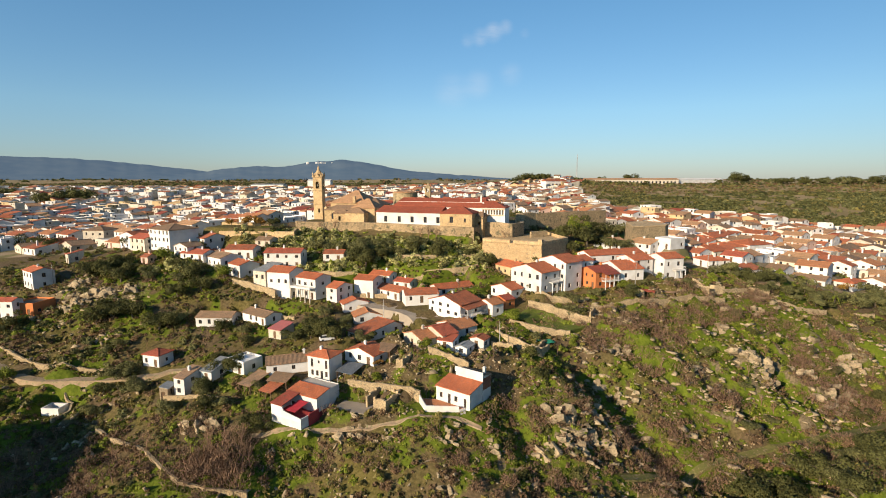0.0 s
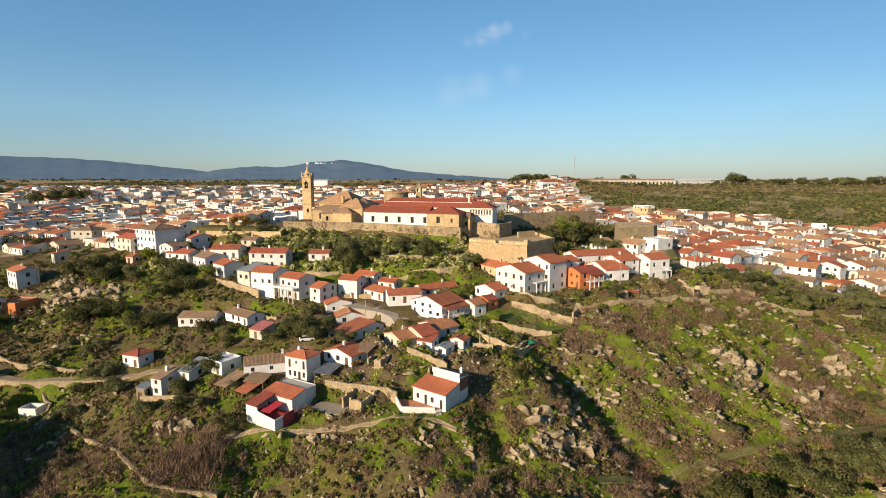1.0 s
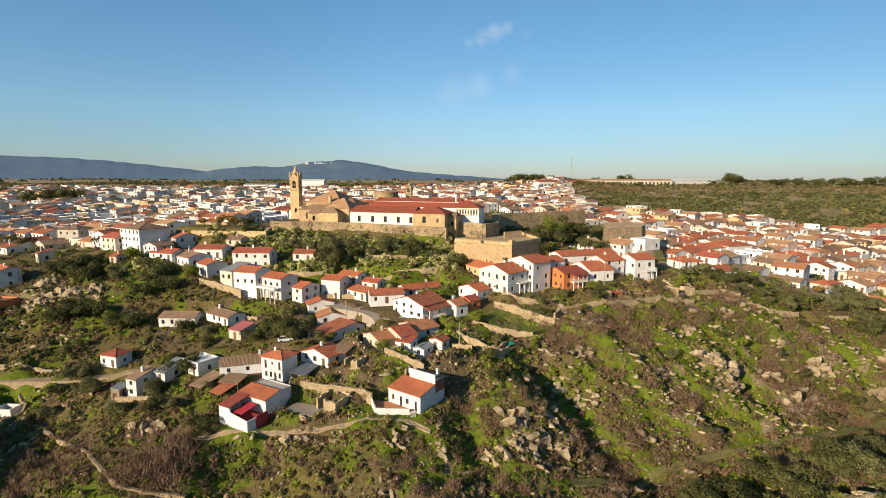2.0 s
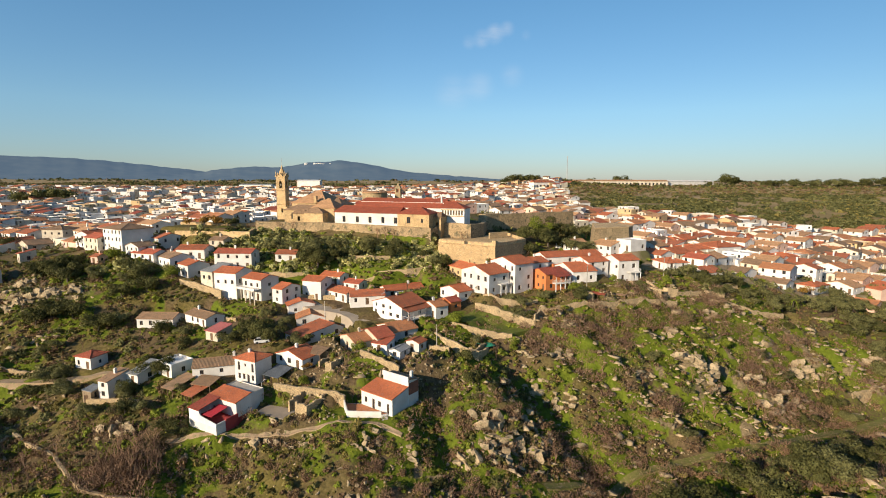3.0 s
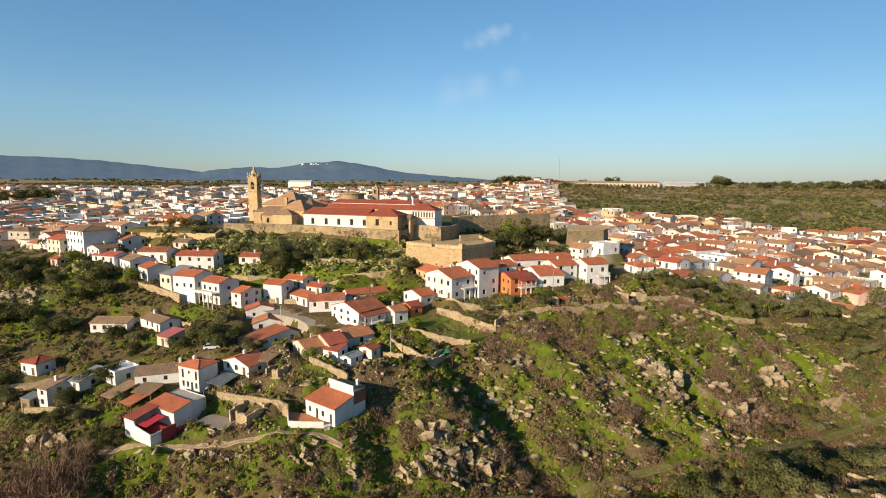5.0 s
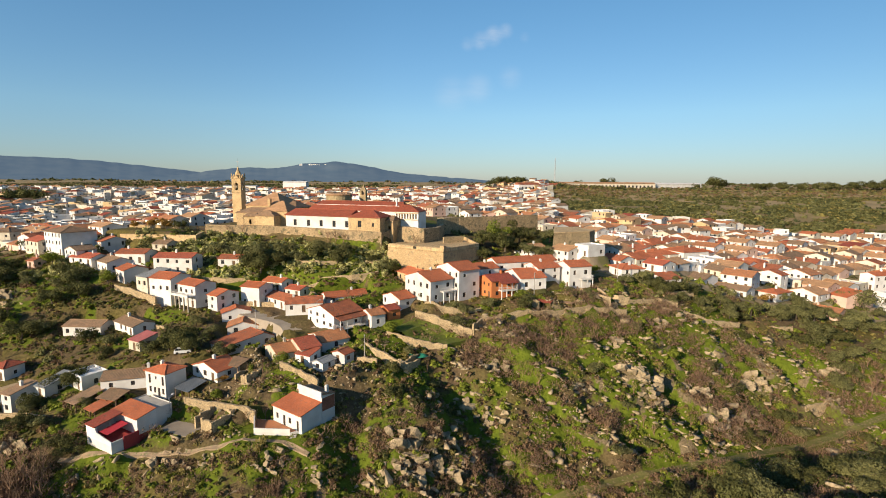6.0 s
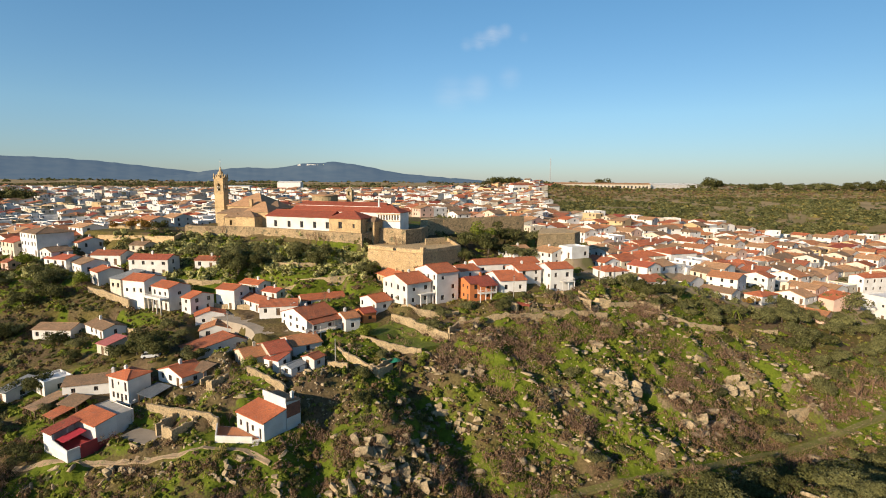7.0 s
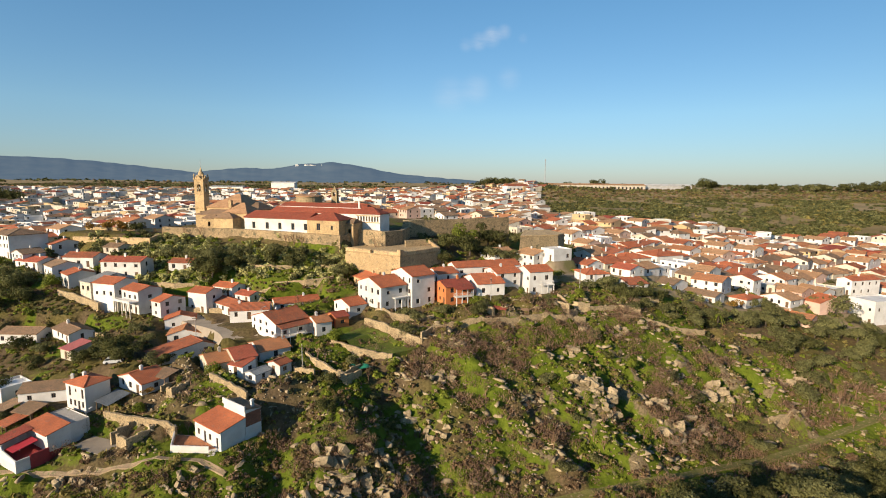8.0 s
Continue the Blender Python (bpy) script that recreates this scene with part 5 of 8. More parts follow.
def make_ground():
    xs, ys = spaced(-4700, 4700, -150, 215, 1.15, 1.09), spaced(-600, 4900, 66, 200, 1.1, 1.075)
    X, Y = np.meshgrid(xs, ys)
    x, y = X.ravel(), Y.ravel()
    z = ground(x, y)
    nx, ny = len(xs), len(ys)
    k = np.arange(nx * ny).reshape(ny, nx)
    quads = np.stack([k[:-1, :-1], k[:-1, 1:], k[1:, 1:], k[1:, :-1]], -1).reshape(-1, 4)
    me = bpy.data.meshes.new("ground")
    me.from_pydata(np.stack([x, y, z], 1).tolist(), [], quads.tolist())
    me.polygons.foreach_set("use_smooth", np.ones(len(quads), bool))
    g, r, b = zones(x, y)
    at = me.attributes.new("zones", "FLOAT_COLOR", "POINT")
    at.data.foreach_set("color", np.stack([g, r, b, np.ones_like(g)], 1).ravel())
    m = bpy.data.materials.new("hillside_soil")
    m.use_nodes = True
    n, l = m.node_tree.nodes, m.node_tree.links
    p = n["Principled BSDF"]
    p.inputs["Roughness"].default_value, p.inputs["Specular IOR Level"].default_value = 0.95, 0.1
    geo, att, sep = n.new("ShaderNodeNewGeometry"), n.new("ShaderNodeAttribute"), n.new("ShaderNodeSeparateColor")
    att.attribute_name = "zones"
    l.new(att.outputs["Color"], sep.inputs[0])

    def ns(scale, detail=6.0):
        t = n.new("ShaderNodeTexNoise")
        t.inputs["Scale"].default_value, t.inputs["Detail"].default_value = scale, detail
        l.new(geo.outputs["Position"], t.inputs["Vector"])
        return t.outputs["Fac"]

    def ramp(fac, lo, hi):
        t = n.new("ShaderNodeMapRange")
        t.inputs[1].default_value, t.inputs[2].default_value = lo, hi
        l.new(fac, t.inputs[0])
        return t.outputs[0]

    def mix(fac, a, c):
        t = n.new("ShaderNodeMix")
        t.data_type = "RGBA"
        l.new(fac, t.inputs[0])
        for s, v in ((t.inputs[6], a), (t.inputs[7], c)):
            if isinstance(v, tuple):
                s.default_value = rgb(v)
            else:
                l.new(v, s)
        return t.outputs[2]

    def add(a, c, k):
        t = n.new("ShaderNodeMath")
        t.operation = "MULTIPLY_ADD"
        l.new(c, t.inputs[0])
        t.inputs[1].default_value = k
        l.new(a, t.inputs[2])
        return t.outputs[0]

    fine, broad = ns(1.6, 8.0), ns(0.09, 4.0)
    soil = mix(ramp(fine, 0.35, 0.65), (0.085, 0.060, 0.033), (0.145, 0.102, 0.058))
    soil = mix(ramp(broad, 0.4, 0.6), soil, mix(ramp(fine, 0.4, 0.6), (0.088, 0.074, 0.021), (0.140, 0.113, 0.037)))
    cut = n.new("ShaderNodeSeparateXYZ")
    l.new(geo.outputs["Position"], cut.inputs[0])
    soil = mix(ramp(cut.outputs["Y"], 300.0, 420.0), soil, mix(ramp(ns(0.035, 7.0), 0.42, 0.6), (0.33, 0.240, 0.125), (0.215, 0.165, 0.082)))
    grass = mix(ramp(ns(0.8), 0.35, 0.65), (0.074, 0.100, 0.010), (0.120, 0.147, 0.016))
    col = mix(ramp(add(sep.outputs[0], fine, 0.8), 0.75, 1.05), soil, grass)
    stone = mix(ramp(ns(2.3, 8.0), 0.4, 0.6), (0.215, 0.165, 0.098), (0.125, 0.096, 0.055))
    col = mix(ramp(add(sep.outputs[1], fine, 0.7), 0.75, 0.95), col, stone)
    col = mix(sep.outputs[2], col, mix(ramp(ns(0.12), 0.45, 0.6), (0.28, 0.215, 0.14), (0.14, 0.128, 0.055)))
    l.new(col, p.inputs["Base Color"])
    bp = n.new("ShaderNodeBump")
    bp.inputs["Strength"].default_value, bp.inputs["Distance"].default_value = 0.9, 0.3
    l.new(ns(1.1, 9.0), bp.inputs["Height"])
    l.new(bp.outputs["Normal"], p.inputs["Normal"])
    me.materials.append(m)
    return tagged(new("ground", me), "rocky hillside with winter grass and bare earth", "ground", kind="structure")


make_ground()

TRACKS = []


def track(name, pts, width, mat, label, lift=0.08, level=False):
    """A strip of road draped on the land, or evenly graded along its length."""
    v = [Vector((*p, 0)) for p in pts]
    line = []
    for i in range(len(v) - 1):
        p0, p1, p2, p3 = v[max(i - 1, 0)], v[i], v[i + 1], v[min(i + 2, len(v) - 1)]
        m = max(2, int((p2 - p1).length / 1.2))
        for k in range(m):
            t = k / m
            line.append(0.5 * (2 * p1 + (p2 - p0) * t + (2 * p0 - 5 * p1 + 4 * p2 - p3) * t * t + (3 * p1 - p0 - 3 * p2 + p3) * t ** 3))
    line.append(v[-1])
    s = Shape()
    rows = []
    for i, p in enumerate(line):
        d = (line[min(i + 1, len(line) - 1)] - line[max(i - 1, 0)]).normalized()
        n = Vector((-d.y, d.x, 0))
        TRACKS.append((p.x, p.y, width / 2))
        q = [p + n * width * k for k in (-0.62, -0.5, -0.17, 0.17, 0.5, 0.62)]
        hs = ground([a.x for a in q], [a.y for a in q])
        mid = float(np.mean(hs[1:5]))
        zz = [hs[0] - 0.3] + [max(0.6 * mid + 0.4 * h, h) + lift for h in hs[1:5]] + [hs[5] - 0.3]
        rows.append([(a.x, a.y, float(h)) for a, h in zip(q, zz)])
    if level:
        tops = np.array([0.1 + sum(h for _, _, h in r[1:5]) / 4 for r in rows])
        grade = np.convolve(np.pad(tops, 6, "edge"), np.ones(13) / 13, "valid")
        rows = [[(x, y, g - (2.6 if j in (0, 5) else 0.0)) for j, (x, y, _) in enumerate(r)] for r, g in zip(rows, grade)]
    for r0, r1 in zip(rows, rows[1:]):
        for k in range(5):
            s.face([r0[k], r1[k], r1[k + 1], r0[k + 1]][::-1])
    return tagged(part(name, s, mat), label, "path", kind="structure")


track("road_valley", VALLEY, 1.5, GREEN_TRACK, "narrow grassy track along the valley floor", 0.22)
track("road_left", [(-140, 138), (-119.9, 132.6), (-108.5, 128.2), (-92.6, 127.6), (-77.4, 127.6), (-69.2, 128.7), (-54, 121.8)], 2.6, EARTH, "earth track along the hillside", 0.15, True)
track("road_street", [(-31, 164), (-24.5, 157.5), (-16.6, 151.6), (-10.0, 146.4), (-5.0, 140.6), (-2.8, 134.0)], 8.4, PAVING, "paved village street between white houses", 0.25, True)
track("road_spur", [(-40, 100.0), (-29.2, 100.4), (-16.4, 100.6), (-5, 100.6), (3, 100.2), (8, 98.6)], 0.9, EARTH, "earth path round the spur below the houses")

# garden walls of dry stone
for i, (pts, h) in enumerate((
        (((25.5, 148.2), (33.6, 142.8), (41.0, 138.0)), 2.3),
        (((41.0, 138.0), (43.5, 143.0)), 2.2),
        (((18.6, 138.0), (26.3, 135.0), (34.3, 132.9)), 1.6),
        (((14.0, 131.0), (20.4, 126.6), (25.0, 123.8), (27.5, 127.5)), 2.0),
        (((43.5, 143.0), (47.7, 143.4), (60.9, 146.0), (73.3, 149.4), (86.0, 152.0)), 1.6),
        (((-22.0, 112.6), (-16.1, 110.6), (-8.0, 108.9), (-5.0, 107.4)), 1.7),
        (((-66.0, 114.5), (-58.0, 113.0), (-50.0, 110.0)), 1.0),
        (((98.0, 156.0), (112.0, 157.5), (124.0, 160.5)), 1.1),
        (((-78.5, 108.6), (-70.0, 103.0), (-61.6, 97.8), (-55.0, 92.2), (-49.4, 88.0), (-43.0, 86.6), (-36.0, 86.5)), 0.8),
        (((-135.0, 143.0), (-120.0, 137.0), (-108.0, 132.0), (-93.0, 131.4), (-82.0, 132.0)), 1.0),
        (((-97.5, 125.0), (-94.0, 122.6), (-92.6, 119.5), (-93.4, 114.5)), 1.3),
        (((131.0, 139.3), (136.5, 140.0), (142.0, 141.8)), 1.8),
        (((-70.0, 166.5), (-60.0, 163.5), (-54.0, 160.5)), 2.4),
        (((-30.0, 162.0), (-15.0, 160.0), (2.0, 163.0)), 1.5),
        (((-12.0, 168.5), (4.0, 170.0), (12.0, 173.0)), 0.8),
        (((-16.0, 178.0), (-8.0, 176.5), (-2.0, 177.5)), 1.5),
        (((6.0, 178.5), (14.0, 177.0)), 1.3),
        (((-44.0, 171.0), (-36.0, 169.0), (-30.0, 170.0)), 1.4),
        (((104.0, 165.0), (113.0, 168.0)), 1.6),
        (((88.0, 157.0), (98.0, 160.0), (104.0, 159.0)), 1.4),
        (((74.4, 158.6), (77.4, 155.2), (81.7, 153.0)), 2.2),
        (((80.0, 160.5), (85.0, 156.5), (88.5, 157.2)), 1.6),
        (((56.3, 157.0), (58.4, 152.4), (60.3, 149.4)), 1.6),
        (((28.0, 151.4), (36.0, 149.0), (44.0, 150.0)), 1.3),
        (((-3.6, 119.6), (0.9, 117.6), (6.1, 114.8)), 1.9),
        (((12.5, 126.2), (17.7, 124.0)), 1.4),
        (((-58.0, 154.0), (-50.0, 151.0), (-44.0, 147.0)), 1.5))):
    tagged(ribbon("garden_wall", pts, 0.5, h, RUBBLE, 0.3), "tumbledown dry-stone garden wall on the slope", "stone wall", "garden walls")


tagged(ribbon("garden_wall", ((133.0, 165.4), (138.5, 164.9), (143.8, 165.3)), 0.5, 3.0, RUBBLE, 0.4, 4.0, 27.1), "high rubble retaining wall above the gully", "stone wall", "garden walls")


def lawn(a, b, c, d, front, label, mat=None):
    """Terraced lawn: front edge a-b at the top of its wall, back edge d-c on the land."""
    s = Shape()
    a, b, c, d = (Vector((*p, 0)) for p in (a, b, c, d))
    rows = []
    for j in range(7):
        row = []
        for i in range(13):
            p = a.lerp(b, i / 12).lerp(d.lerp(c, i / 12), j / 6)
            f = a.lerp(b, i / 12)
            z = max(floor_at(f.x, f.y) + front + 0.02 * math.sin(i * 1.9 + j), floor_at(p.x, p.y) + 0.12)
            row.append((p.x, p.y, z))
        rows.append(row)
    for r0, r1 in zip(rows, rows[1:]):
        for i in range(12):
            s.face([r0[i], r0[i + 1], r1[i + 1], r1[i]])
    edge = [r[0] for r in rows], [r[-1] for r in rows]
    for line in edge:
        for p, q in zip(line, line[1:]):
            s.face([p, q, (q[0], q[1], q[2] - 3.0), (p[0], p[1], p[2] - 3.0)])
    return tagged(part("lawn", s, mat or TURF), label, "lawn", kind="structure")


lawn((18.6, 138.3), (34.3, 133.2), (40.6, 137.6), (25.3, 147.4), 1.35, "green terraced lawn behind a dry-stone wall")

# ---- plants and stones ----


def quads_mesh(name, q, mat):
    """A mesh of loose leaf blades; q: corners, n x 3 or 4 x 3."""
    n, k = q.shape[:2]
    me = bpy.data.meshes.new(name)
    me.vertices.add(n * k)
    me.vertices.foreach_set("co", np.ascontiguousarray(q, np.float32).ravel())
    me.loops.add(n * k)
    me.loops.foreach_set("vertex_index", np.arange(n * k, dtype=np.int32))
    me.polygons.add(n)
    me.polygons.foreach_set("loop_start", np.arange(0, n * k, k, dtype=np.int32))
    me.update(calc_edges=True)
    for m in (mat if isinstance(mat, (list, tuple)) else [mat]):
        me.materials.append(m)
    return me


def blades(rng, centre, normal, size, aspect=1.0):
    """Three-cornered leaf clumps at the centres, facing roughly along the normals."""
    n = len(centre)
    r = rng.normal(size=(n, 3))
    u = np.cross(normal, r)
    u /= np.linalg.norm(u, axis=1)[:, None] + 1e-9
    v = np.cross(normal, u)
    s = size * rng.uniform(0.6, 1.35, n)[:, None]
    u, v = u * s, v * s * aspect
    k = 0.25 * s * normal
    return np.stack([centre - u - v * 0.6 - k, centre + u - v * 0.7 + k * 0.5, centre + u * 0.1 + v - k], 1)


def crown(seed, rx, rz, n, leaf, blobs=9, low=0.0, fill=0.35):
    """Leaf clumps over an uneven heap of boughs."""
    rng = np.random.default_rng(seed)
    c = rng.normal(size=(blobs, 3)) * np.array([rx, rx, rz]) * 0.42
    c[:, 2] = np.abs(c[:, 2]) * 0.9 + low
    rad = rng.uniform(0.34, 0.62, blobs) * rx
    which = rng.integers(0, blobs, n)
    d = rng.normal(size=(n, 3))
    d /= np.linalg.norm(d, axis=1)[:, None]
    d[:, 2] = np.abs(d[:, 2]) * rng.choice((1, 1, 1, -0.6), n)
    rr = rad[which] * (1 - fill * rng.random(n) ** 3) * (0.9 + 0.2 * rng.random(n))
    p = c[which] + d * rr[:, None] * np.array([1, 1, rz / rx * 0.95])
    nrm = d + 0.28 * rng.normal(size=(n, 3))
    nrm /= np.linalg.norm(nrm, axis=1)[:, None]
    return blades(rng, p, nrm, leaf)


def trunk(seed, h, r, spreadr, limbs=5):
    rng = random.Random(seed)
    s = Shape()
    bend = Vector((rng.uniform(-0.2, 0.2) * h, rng.uniform(-0.2, 0.2) * h, h * 0.55))
    s.tube((0, 0, -0.5), bend, r, r * 0.7, 7)
    for i in range(limbs):
        a = 2 * math.pi * (i + rng.random() * 0.7) / limbs
        tip = bend + Vector((math.cos(a) * spreadr * 0.7, math.sin(a) * spreadr * 0.7, h * rng.uniform(0.35, 0.75)))
        mid = bend.lerp(tip, 0.5) + Vector((0, 0, 0.12 * h))
        s.tube(bend, mid, r * 0.6, r * 0.4, 5)
        s.tube(mid, tip, r * 0.4, r * 0.12, 5)
    return s


def make_tree(kind, seed, rx, rz, h, n, leaf, label):
    base = new("tree")
    part("trunk", trunk(seed, h, 0.06 * rx + 0.06, rx), BARK, base)
    part("crown", quads_mesh("crown", crown(seed, rx, rz, n, leaf, 11) + np.array([0, 0, h * 0.62]), LEAF[kind]), None, base)
    return tagged(base, label, "tree", "hillside trees")


def make_bare_tree(seed, h, label):
    rng = random.Random(seed)
    base = new("bare_tree")
    s = Shape()

    def grow(a, d, length, r, level):
        b = a + d * length
        s.tube(a, b, r, r * 0.6, 5 if level < 2 else 3)
        if level >= 4:
            return
        for k in range(3 if level else 4):
            e = (d + Vector((rng.uniform(-0.75, 0.75), rng.uniform(-0.75, 0.75), rng.uniform(-0.05, 0.5)))).normalized()
            grow(a.lerp(b, rng.uniform(0.6, 1.0)), e, length * rng.uniform(0.55, 0.8), r * 0.55, level + 1)

    grow(Vector((0, 0, -0.3)), Vector((rng.uniform(-0.1, 0.1), rng.uniform(-0.1, 0.1), 1)), h * 0.33, h * 0.02, 0)
    part("crown", s, TWIG, base)
    return tagged(base, label, "tree", "bare trees")


def make_twigs(seed, rx, h, n, mat, stout=1.0):
    """A leafless thicket: a sheaf of thin upright stems with side shoots."""
    rng = np.random.default_rng(seed)
    a = rng.uniform(0, 2 * np.pi, n)
    r = rx * np.sqrt(rng.random(n))
    foot = np.stack([np.cos(a) * r, np.sin(a) * r, rng.uniform(0, 0.6, n) * h], 1)
    lean = np.stack([np.cos(a) * 0.5 * r / rx, np.sin(a) * 0.5 * r / rx, np.ones(n)], 1) + 0.45 * rng.normal(size=(n, 3))
    lean /= np.linalg.norm(lean, axis=1)[:, None]
    tip = foot + lean * (h * rng.uniform(0.25, 0.55, n))[:, None] * (1.1 - 0.5 * r / rx)[:, None]
    side = np.cross(lean, rng.normal(size=(n, 3)))
    side *= (stout * rng.uniform(0.02, 0.05, n) / (np.linalg.norm(side, axis=1) + 1e-9))[:, None]
    return quads_mesh("thicket", np.stack([foot - side, foot + side, tip], 1), mat)


def make_rock(seed, flat=0.7, corners=13):
    """An angular block: the hull of a few corners pushed out of a slab."""
    bm = bmesh.new()
    rng = random.Random(seed)
    for _ in range(corners):
        d = Vector((rng.gauss(0, 1), rng.gauss(0, 1), rng.gauss(0, 1))).normalized()
        m = max(abs(d.x), abs(d.y), abs(d.z))
        bm.verts.new(d * (0.25 + 0.75 / m * rng.uniform(0.72, 1.0)))
    bmesh.ops.convex_hull(bm, input=bm.verts)
    bmesh.ops.delete(bm, geom=[v for v in bm.verts if not v.link_faces], context="VERTS")
    for v in bm.verts:
        v.co.z *= flat
    bmesh.ops.recalc_face_normals(bm, faces=bm.faces)
    me = bpy.data.meshes.new("boulder")
    bm.to_mesh(me)
    bm.free()
    me.materials.append(ROCK)
    return me


def near_tracks(x, y):
    t = np.array(TRACKS)
    hit = np.zeros(len(x), bool)
    for i in range(0, len(x), 4000):
        d = np.hypot(x[i:i + 4000, None] - t[None, :, 0], y[i:i + 4000, None] - t[None, :, 1])
        hit[i:i + 4000] = (d < t[None, :, 2] + 0.9).any(1)
    return hit


def scatter(n, seed, x0, x1, y0, y1, density, margin=1.2):
    """Places in a field, thinned by density(x, y), clear of houses and roads."""
    rng = np.random.default_rng(seed)
    x, y = rng.uniform(x0, x1, n), rng.uniform(y0, y1, n)
    ok = rng.random(n) < density(x, y)
    x, y = x[ok], y[ok]
    ok = ~in_pad(x, y, margin) & ~near_tracks(x, y)
    x, y = x[ok], y[ok]
    return x, y, ground(x, y), rng


def hamlet(x, y):
    """Near 1 among the closely built houses and the street."""
    return np.clip(1.4 * bump2(x, y, -10, 140, 20, 24) + 1.2 * bump2(x, y, -30, 158, 24, 9) + 0.9 * bump2(x, y, 6, 128, 12, 12), 0, 1)


def scrub_density(x, y):
    n1 = fbm(x / 11.0, y / 11.0, 51)
    wild = wildness(x, y)
    d = wild * np.clip((n1 - 0.36) * 4.0, 0.3, 1) * 0.85
    d = d + 0.16 * (1 - wild) * (~in_town(x, y)) * np.clip((n1 - 0.35) * 4, 0, 1)
    d = d + 1.1 * bump2(x, y, -22, 184, 45, 15) * np.clip((n1 - 0.26) * 4, 0, 1) + 0.6 * bump2(x, y, 60, 187, 25, 9) + 0.55 * bump2(x, y, -85, 165, 30, 22)
    d = d + 0.7 * bump2(x, y, 75, 104, 40, 6) + 0.9 * bump2(x, y, -62, 96, 34, 9) + 0.5 * bump2(x, y, 20, 95, 30, 6) + 0.7 * bump2(x, y, -48, 105, 20, 8) + 0.55 * bump2(x, y, 52, 113, 16, 12) + 0.8 * bump2(x, y, 20, 101, 14, 8)
    d = d * (1 - 0.55 * ease((x - 32) / 20.0) * wild * (fbm(x / 15.0, y / 15.0, 77) < 0.51) * (y > 100 + 0.34 * (x - 57)))
    d = d * (1 - 0.55 * hamlet(x, y))
    d = d * (1 - 0.6 * bump2(x, y, 12, 88, 26, 6)) * (1 - 0.85 * bump2(x, y, -120, 162, 22, 9)) + 0.5 * bump2(x, y, -85, 190, 40, 14) * (n1 > 0.42) * ~in_town(x, y)
    return np.clip(d, 0, 1)


def joined(name, protos, places, mat, label, category):
    """Many small things past counting, in one mesh. places: rows of proto, x, y, z, turn, size, height."""
    vs, fs, mi, mats, k = [], [], [], [], 0
    for m in protos:
        for q in m.materials:
            if q not in mats:
                mats.append(q)
    data = []
    for m in protos:
        co = np.empty(len(m.vertices) * 3)
        m.vertices.foreach_get("co", co)
        n = len(m.polygons[0].vertices)
        ix = np.empty(len(m.polygons) * n, np.int32)
        m.loops.foreach_get("vertex_index", ix)
        data.append((co.reshape(-1, 3), ix.reshape(-1, n), mats.index(m.materials[0])))
    for p, x, y, z, a, s, hz in places:
        co, ix, slot = data[int(p)]
        c, sn = math.cos(a) * s, math.sin(a) * s
        vs.append(np.stack([co[:, 0] * c - co[:, 1] * sn + x, co[:, 0] * sn + co[:, 1] * c + y, co[:, 2] * s * hz + z], 1))
        fs.append(ix + k)
        mi.append(np.full(len(ix), slot, np.int32))
        k += len(co)
    v, f = np.concatenate(vs), np.concatenate(fs)
    me = bpy.data.meshes.new(name)
    n = f.shape[1]
    me.vertices.add(len(v))
    me.vertices.foreach_set("co", v.astype(np.float32).ravel())
    me.loops.add(f.size)
    me.loops.foreach_set("vertex_index", f.astype(np.int32).ravel())
    me.polygons.add(len(f))
    me.polygons.foreach_set("loop_start", np.arange(0, f.size, n, dtype=np.int32))
    for q in mats:
        me.materials.append(q)
    me.polygons.foreach_set("material_index", np.concatenate(mi))
    me.update(calc_edges=True)
    return tagged(new(name, me), label, category, kind="stuff")


# shrubs: the nearest ones singly, the rest of the scrub joined
KINDS = (("oak", 1.5, 1.2, 0.17), ("oak", 1.1, 0.9, 0.15), ("olive", 1.4, 1.2, 0.16), ("green", 1.2, 0.8, 0.15), ("broom", 1.1, 0.9, 0.13), ("broom", 0.8, 0.7, 0.12), ("bramble", 1.3, 0.8, 0.12), ("bramble", 1.0, 0.9, 0.11), ("cactus", 1.3, 1.1, 0.17))
SHRUBS = [(k[0], quads_mesh("shrub", crown(300 + i, k[1], k[2], 420, k[3] * 1.05, 8), LEAF[k[0]])) for i, k in enumerate(KINDS)]
LIGHT = [quads_mesh("shrub_far", crown(300 + i, k[1], k[2], 112, k[3] * 1.75, 8), LEAF[k[0]]) for i, k in enumerate(KINDS)]
THICKETS = [make_twigs(330 + i, 1.3, 1.9, 330, TWIG, 1.1) for i in range(3)]
SPARSE = [make_twigs(335 + i, 1.6, 1.8, 150, TWIG, 1.05) for i in range(3)]
SHRUB_LABEL = {"oak": "dark evergreen oak scrub on the slope", "olive": "grey-green wild olive bush on the slope", "green": "bright green leafy bush", "broom": "dry yellowish broom bush on the slope", "bramble": "brown winter bramble clump on the slope", "cactus": "dusty green prickly pear clump"}

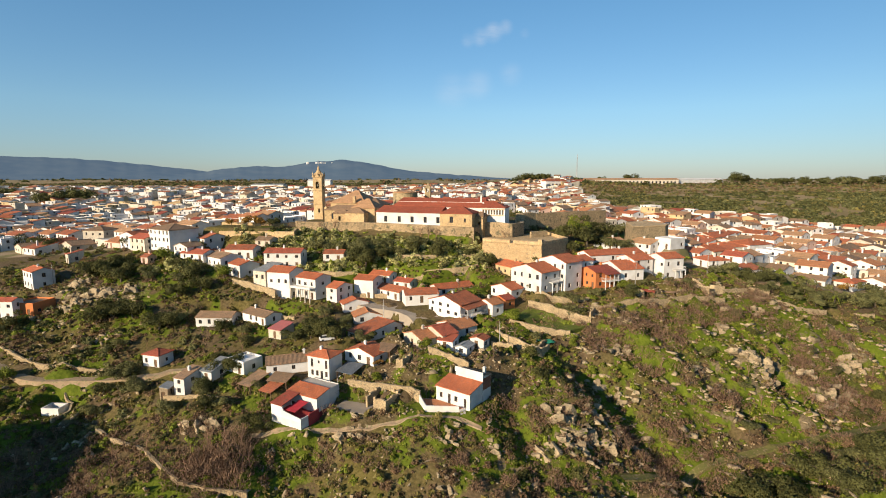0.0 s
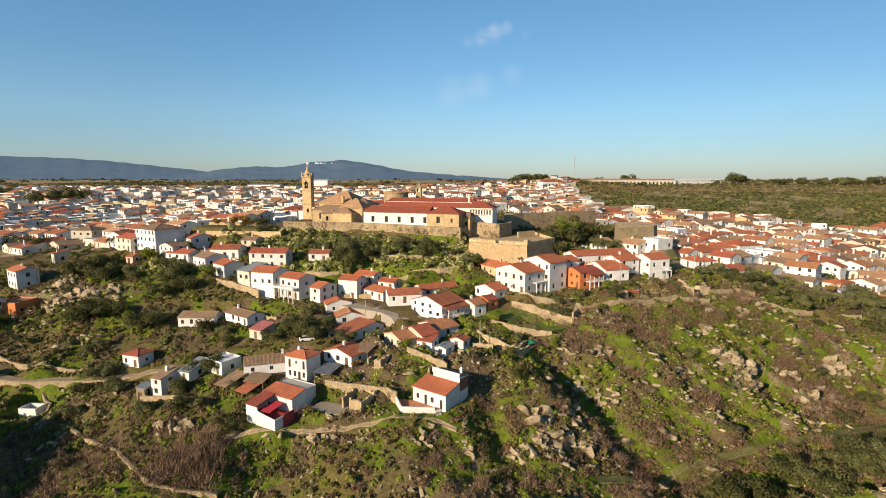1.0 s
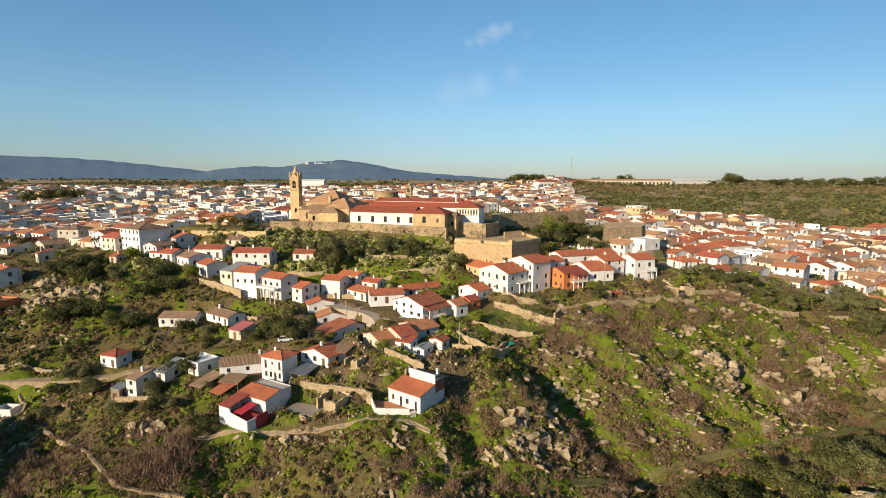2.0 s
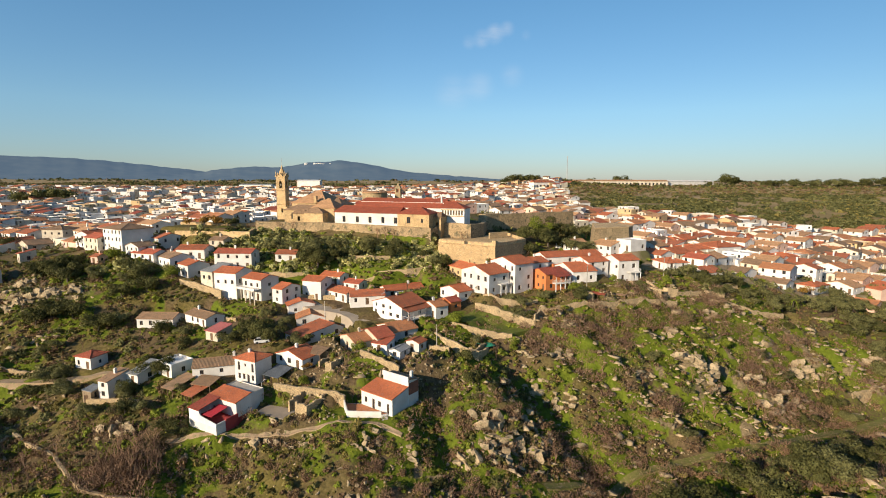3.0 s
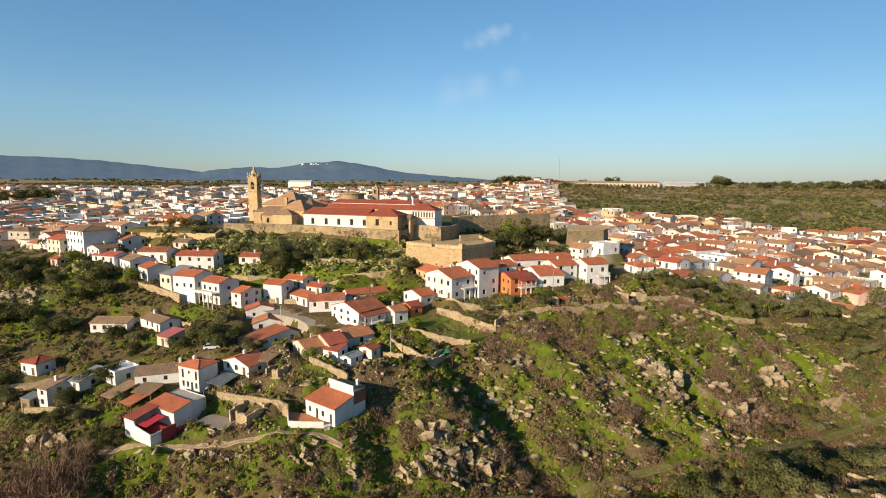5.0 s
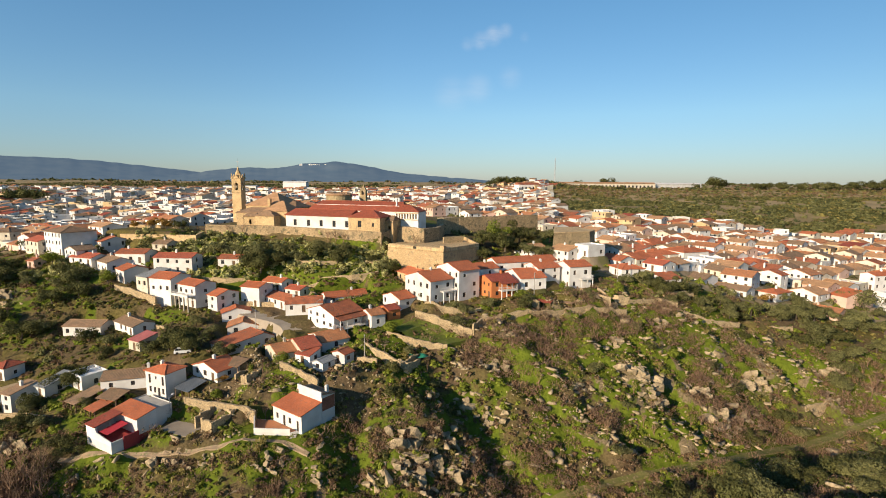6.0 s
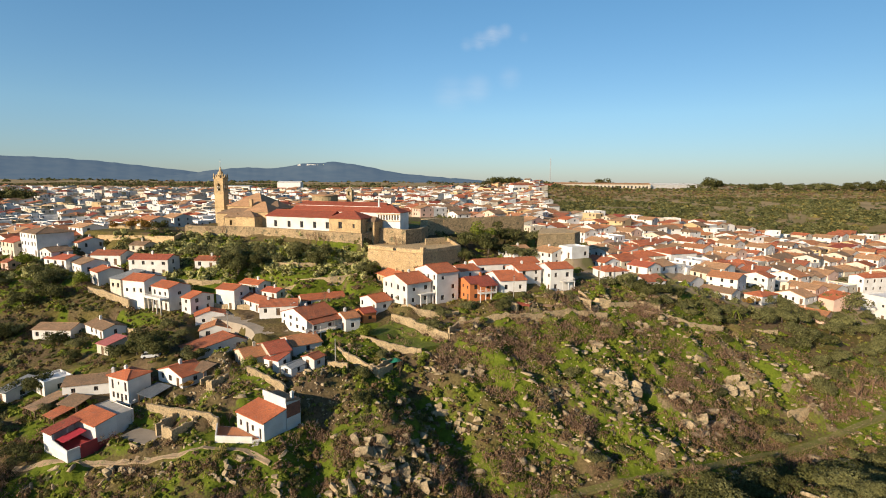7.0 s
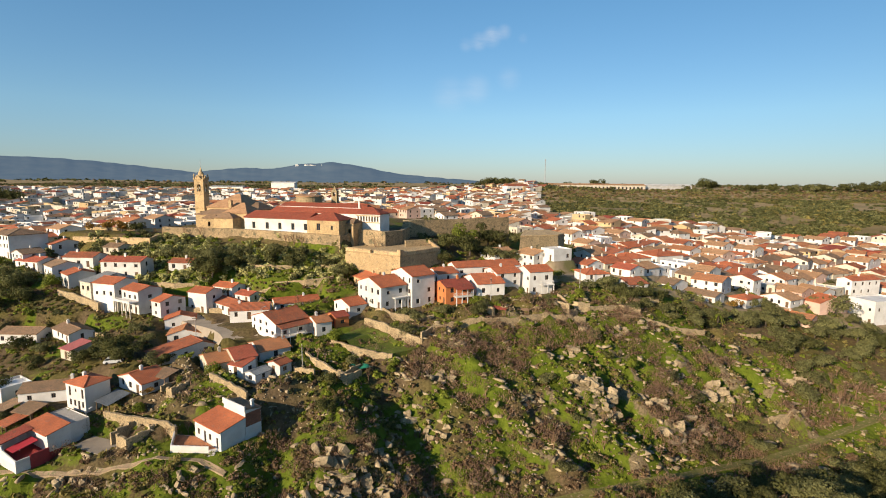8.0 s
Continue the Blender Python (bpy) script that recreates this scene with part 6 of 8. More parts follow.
sx, sy, sz, srng = scatter(16000, 61, -150, 215, 72, 200, scrub_density)
order = np.argsort(np.hypot(sx - 15, sy))
single, thick, rest, rest_thick = 0, 0, [], []
for i in order[:5200]:
    x, y, z = sx[i], sy[i], sz[i]
    slope_garden = float(bump2(x, y, -22, 183, 42, 19)) > 0.4
    brushy = float(fbm(np.array([x / 15.0]), np.array([y / 15.0]), 77)[0]) > 0.53
    if slope_garden:
        k = srng.choice((2, 3, 8, 8, 8, 8, 3))
    elif x < -18 and y < 108:
        k = srng.choice((6, 7, 7, -1, -1, -1, 1, 3))
    elif x < -45:
        k = srng.choice((0, 1, 4, 6, 3, 5, 2, 7, 4, 6))
    elif x > 45 and y < 100 + 0.34 * (x - 57):
        k = srng.choice((0, 0, 1, 1, 7, 6, -1))
    elif 6 < x < 36 and y < 113:
        k = srng.choice((6, 7, 7, 0, -1, -1, -1, -1, 3))
    elif y < 118 and x > 15:
        k = srng.choice((3, 4, 6, 6, 7, 7, 7, 6, -1, -1, -1))
    elif brushy:
        k = srng.choice((6, 7, 7, 4, -1, -1, -1, -1))
    else:
        k = srng.choice((4, 4, 5, 6, 3, 3, 3, 3))
    k, s, a, hz = int(k), srng.uniform(0.5, 1.3), srng.uniform(0, 6.28), srng.uniform(0.75, 1.15)
    if k < 0 and thick < 110:
        thick += 1
        ob = tagged(new("thicket", THICKETS[thick % 3]), "leafless reddish-brown thicket on the rocky slope", "bush", "thickets")
    elif k >= 0 and single < 210:
        single += 1
        ob = tagged(new("shrub", SHRUBS[k][1]), SHRUB_LABEL[SHRUBS[k][0]], "bush", "hillside shrubs")
    else:
        (rest if k >= 0 else rest_thick).append((k if k >= 0 else thick % 3, x, y, z - 0.15, a, s, hz))
        thick += k < 0
        continue
    ob.matrix_basis = Matrix.LocRotScale((x, y, z - 0.15), Euler((0, 0, a)), (s, s, s * hz))
# the overgrown bank under the rampart, and the gardens towards the left of the town
for n, seed, x0, x1, y0, y1, kinds in ((900, 68, -60, 16, 170, 205, (8, 8, 8, 2, 3, 8, 0)), (700, 69, -100, -56, 172, 206, (8, 3, 2, 0, 4, 8)), (900, 70, -165, -100, 140, 212, (1, 4, 4, 6, 2, 5, 3, 7)), (520, 71, 96, 222, 158, 226, (0, 3, 0, 1, 2, 2, 3)), (500, 72, 34, 110, 204, 290, (2, 4, 6, 0, 5))):
    gx, gy, gz, grng = scatter(n, seed, x0, x1, y0, y1, lambda x, y: np.where((x > -60) & (x < 18) & (y > 208.2 - 0.34 * (x + 56)), 0.0, np.clip((fbm(x / 8.0, y / 8.0, 53) - 0.30) * 3, 0.1, 0.9) * (1 - 0.9 * bump2(x, y, -120, 162, 22, 9))), 0.8)
    for i in range(len(gx)):
        rest.append((int(grng.choice(kinds)), gx[i], gy[i], gz[i] - 0.15, grng.uniform(0, 6.28), grng.uniform(0.7, 1.5), grng.uniform(0.8, 1.2)))
joined("scrub", LIGHT, rest, None, "mixed evergreen and dry scrub over the slopes", "vegetation")
bx, by, bz, brng = scatter(9000, 67, 20, 215, 84, 176, lambda x, y: wildness(x, y) * np.clip((fbm(x / 15.0, y / 15.0, 77) - 0.50) * 12 + 0.8 * bump2(x, y, 138, 138, 36, 20), 0, 0.85), 0.8)
for i in range(min(len(bx), 1500)):
    rest_thick.append((i % 3, bx[i], by[i], bz[i] - 0.1, brng.uniform(0, 6.28), brng.uniform(0.7, 1.5), brng.uniform(0.7, 1.25)))
tx, ty, tz, trng = scatter(900, 73, -62, -26, 84, 108, lambda x, y: np.clip(1.3 * bump2(x, y, -44.6, 91.6, 4.2, 3.6), 0, 1), 0.6)
for i in range(min(len(tx), 46)):
    rest_thick.append((i % 3, tx[i], ty[i], tz[i] - 0.1, trng.uniform(0, 6.28), trng.uniform(1.1, 2.0), trng.uniform(0.8, 1.3)))
joined("thicket_rest", SPARSE, rest_thick, None, "leafless reddish-brown thickets over the slopes", "vegetation")


def joined_scrub(name, x, y, z, rng, lo, hi, n, leaf, mats, shares, label):
    """Low growth that nobody could count, in one mesh."""
    qs, ms = [], []
    for i in range(len(x)):
        r = rng.uniform(lo, hi)
        d = rng.normal(size=(n, 3))
        d /= np.linalg.norm(d, axis=1)[:, None]
        d[:, 2] = np.abs(d[:, 2])
        p = np.array([x[i], y[i], z[i]]) + d * r * np.array([1.15, 1.15, 0.85]) * rng.uniform(0.6, 1.0, (n, 1))
        nr = d + 0.3 * rng.normal(size=(n, 3))
        nr /= np.linalg.norm(nr, axis=1)[:, None]
        qs.append(blades(rng, p, nr, leaf * r))
        ms.append(np.full(n, rng.choice(len(mats), p=shares)))
    me = quads_mesh(name, np.concatenate(qs), mats)
    me.polygons.foreach_set("material_index", np.concatenate(ms).astype(np.int32))
    return tagged(new(name, me), label, "vegetation", kind="stuff")


x, y, z, r = scatter(25000, 62, -150, 235, 72, 190, lambda x, y: np.clip(np.maximum(0.8 * wildness(x, y), 0.85 * (~in_town(x, y)) * (fbm(x / 9.0, y / 9.0, 59) > 0.38)) + 0.25 * scrub_density(x, y), 0, 1) * (1 - 0.4 * hamlet(x, y)), 0.5)
joined_scrub("low_scrub", x, y, z, r, 0.25, 0.80, 17, 0.47, [LEAF[k] for k in ("oak", "green", "broom", "bramble", "olive")], [0.10, 0.24, 0.28, 0.28, 0.10], "low winter scrub and weeds over the slope")

# grass tufts on the green patches
x, y, z, r = scatter(60000, 63, -150, 215, 72, 185, lambda x, y: zones(x, y)[0] * (0.25 + 0.75 * wildness(x, y)), 0.4)
up = np.stack([r.normal(size=len(x)) * 0.9, r.normal(size=len(x)) * 0.9, np.full(len(x), 0.5)], 1)
up /= np.linalg.norm(up, axis=1)[:, None]
tagged(new("grass", quads_mesh("grass", blades(r, np.stack([x, y, z + 0.08], 1), up, 0.17, 1.3), GRASS)), "bright green winter grass", "grass", kind="stuff")

# boulders and outcrops
ROCKS = [make_rock(i, (0.75, 0.6, 0.95, 0.7)[i % 4]) for i in range(10)]


def rock_density(x, y):
    w = wildness(x, y)
    n1 = fbm(x / 9.0, y / 9.0, 71)
    d = w * (strata(x, y) * 0.7 + np.clip((n1 - 0.55) * 3, 0, 0.6) + 0.06)
    return np.clip((d + 0.15 * bump2(x, y, 30, 100, 12, 6)) * (1 - 0.75 * bump2(x, y, 14, 101, 8, 9)) + 0.3 * bump2(x, y, 52, 113, 16, 12) + 0.6 * bump2(x, y, -118, 160, 22, 9), 0, 1)


x, y, z, r = scatter(19000, 64, -150, 215, 76, 178, rock_density, 0.8)
order = np.argsort(np.hypot(x - 30, y))
rest = []
for c, i in enumerate(order[:7500]):
    s = min(0.95, float(np.exp(r.normal(-0.78, 0.42))))
    a = r.normal(-0.64, 0.35) if x[i] > 20 else r.uniform(0, 6.28)
    p = int(r.integers(0, 10))
    if c < 230:
        ob = tagged(new("boulder", ROCKS[p]), "lichen-stained granite boulder on the slope", "rock", "boulders")
        ob.matrix_basis = Matrix.LocRotScale((x[i], y[i], z[i] + 0.1 * s), Euler((r.uniform(-0.3, 0.3), r.uniform(-0.3, 0.3), a)), (s * r.uniform(1.2, 2.6), s * 0.75, s * r.uniform(0.6, 1.0)))
    else:
        rest.append((p, x[i], y[i], z[i] + 0.05, a, s, r.uniform(0.7, 1.3)))
SMALL = [make_rock(40 + i, (0.75, 0.6, 0.95, 0.7)[i % 4], 11) for i in range(10)]
for m in SMALL:
    for v in m.vertices:
        v.co.x *= 2.0
        v.co.y *= 0.85
        v.co.z *= 0.75
    dip = Euler((0.55 + 0.2 * math.sin(m.vertices[0].co.x * 40), 0.25 * math.sin(m.vertices[1].co.y * 40), 0)).to_matrix()
    for v in m.vertices:
        v.co = dip @ v.co
# small stones everywhere on the wild ground
PEBBLES = [make_rock(60 + i, (0.8, 0.6, 1.1)[i % 3], 8) for i in range(9)]
x, y, z, r = scatter(26000, 65, -110, 190, 80, 165, lambda x, y: wildness(x, y) * np.clip((fbm(x / 6.0, y / 6.0, 73) - 0.40) * 4 + 0.6 * bump2(x, y, 52, 113, 16, 12), 0.08, 1) * (0.55 + 0.45 * (x > -20)), 0.4)
stones = [(10 + i % 9, x[i], y[i], z[i], r.normal(-0.64, 0.6), float(np.clip(np.exp(r.normal(-1.35, 0.42)), 0.1, 0.6)), r.uniform(0.7, 1.5)) for i in range(min(len(x), 11000))]
rest = rest + stones
joined("scree", SMALL + PEBBLES, rest, None, "granite outcrops and loose stones over the slope", "stones")

# trees
TREES = {
    "olive": [make_tree("olive", 400 + i, 2.9, 2.3, 2.7, 2500, 0.15, "grey-green olive tree on the slope") for i in range(3)],
    "oak": [make_tree("oak", 410 + i, 3.2, 2.7, 2.8, 2700, 0.165, "dark evergreen holm oak") for i in range(3)],
    "green": [make_tree("green", 420 + i, 2.5, 2.3, 2.6, 2000, 0.15, "leafy green garden tree") for i in range(2)],
    "autumn": [make_tree("autumn", 430, 2.2, 2.0, 2.8, 900, 0.19, "tree with yellow autumn leaves")],
    "bare": [make_bare_tree(440 + i, 6.5, "leafless winter tree with fine branches") for i in range(3)],
}
USED = {}


def plant(kind, x, y, s=1.0, seed=0):
    v = TREES[kind]
    i = (seed + int(abs(x * 7 + y * 3))) % len(v)
    m = pose(x, y, floor_at(x, y) - 0.1, 0, 0, (x * 37 + y * 11) % 360) @ Matrix.Diagonal((s, s, s * (0.9 + 0.2 * ((x * 13) % 1.0)), 1))
    if (kind, i) not in USED:
        USED[kind, i] = True
        v[i].matrix_basis = m
        return v[i]
    ob = copy_thing(v[i], m)
    ob.matrix_basis = m
    return ob


plant("oak", -34.0, 134.5, 1.25)
plant("oak", -35.5, 132.6, 1.0)
plant("oak", -30.7, 131.7, 1.0)
plant("olive", -22.2, 130.3, 0.9)
plant("oak", -20.0, 130.4, 0.8)
plant("olive", -29.9, 181.6, 1.5)
plant("oak", -26.9, 174.3, 1.4)
plant("oak", -30.4, 176.4, 1.2)
plant("olive", 35.9, 150.7, 0.75)
plant("olive", 39.0, 148.9, 0.8)
plant("olive", 29.1, 155.0, 0.75)
plant("olive", 45.9, 151.0, 0.7)
plant("green", 55.7, 154.5, 0.8)
plant("olive", 62.5, 154.6, 0.65)
plant("olive", 70.4, 155.3, 0.72)
plant("green", 69.2, 160.1, 0.58)
plant("olive", 66.5, 197.0, 1.3)
plant("olive", 71.0, 196.0, 1.2)
plant("oak", 62.0, 203.0, 1.5)
plant("green", 54.3, 205.5, 1.95)
plant("oak", 64.9, 219.3, 1.82)
plant("olive", 80.1, 231.7, 1.69)
plant("oak", 48.1, 201.2, 1.5)
plant("oak", 56.3, 197.9, 1.5)
plant("olive", 70.7, 218.5, 1.3)
plant("olive", 90.7, 167.5, 0.86)
plant("olive", 97.6, 170.6, 0.94)
plant("green", 86.3, 161.1, 0.65)
plant("olive", 102.0, 160.2, 0.79)
plant("olive", 107.2, 163.3, 0.79)
plant("olive", 112.6, 163.2, 0.72)
plant("olive", 123.8, 166.5, 0.86)
plant("autumn", 141.2, 175.9, 0.86)
plant("olive", 156.3, 177.4, 1.01)
plant("olive", 166.5, 180.1, 1.01)
plant("olive", 142.3, 168.6, 0.72)
plant("olive", 115.8, 162.2, 0.58)
plant("bare", 158.2, 147.5, 0.72)
plant("bare", 166.4, 152.0, 0.79)
plant("bare", 153.6, 152.2, 0.65)
plant("bare", 139.5, 142.9, 0.72)
plant("bare", 164.1, 144.1, 0.86)
plant("bare", 146.6, 146.6, 0.58)
plant("bare", 171.8, 156.7, 0.72)
plant("bare", 161.9, 157.0, 0.86)
plant("bare", 154.1, 140.1, 0.72)
plant("olive", 171.6, 160.8, 0.65)
plant("olive", 163.7, 163.1, 0.65)
plant("oak", 100.3, 166.4, 0.86)
plant("oak", 102.4, 164.1, 0.94)
plant("oak", 108.2, 168.4, 0.94)
plant("oak", 112.4, 168.0, 0.86)
plant("olive", 98.0, 167.4, 0.72)
plant("olive", 121.9, 168.1, 0.79)
plant("olive", 128.4, 169.5, 0.79)
plant("olive", 134.1, 169.3, 0.86)
plant("olive", 144.1, 172.8, 0.79)
plant("olive", 148.2, 173.0, 0.86)
plant("olive", 155.2, 180.0, 0.79)
plant("olive", 156.3, 173.3, 1.01)
plant("olive", 154.4, 166.7, 0.86)
plant("olive", 174.7, 185.2, 0.86)
plant("olive", 172.5, 174.9, 0.86)
plant("olive", 150.5, 181.5, 0.79)
plant("olive", 157.4, 183.0, 0.79)
plant("olive", 186.8, 191.8, 1.69)
plant("olive", 190.8, 187.7, 0.94)
plant("olive", 194.7, 183.8, 0.94)
plant("oak", 189.5, 173.9, 0.86)
plant("olive", 178.2, 176.5, 0.86)
plant("olive", 57.6, 151.6, 0.8)
plant("olive", 76.6, 153.3, 0.58)
plant("green", 83.2, 157.4, 0.5)
plant("olive", 149.2, 162.2, 1.01)
plant("olive", 151.6, 153.4, 0.94)
plant("olive", 130.4, 168.0, 0.86)
plant("olive", 174.9, 180.2, 0.86)
plant("olive", 165.6, 183.4, 0.94)
plant("olive", 165.8, 172.4, 1.01)
plant("olive", 171.2, 164.9, 0.94)
plant("olive", 151.8, 168.1, 0.86)
plant("olive", 155.4, 152.5, 0.86)
plant("olive", 182.5, 172.3, 1.01)
plant("olive", 206.5, 196.8, 1.56)
plant("oak", -94.6, 151.3, 1.2)
plant("oak", -84.9, 146.9, 1.2)
plant("oak", -82.3, 147.9, 1.1)
plant("oak", -100.5, 151.3, 1.2)
plant("oak", -104.5, 149.1, 1.2)
plant("oak", -78.6, 162.8, 1.2)
plant("oak", -85.1, 160.3, 1.0)
plant("oak", -117.4, 174.8, 1.3)
plant("oak", -115.0, 178.1, 1.2)
plant("oak", -218.2, 285.7, 1.2)
plant("oak", -125.1, 205.0, 1.2)
plant("green", -99.9, 180.7, 1.2)
plant("oak", -56.3, 122.8, 0.9)
plant("oak", -52.7, 122.7, 0.9)
plant("oak", -84.2, 167.8, 1.2)
plant("olive", -57.9, 142.2, 0.8)
plant("olive", -82.4, 128.4, 0.8)
plant("olive", -109.0, 170.0, 1.2)
plant("green", -73.8, 169.1, 1.0)
plant("olive", -84.1, 169.2, 1.2)
plant("green", -10.0, 119.4, 0.4)
plant("green", -4.7, 123.0, 0.7)
plant("bare", -7.0, 118.1, 0.8)
plant("bare", 29.5, 126.1, 0.9)
plant("bare", 18.9, 129.3, 0.9)
plant("bare", -7.0, 107.4, 0.6)
plant("bare", -5.5, 108.7, 0.5)
plant("bare", -14.1, 199.4, 1.3)
plant("bare", -6.0, 204.0, 1.1)
plant("bare", -19.1, 202.7, 1.1)
plant("bare", 20.5, 222.8, 1.3)
plant("bare", -49.1, 220.7, 0.9)
plant("bare", -10.0, 201.1, 1.2)
plant("bare", 44.7, 109.1, 0.8)
plant("bare", 47.1, 108.6, 0.7)
plant("bare", 65.7, 124.3, 0.8)
plant("bare", 69.8, 123.7, 0.7)
plant("bare", 79.5, 126.8, 0.8)
plant("bare", 80.2, 121.7, 0.7)
plant("bare", 81.9, 119.3, 0.8)
plant("bare", 69.9, 116.4, 0.8)
plant("bare", -41.8, 91.1, 1.3)
plant("bare", -47.0, 90.8, 1.2)
plant("bare", -55.2, 100.9, 0.9)
plant("bare", -39.1, 92.6, 1.1)
plant("bare", -88.5, 109.4, 1.0)
plant("bare", -89.8, 99.8, 1.3)
plant("bare", -82.4, 95.0, 1.3)
plant("bare", -70.4, 92.9, 1.1)
plant("bare", -47.1, 95.9, 0.9)
plant("bare", -62.5, 89.4, 1.1)
plant("olive", -21.0, 186.0, 1.0)
plant("olive", -8.1, 186.0, 1.0)
plant("olive", -14.4, 178.7, 0.8)
plant("olive", -25.3, 186.0, 0.9)
plant("olive", -38.7, 186.0, 1.0)
plant("olive", -44.3, 186.0, 1.0)
plant("olive", -46.9, 186.0, 0.9)
plant("olive", -20.2, 170.3, 0.7)
plant("olive", 13.1, 174.8, 0.8)
plant("oak", 16.0, 174.9, 0.9)
plant("green", 4.3, 167.5, 0.8)
plant("oak", -299.3, 426.8, 2.6)
plant("oak", -305.5, 425.6, 3.0)
plant("oak", -312.8, 424.7, 2.6)
plant("oak", -314.6, 418.9, 2.2)
plant("oak", -318.9, 412.4, 2.2)
plant("oak", -333.7, 422.6, 2.0)
plant("oak", -433.2, 513.6, 2.2)
plant("oak", -440.2, 513.8, 2.2)
plant("oak", -181.6, 224.1, 1.2)
plant("oak", -191.1, 226.4, 1.3)
plant("oak", -165.7, 213.1, 1.2)
plant("oak", -121.0, 202.3, 1.0)
plant("oak", -108.8, 169.2, 1.4)
plant("oak", -116.9, 177.7, 1.2)
plant("oak", -123.2, 175.0, 1.2)
plant("bare", -76.4, 103.8, 0.74)
plant("bare", -50.1, 101.7, 0.78)
plant("bare", -70.0, 92.7, 0.65)
plant("bare", -67.7, 90.3, 0.72)
plant("bare", -84.5, 89.5, 0.97)
plant("bare", -70.9, 90.6, 0.87)
plant("bare", -60.6, 97.6, 1.01)
plant("bare", -86.4, 92.7, 0.73)
plant("bare", -94.0, 89.3, 0.78)
plant("bare", -72.6, 97.1, 0.80)
plant("bare", -60.4, 90.0, 0.66)
plant("bare", -76.2, 87.7, 0.76)
plant("bare", -68.8, 98.9, 0.99)
plant("bare", -92.0, 103.2, 0.92)
plant("bare", -38.6, 88.1, 0.77)
plant("bare", -66.4, 99.5, 0.74)
plant("bare", -69.4, 91.0, 0.80)
plant("bare", -65.9, 96.2, 0.92)
plant("bare", -81.2, 97.3, 0.64)
plant("bare", -60.2, 94.3, 0.66)
plant("bare", -80.4, 87.2, 0.77)
plant("bare", -72.0, 94.8, 0.63)
plant("bare", -54.2, 91.7, 0.73)
plant("bare", -44.2, 96.8, 0.90)
plant("bare", -64.7, 89.9, 0.67)
plant("bare", -84.5, 92.1, 0.68)
plant("olive", 144.3, 103.0, 0.84)
plant("olive", 110.7, 96.9, 1.16)
plant("oak", 97.7, 99.4, 1.24)
plant("olive", 144.3, 110.0, 0.86)
plant("olive", 99.8, 102.2, 1.23)
plant("oak", 85.0, 90.1, 1.03)
plant("olive", 108.2, 92.1, 1.02)
plant("olive", 117.6, 101.4, 0.90)
plant("olive", 86.2, 87.7, 1.23)
plant("oak", 138.4, 97.2, 1.13)
plant("oak", 77.6, 96.9, 1.24)
plant("oak", 92.9, 102.5, 1.23)
plant("oak", 140.3, 97.8, 1.16)
plant("oak", 73.3, 83.5, 1.15)
plant("olive", 120.0, 103.7, 0.84)
plant("olive", 114.5, 96.7, 1.02)
plant("oak", 106.8, 107.8, 0.90)
plant("oak", 116.8, 101.9, 1.03)
plant("oak", 101.1, 97.1, 0.88)
plant("olive", 78.5, 93.1, 0.99)
plant("oak", 140.7, 116.6, 1.08)
plant("olive", 124.8, 106.8, 1.04)
plant("oak", 113.0, 101.8, 1.20)
plant("oak", 147.0, 117.5, 0.96)
plant("oak", 127.4, 97.1, 0.83)
plant("olive", 142.5, 111.2, 0.95)
plant("oak", 91.5, 94.4, 0.93)
plant("oak", 137.5, 108.5, 1.15)
plant("oak", 147.0, 109.7, 1.08)
plant("oak", 149.8, 102.0, 1.22)
plant("olive", 79.8, 97.7, 0.82)
plant("oak", 125.2, 113.6, 0.86)
plant("olive", 112.3, 91.6, 0.86)
plant("olive", 131.0, 111.8, 1.17)
plant("oak", 119.9, 113.0, 0.85)
plant("olive", 121.3, 94.1, 1.04)
plant("oak", 144.0, 121.6, 0.92)
plant("oak", 67.0, 91.3, 1.25)
plant("oak", 104.5, 101.1, 0.82)
plant("olive", 88.1, 100.3, 1.11)
plant("oak", 59.8, 90.7, 1.15)
plant("oak", 90.2, 98.9, 0.86)
plant("olive", 145.6, 113.0, 1.06)
plant("olive", 125.7, 114.1, 1.08)
plant("olive", 133.9, 110.4, 0.82)
plant("oak", 82.6, 88.8, 1.21)
plant("olive", 150.4, 165.8, 1.30)
plant("olive", 149.5, 171.8, 1.20)
plant("olive", 141.5, 169.3, 1.10)
plant("olive", 173.9, 176.8, 1.40)
plant("olive", 151.9, 157.0, 1.00)
plant("olive", 146.9, 146.5, 1.20)
plant("bare", 137.5, 142.6, 0.90)
plant("olive", 182.3, 175.2, 1.30)
plant("oak", 188.1, 175.2, 1.30)
plant("bare", 154.9, 146.4, 1.30)
plant("bare", 158.5, 149.0, 1.40)
plant("bare", 163.0, 151.0, 1.30)
plant("olive", 122.3, 163.0, 0.90)
plant("bare", 125.6, 142.3, 1.00)
plant("bare", 122.0, 140.0, 0.90)
plant("oak", 128.0, 167.0, 0.90)
plant("olive", 129.7, 120.8, 1.10)
plant("olive", 139.3, 120.7, 1.20)
plant("oak", 115.0, 116.5, 1.10)
plant("bare", 157.8, 153.5, 1.10)
plant("olive", 167.9, 155.8, 1.00)
plant("bare", 148.0, 141.0, 0.90)
plant("bare", 151.0, 143.0, 1.00)
plant("olive", 160.0, 160.0, 1.10)
plant("oak", 146.0, 161.0, 1.00)
plant("olive", 178.0, 168.0, 1.20)
plant("olive", 186.0, 166.0, 1.20)
plant("oak", 158.0, 166.0, 1.10)
plant("bare", 95.4, 125.0, 0.80)
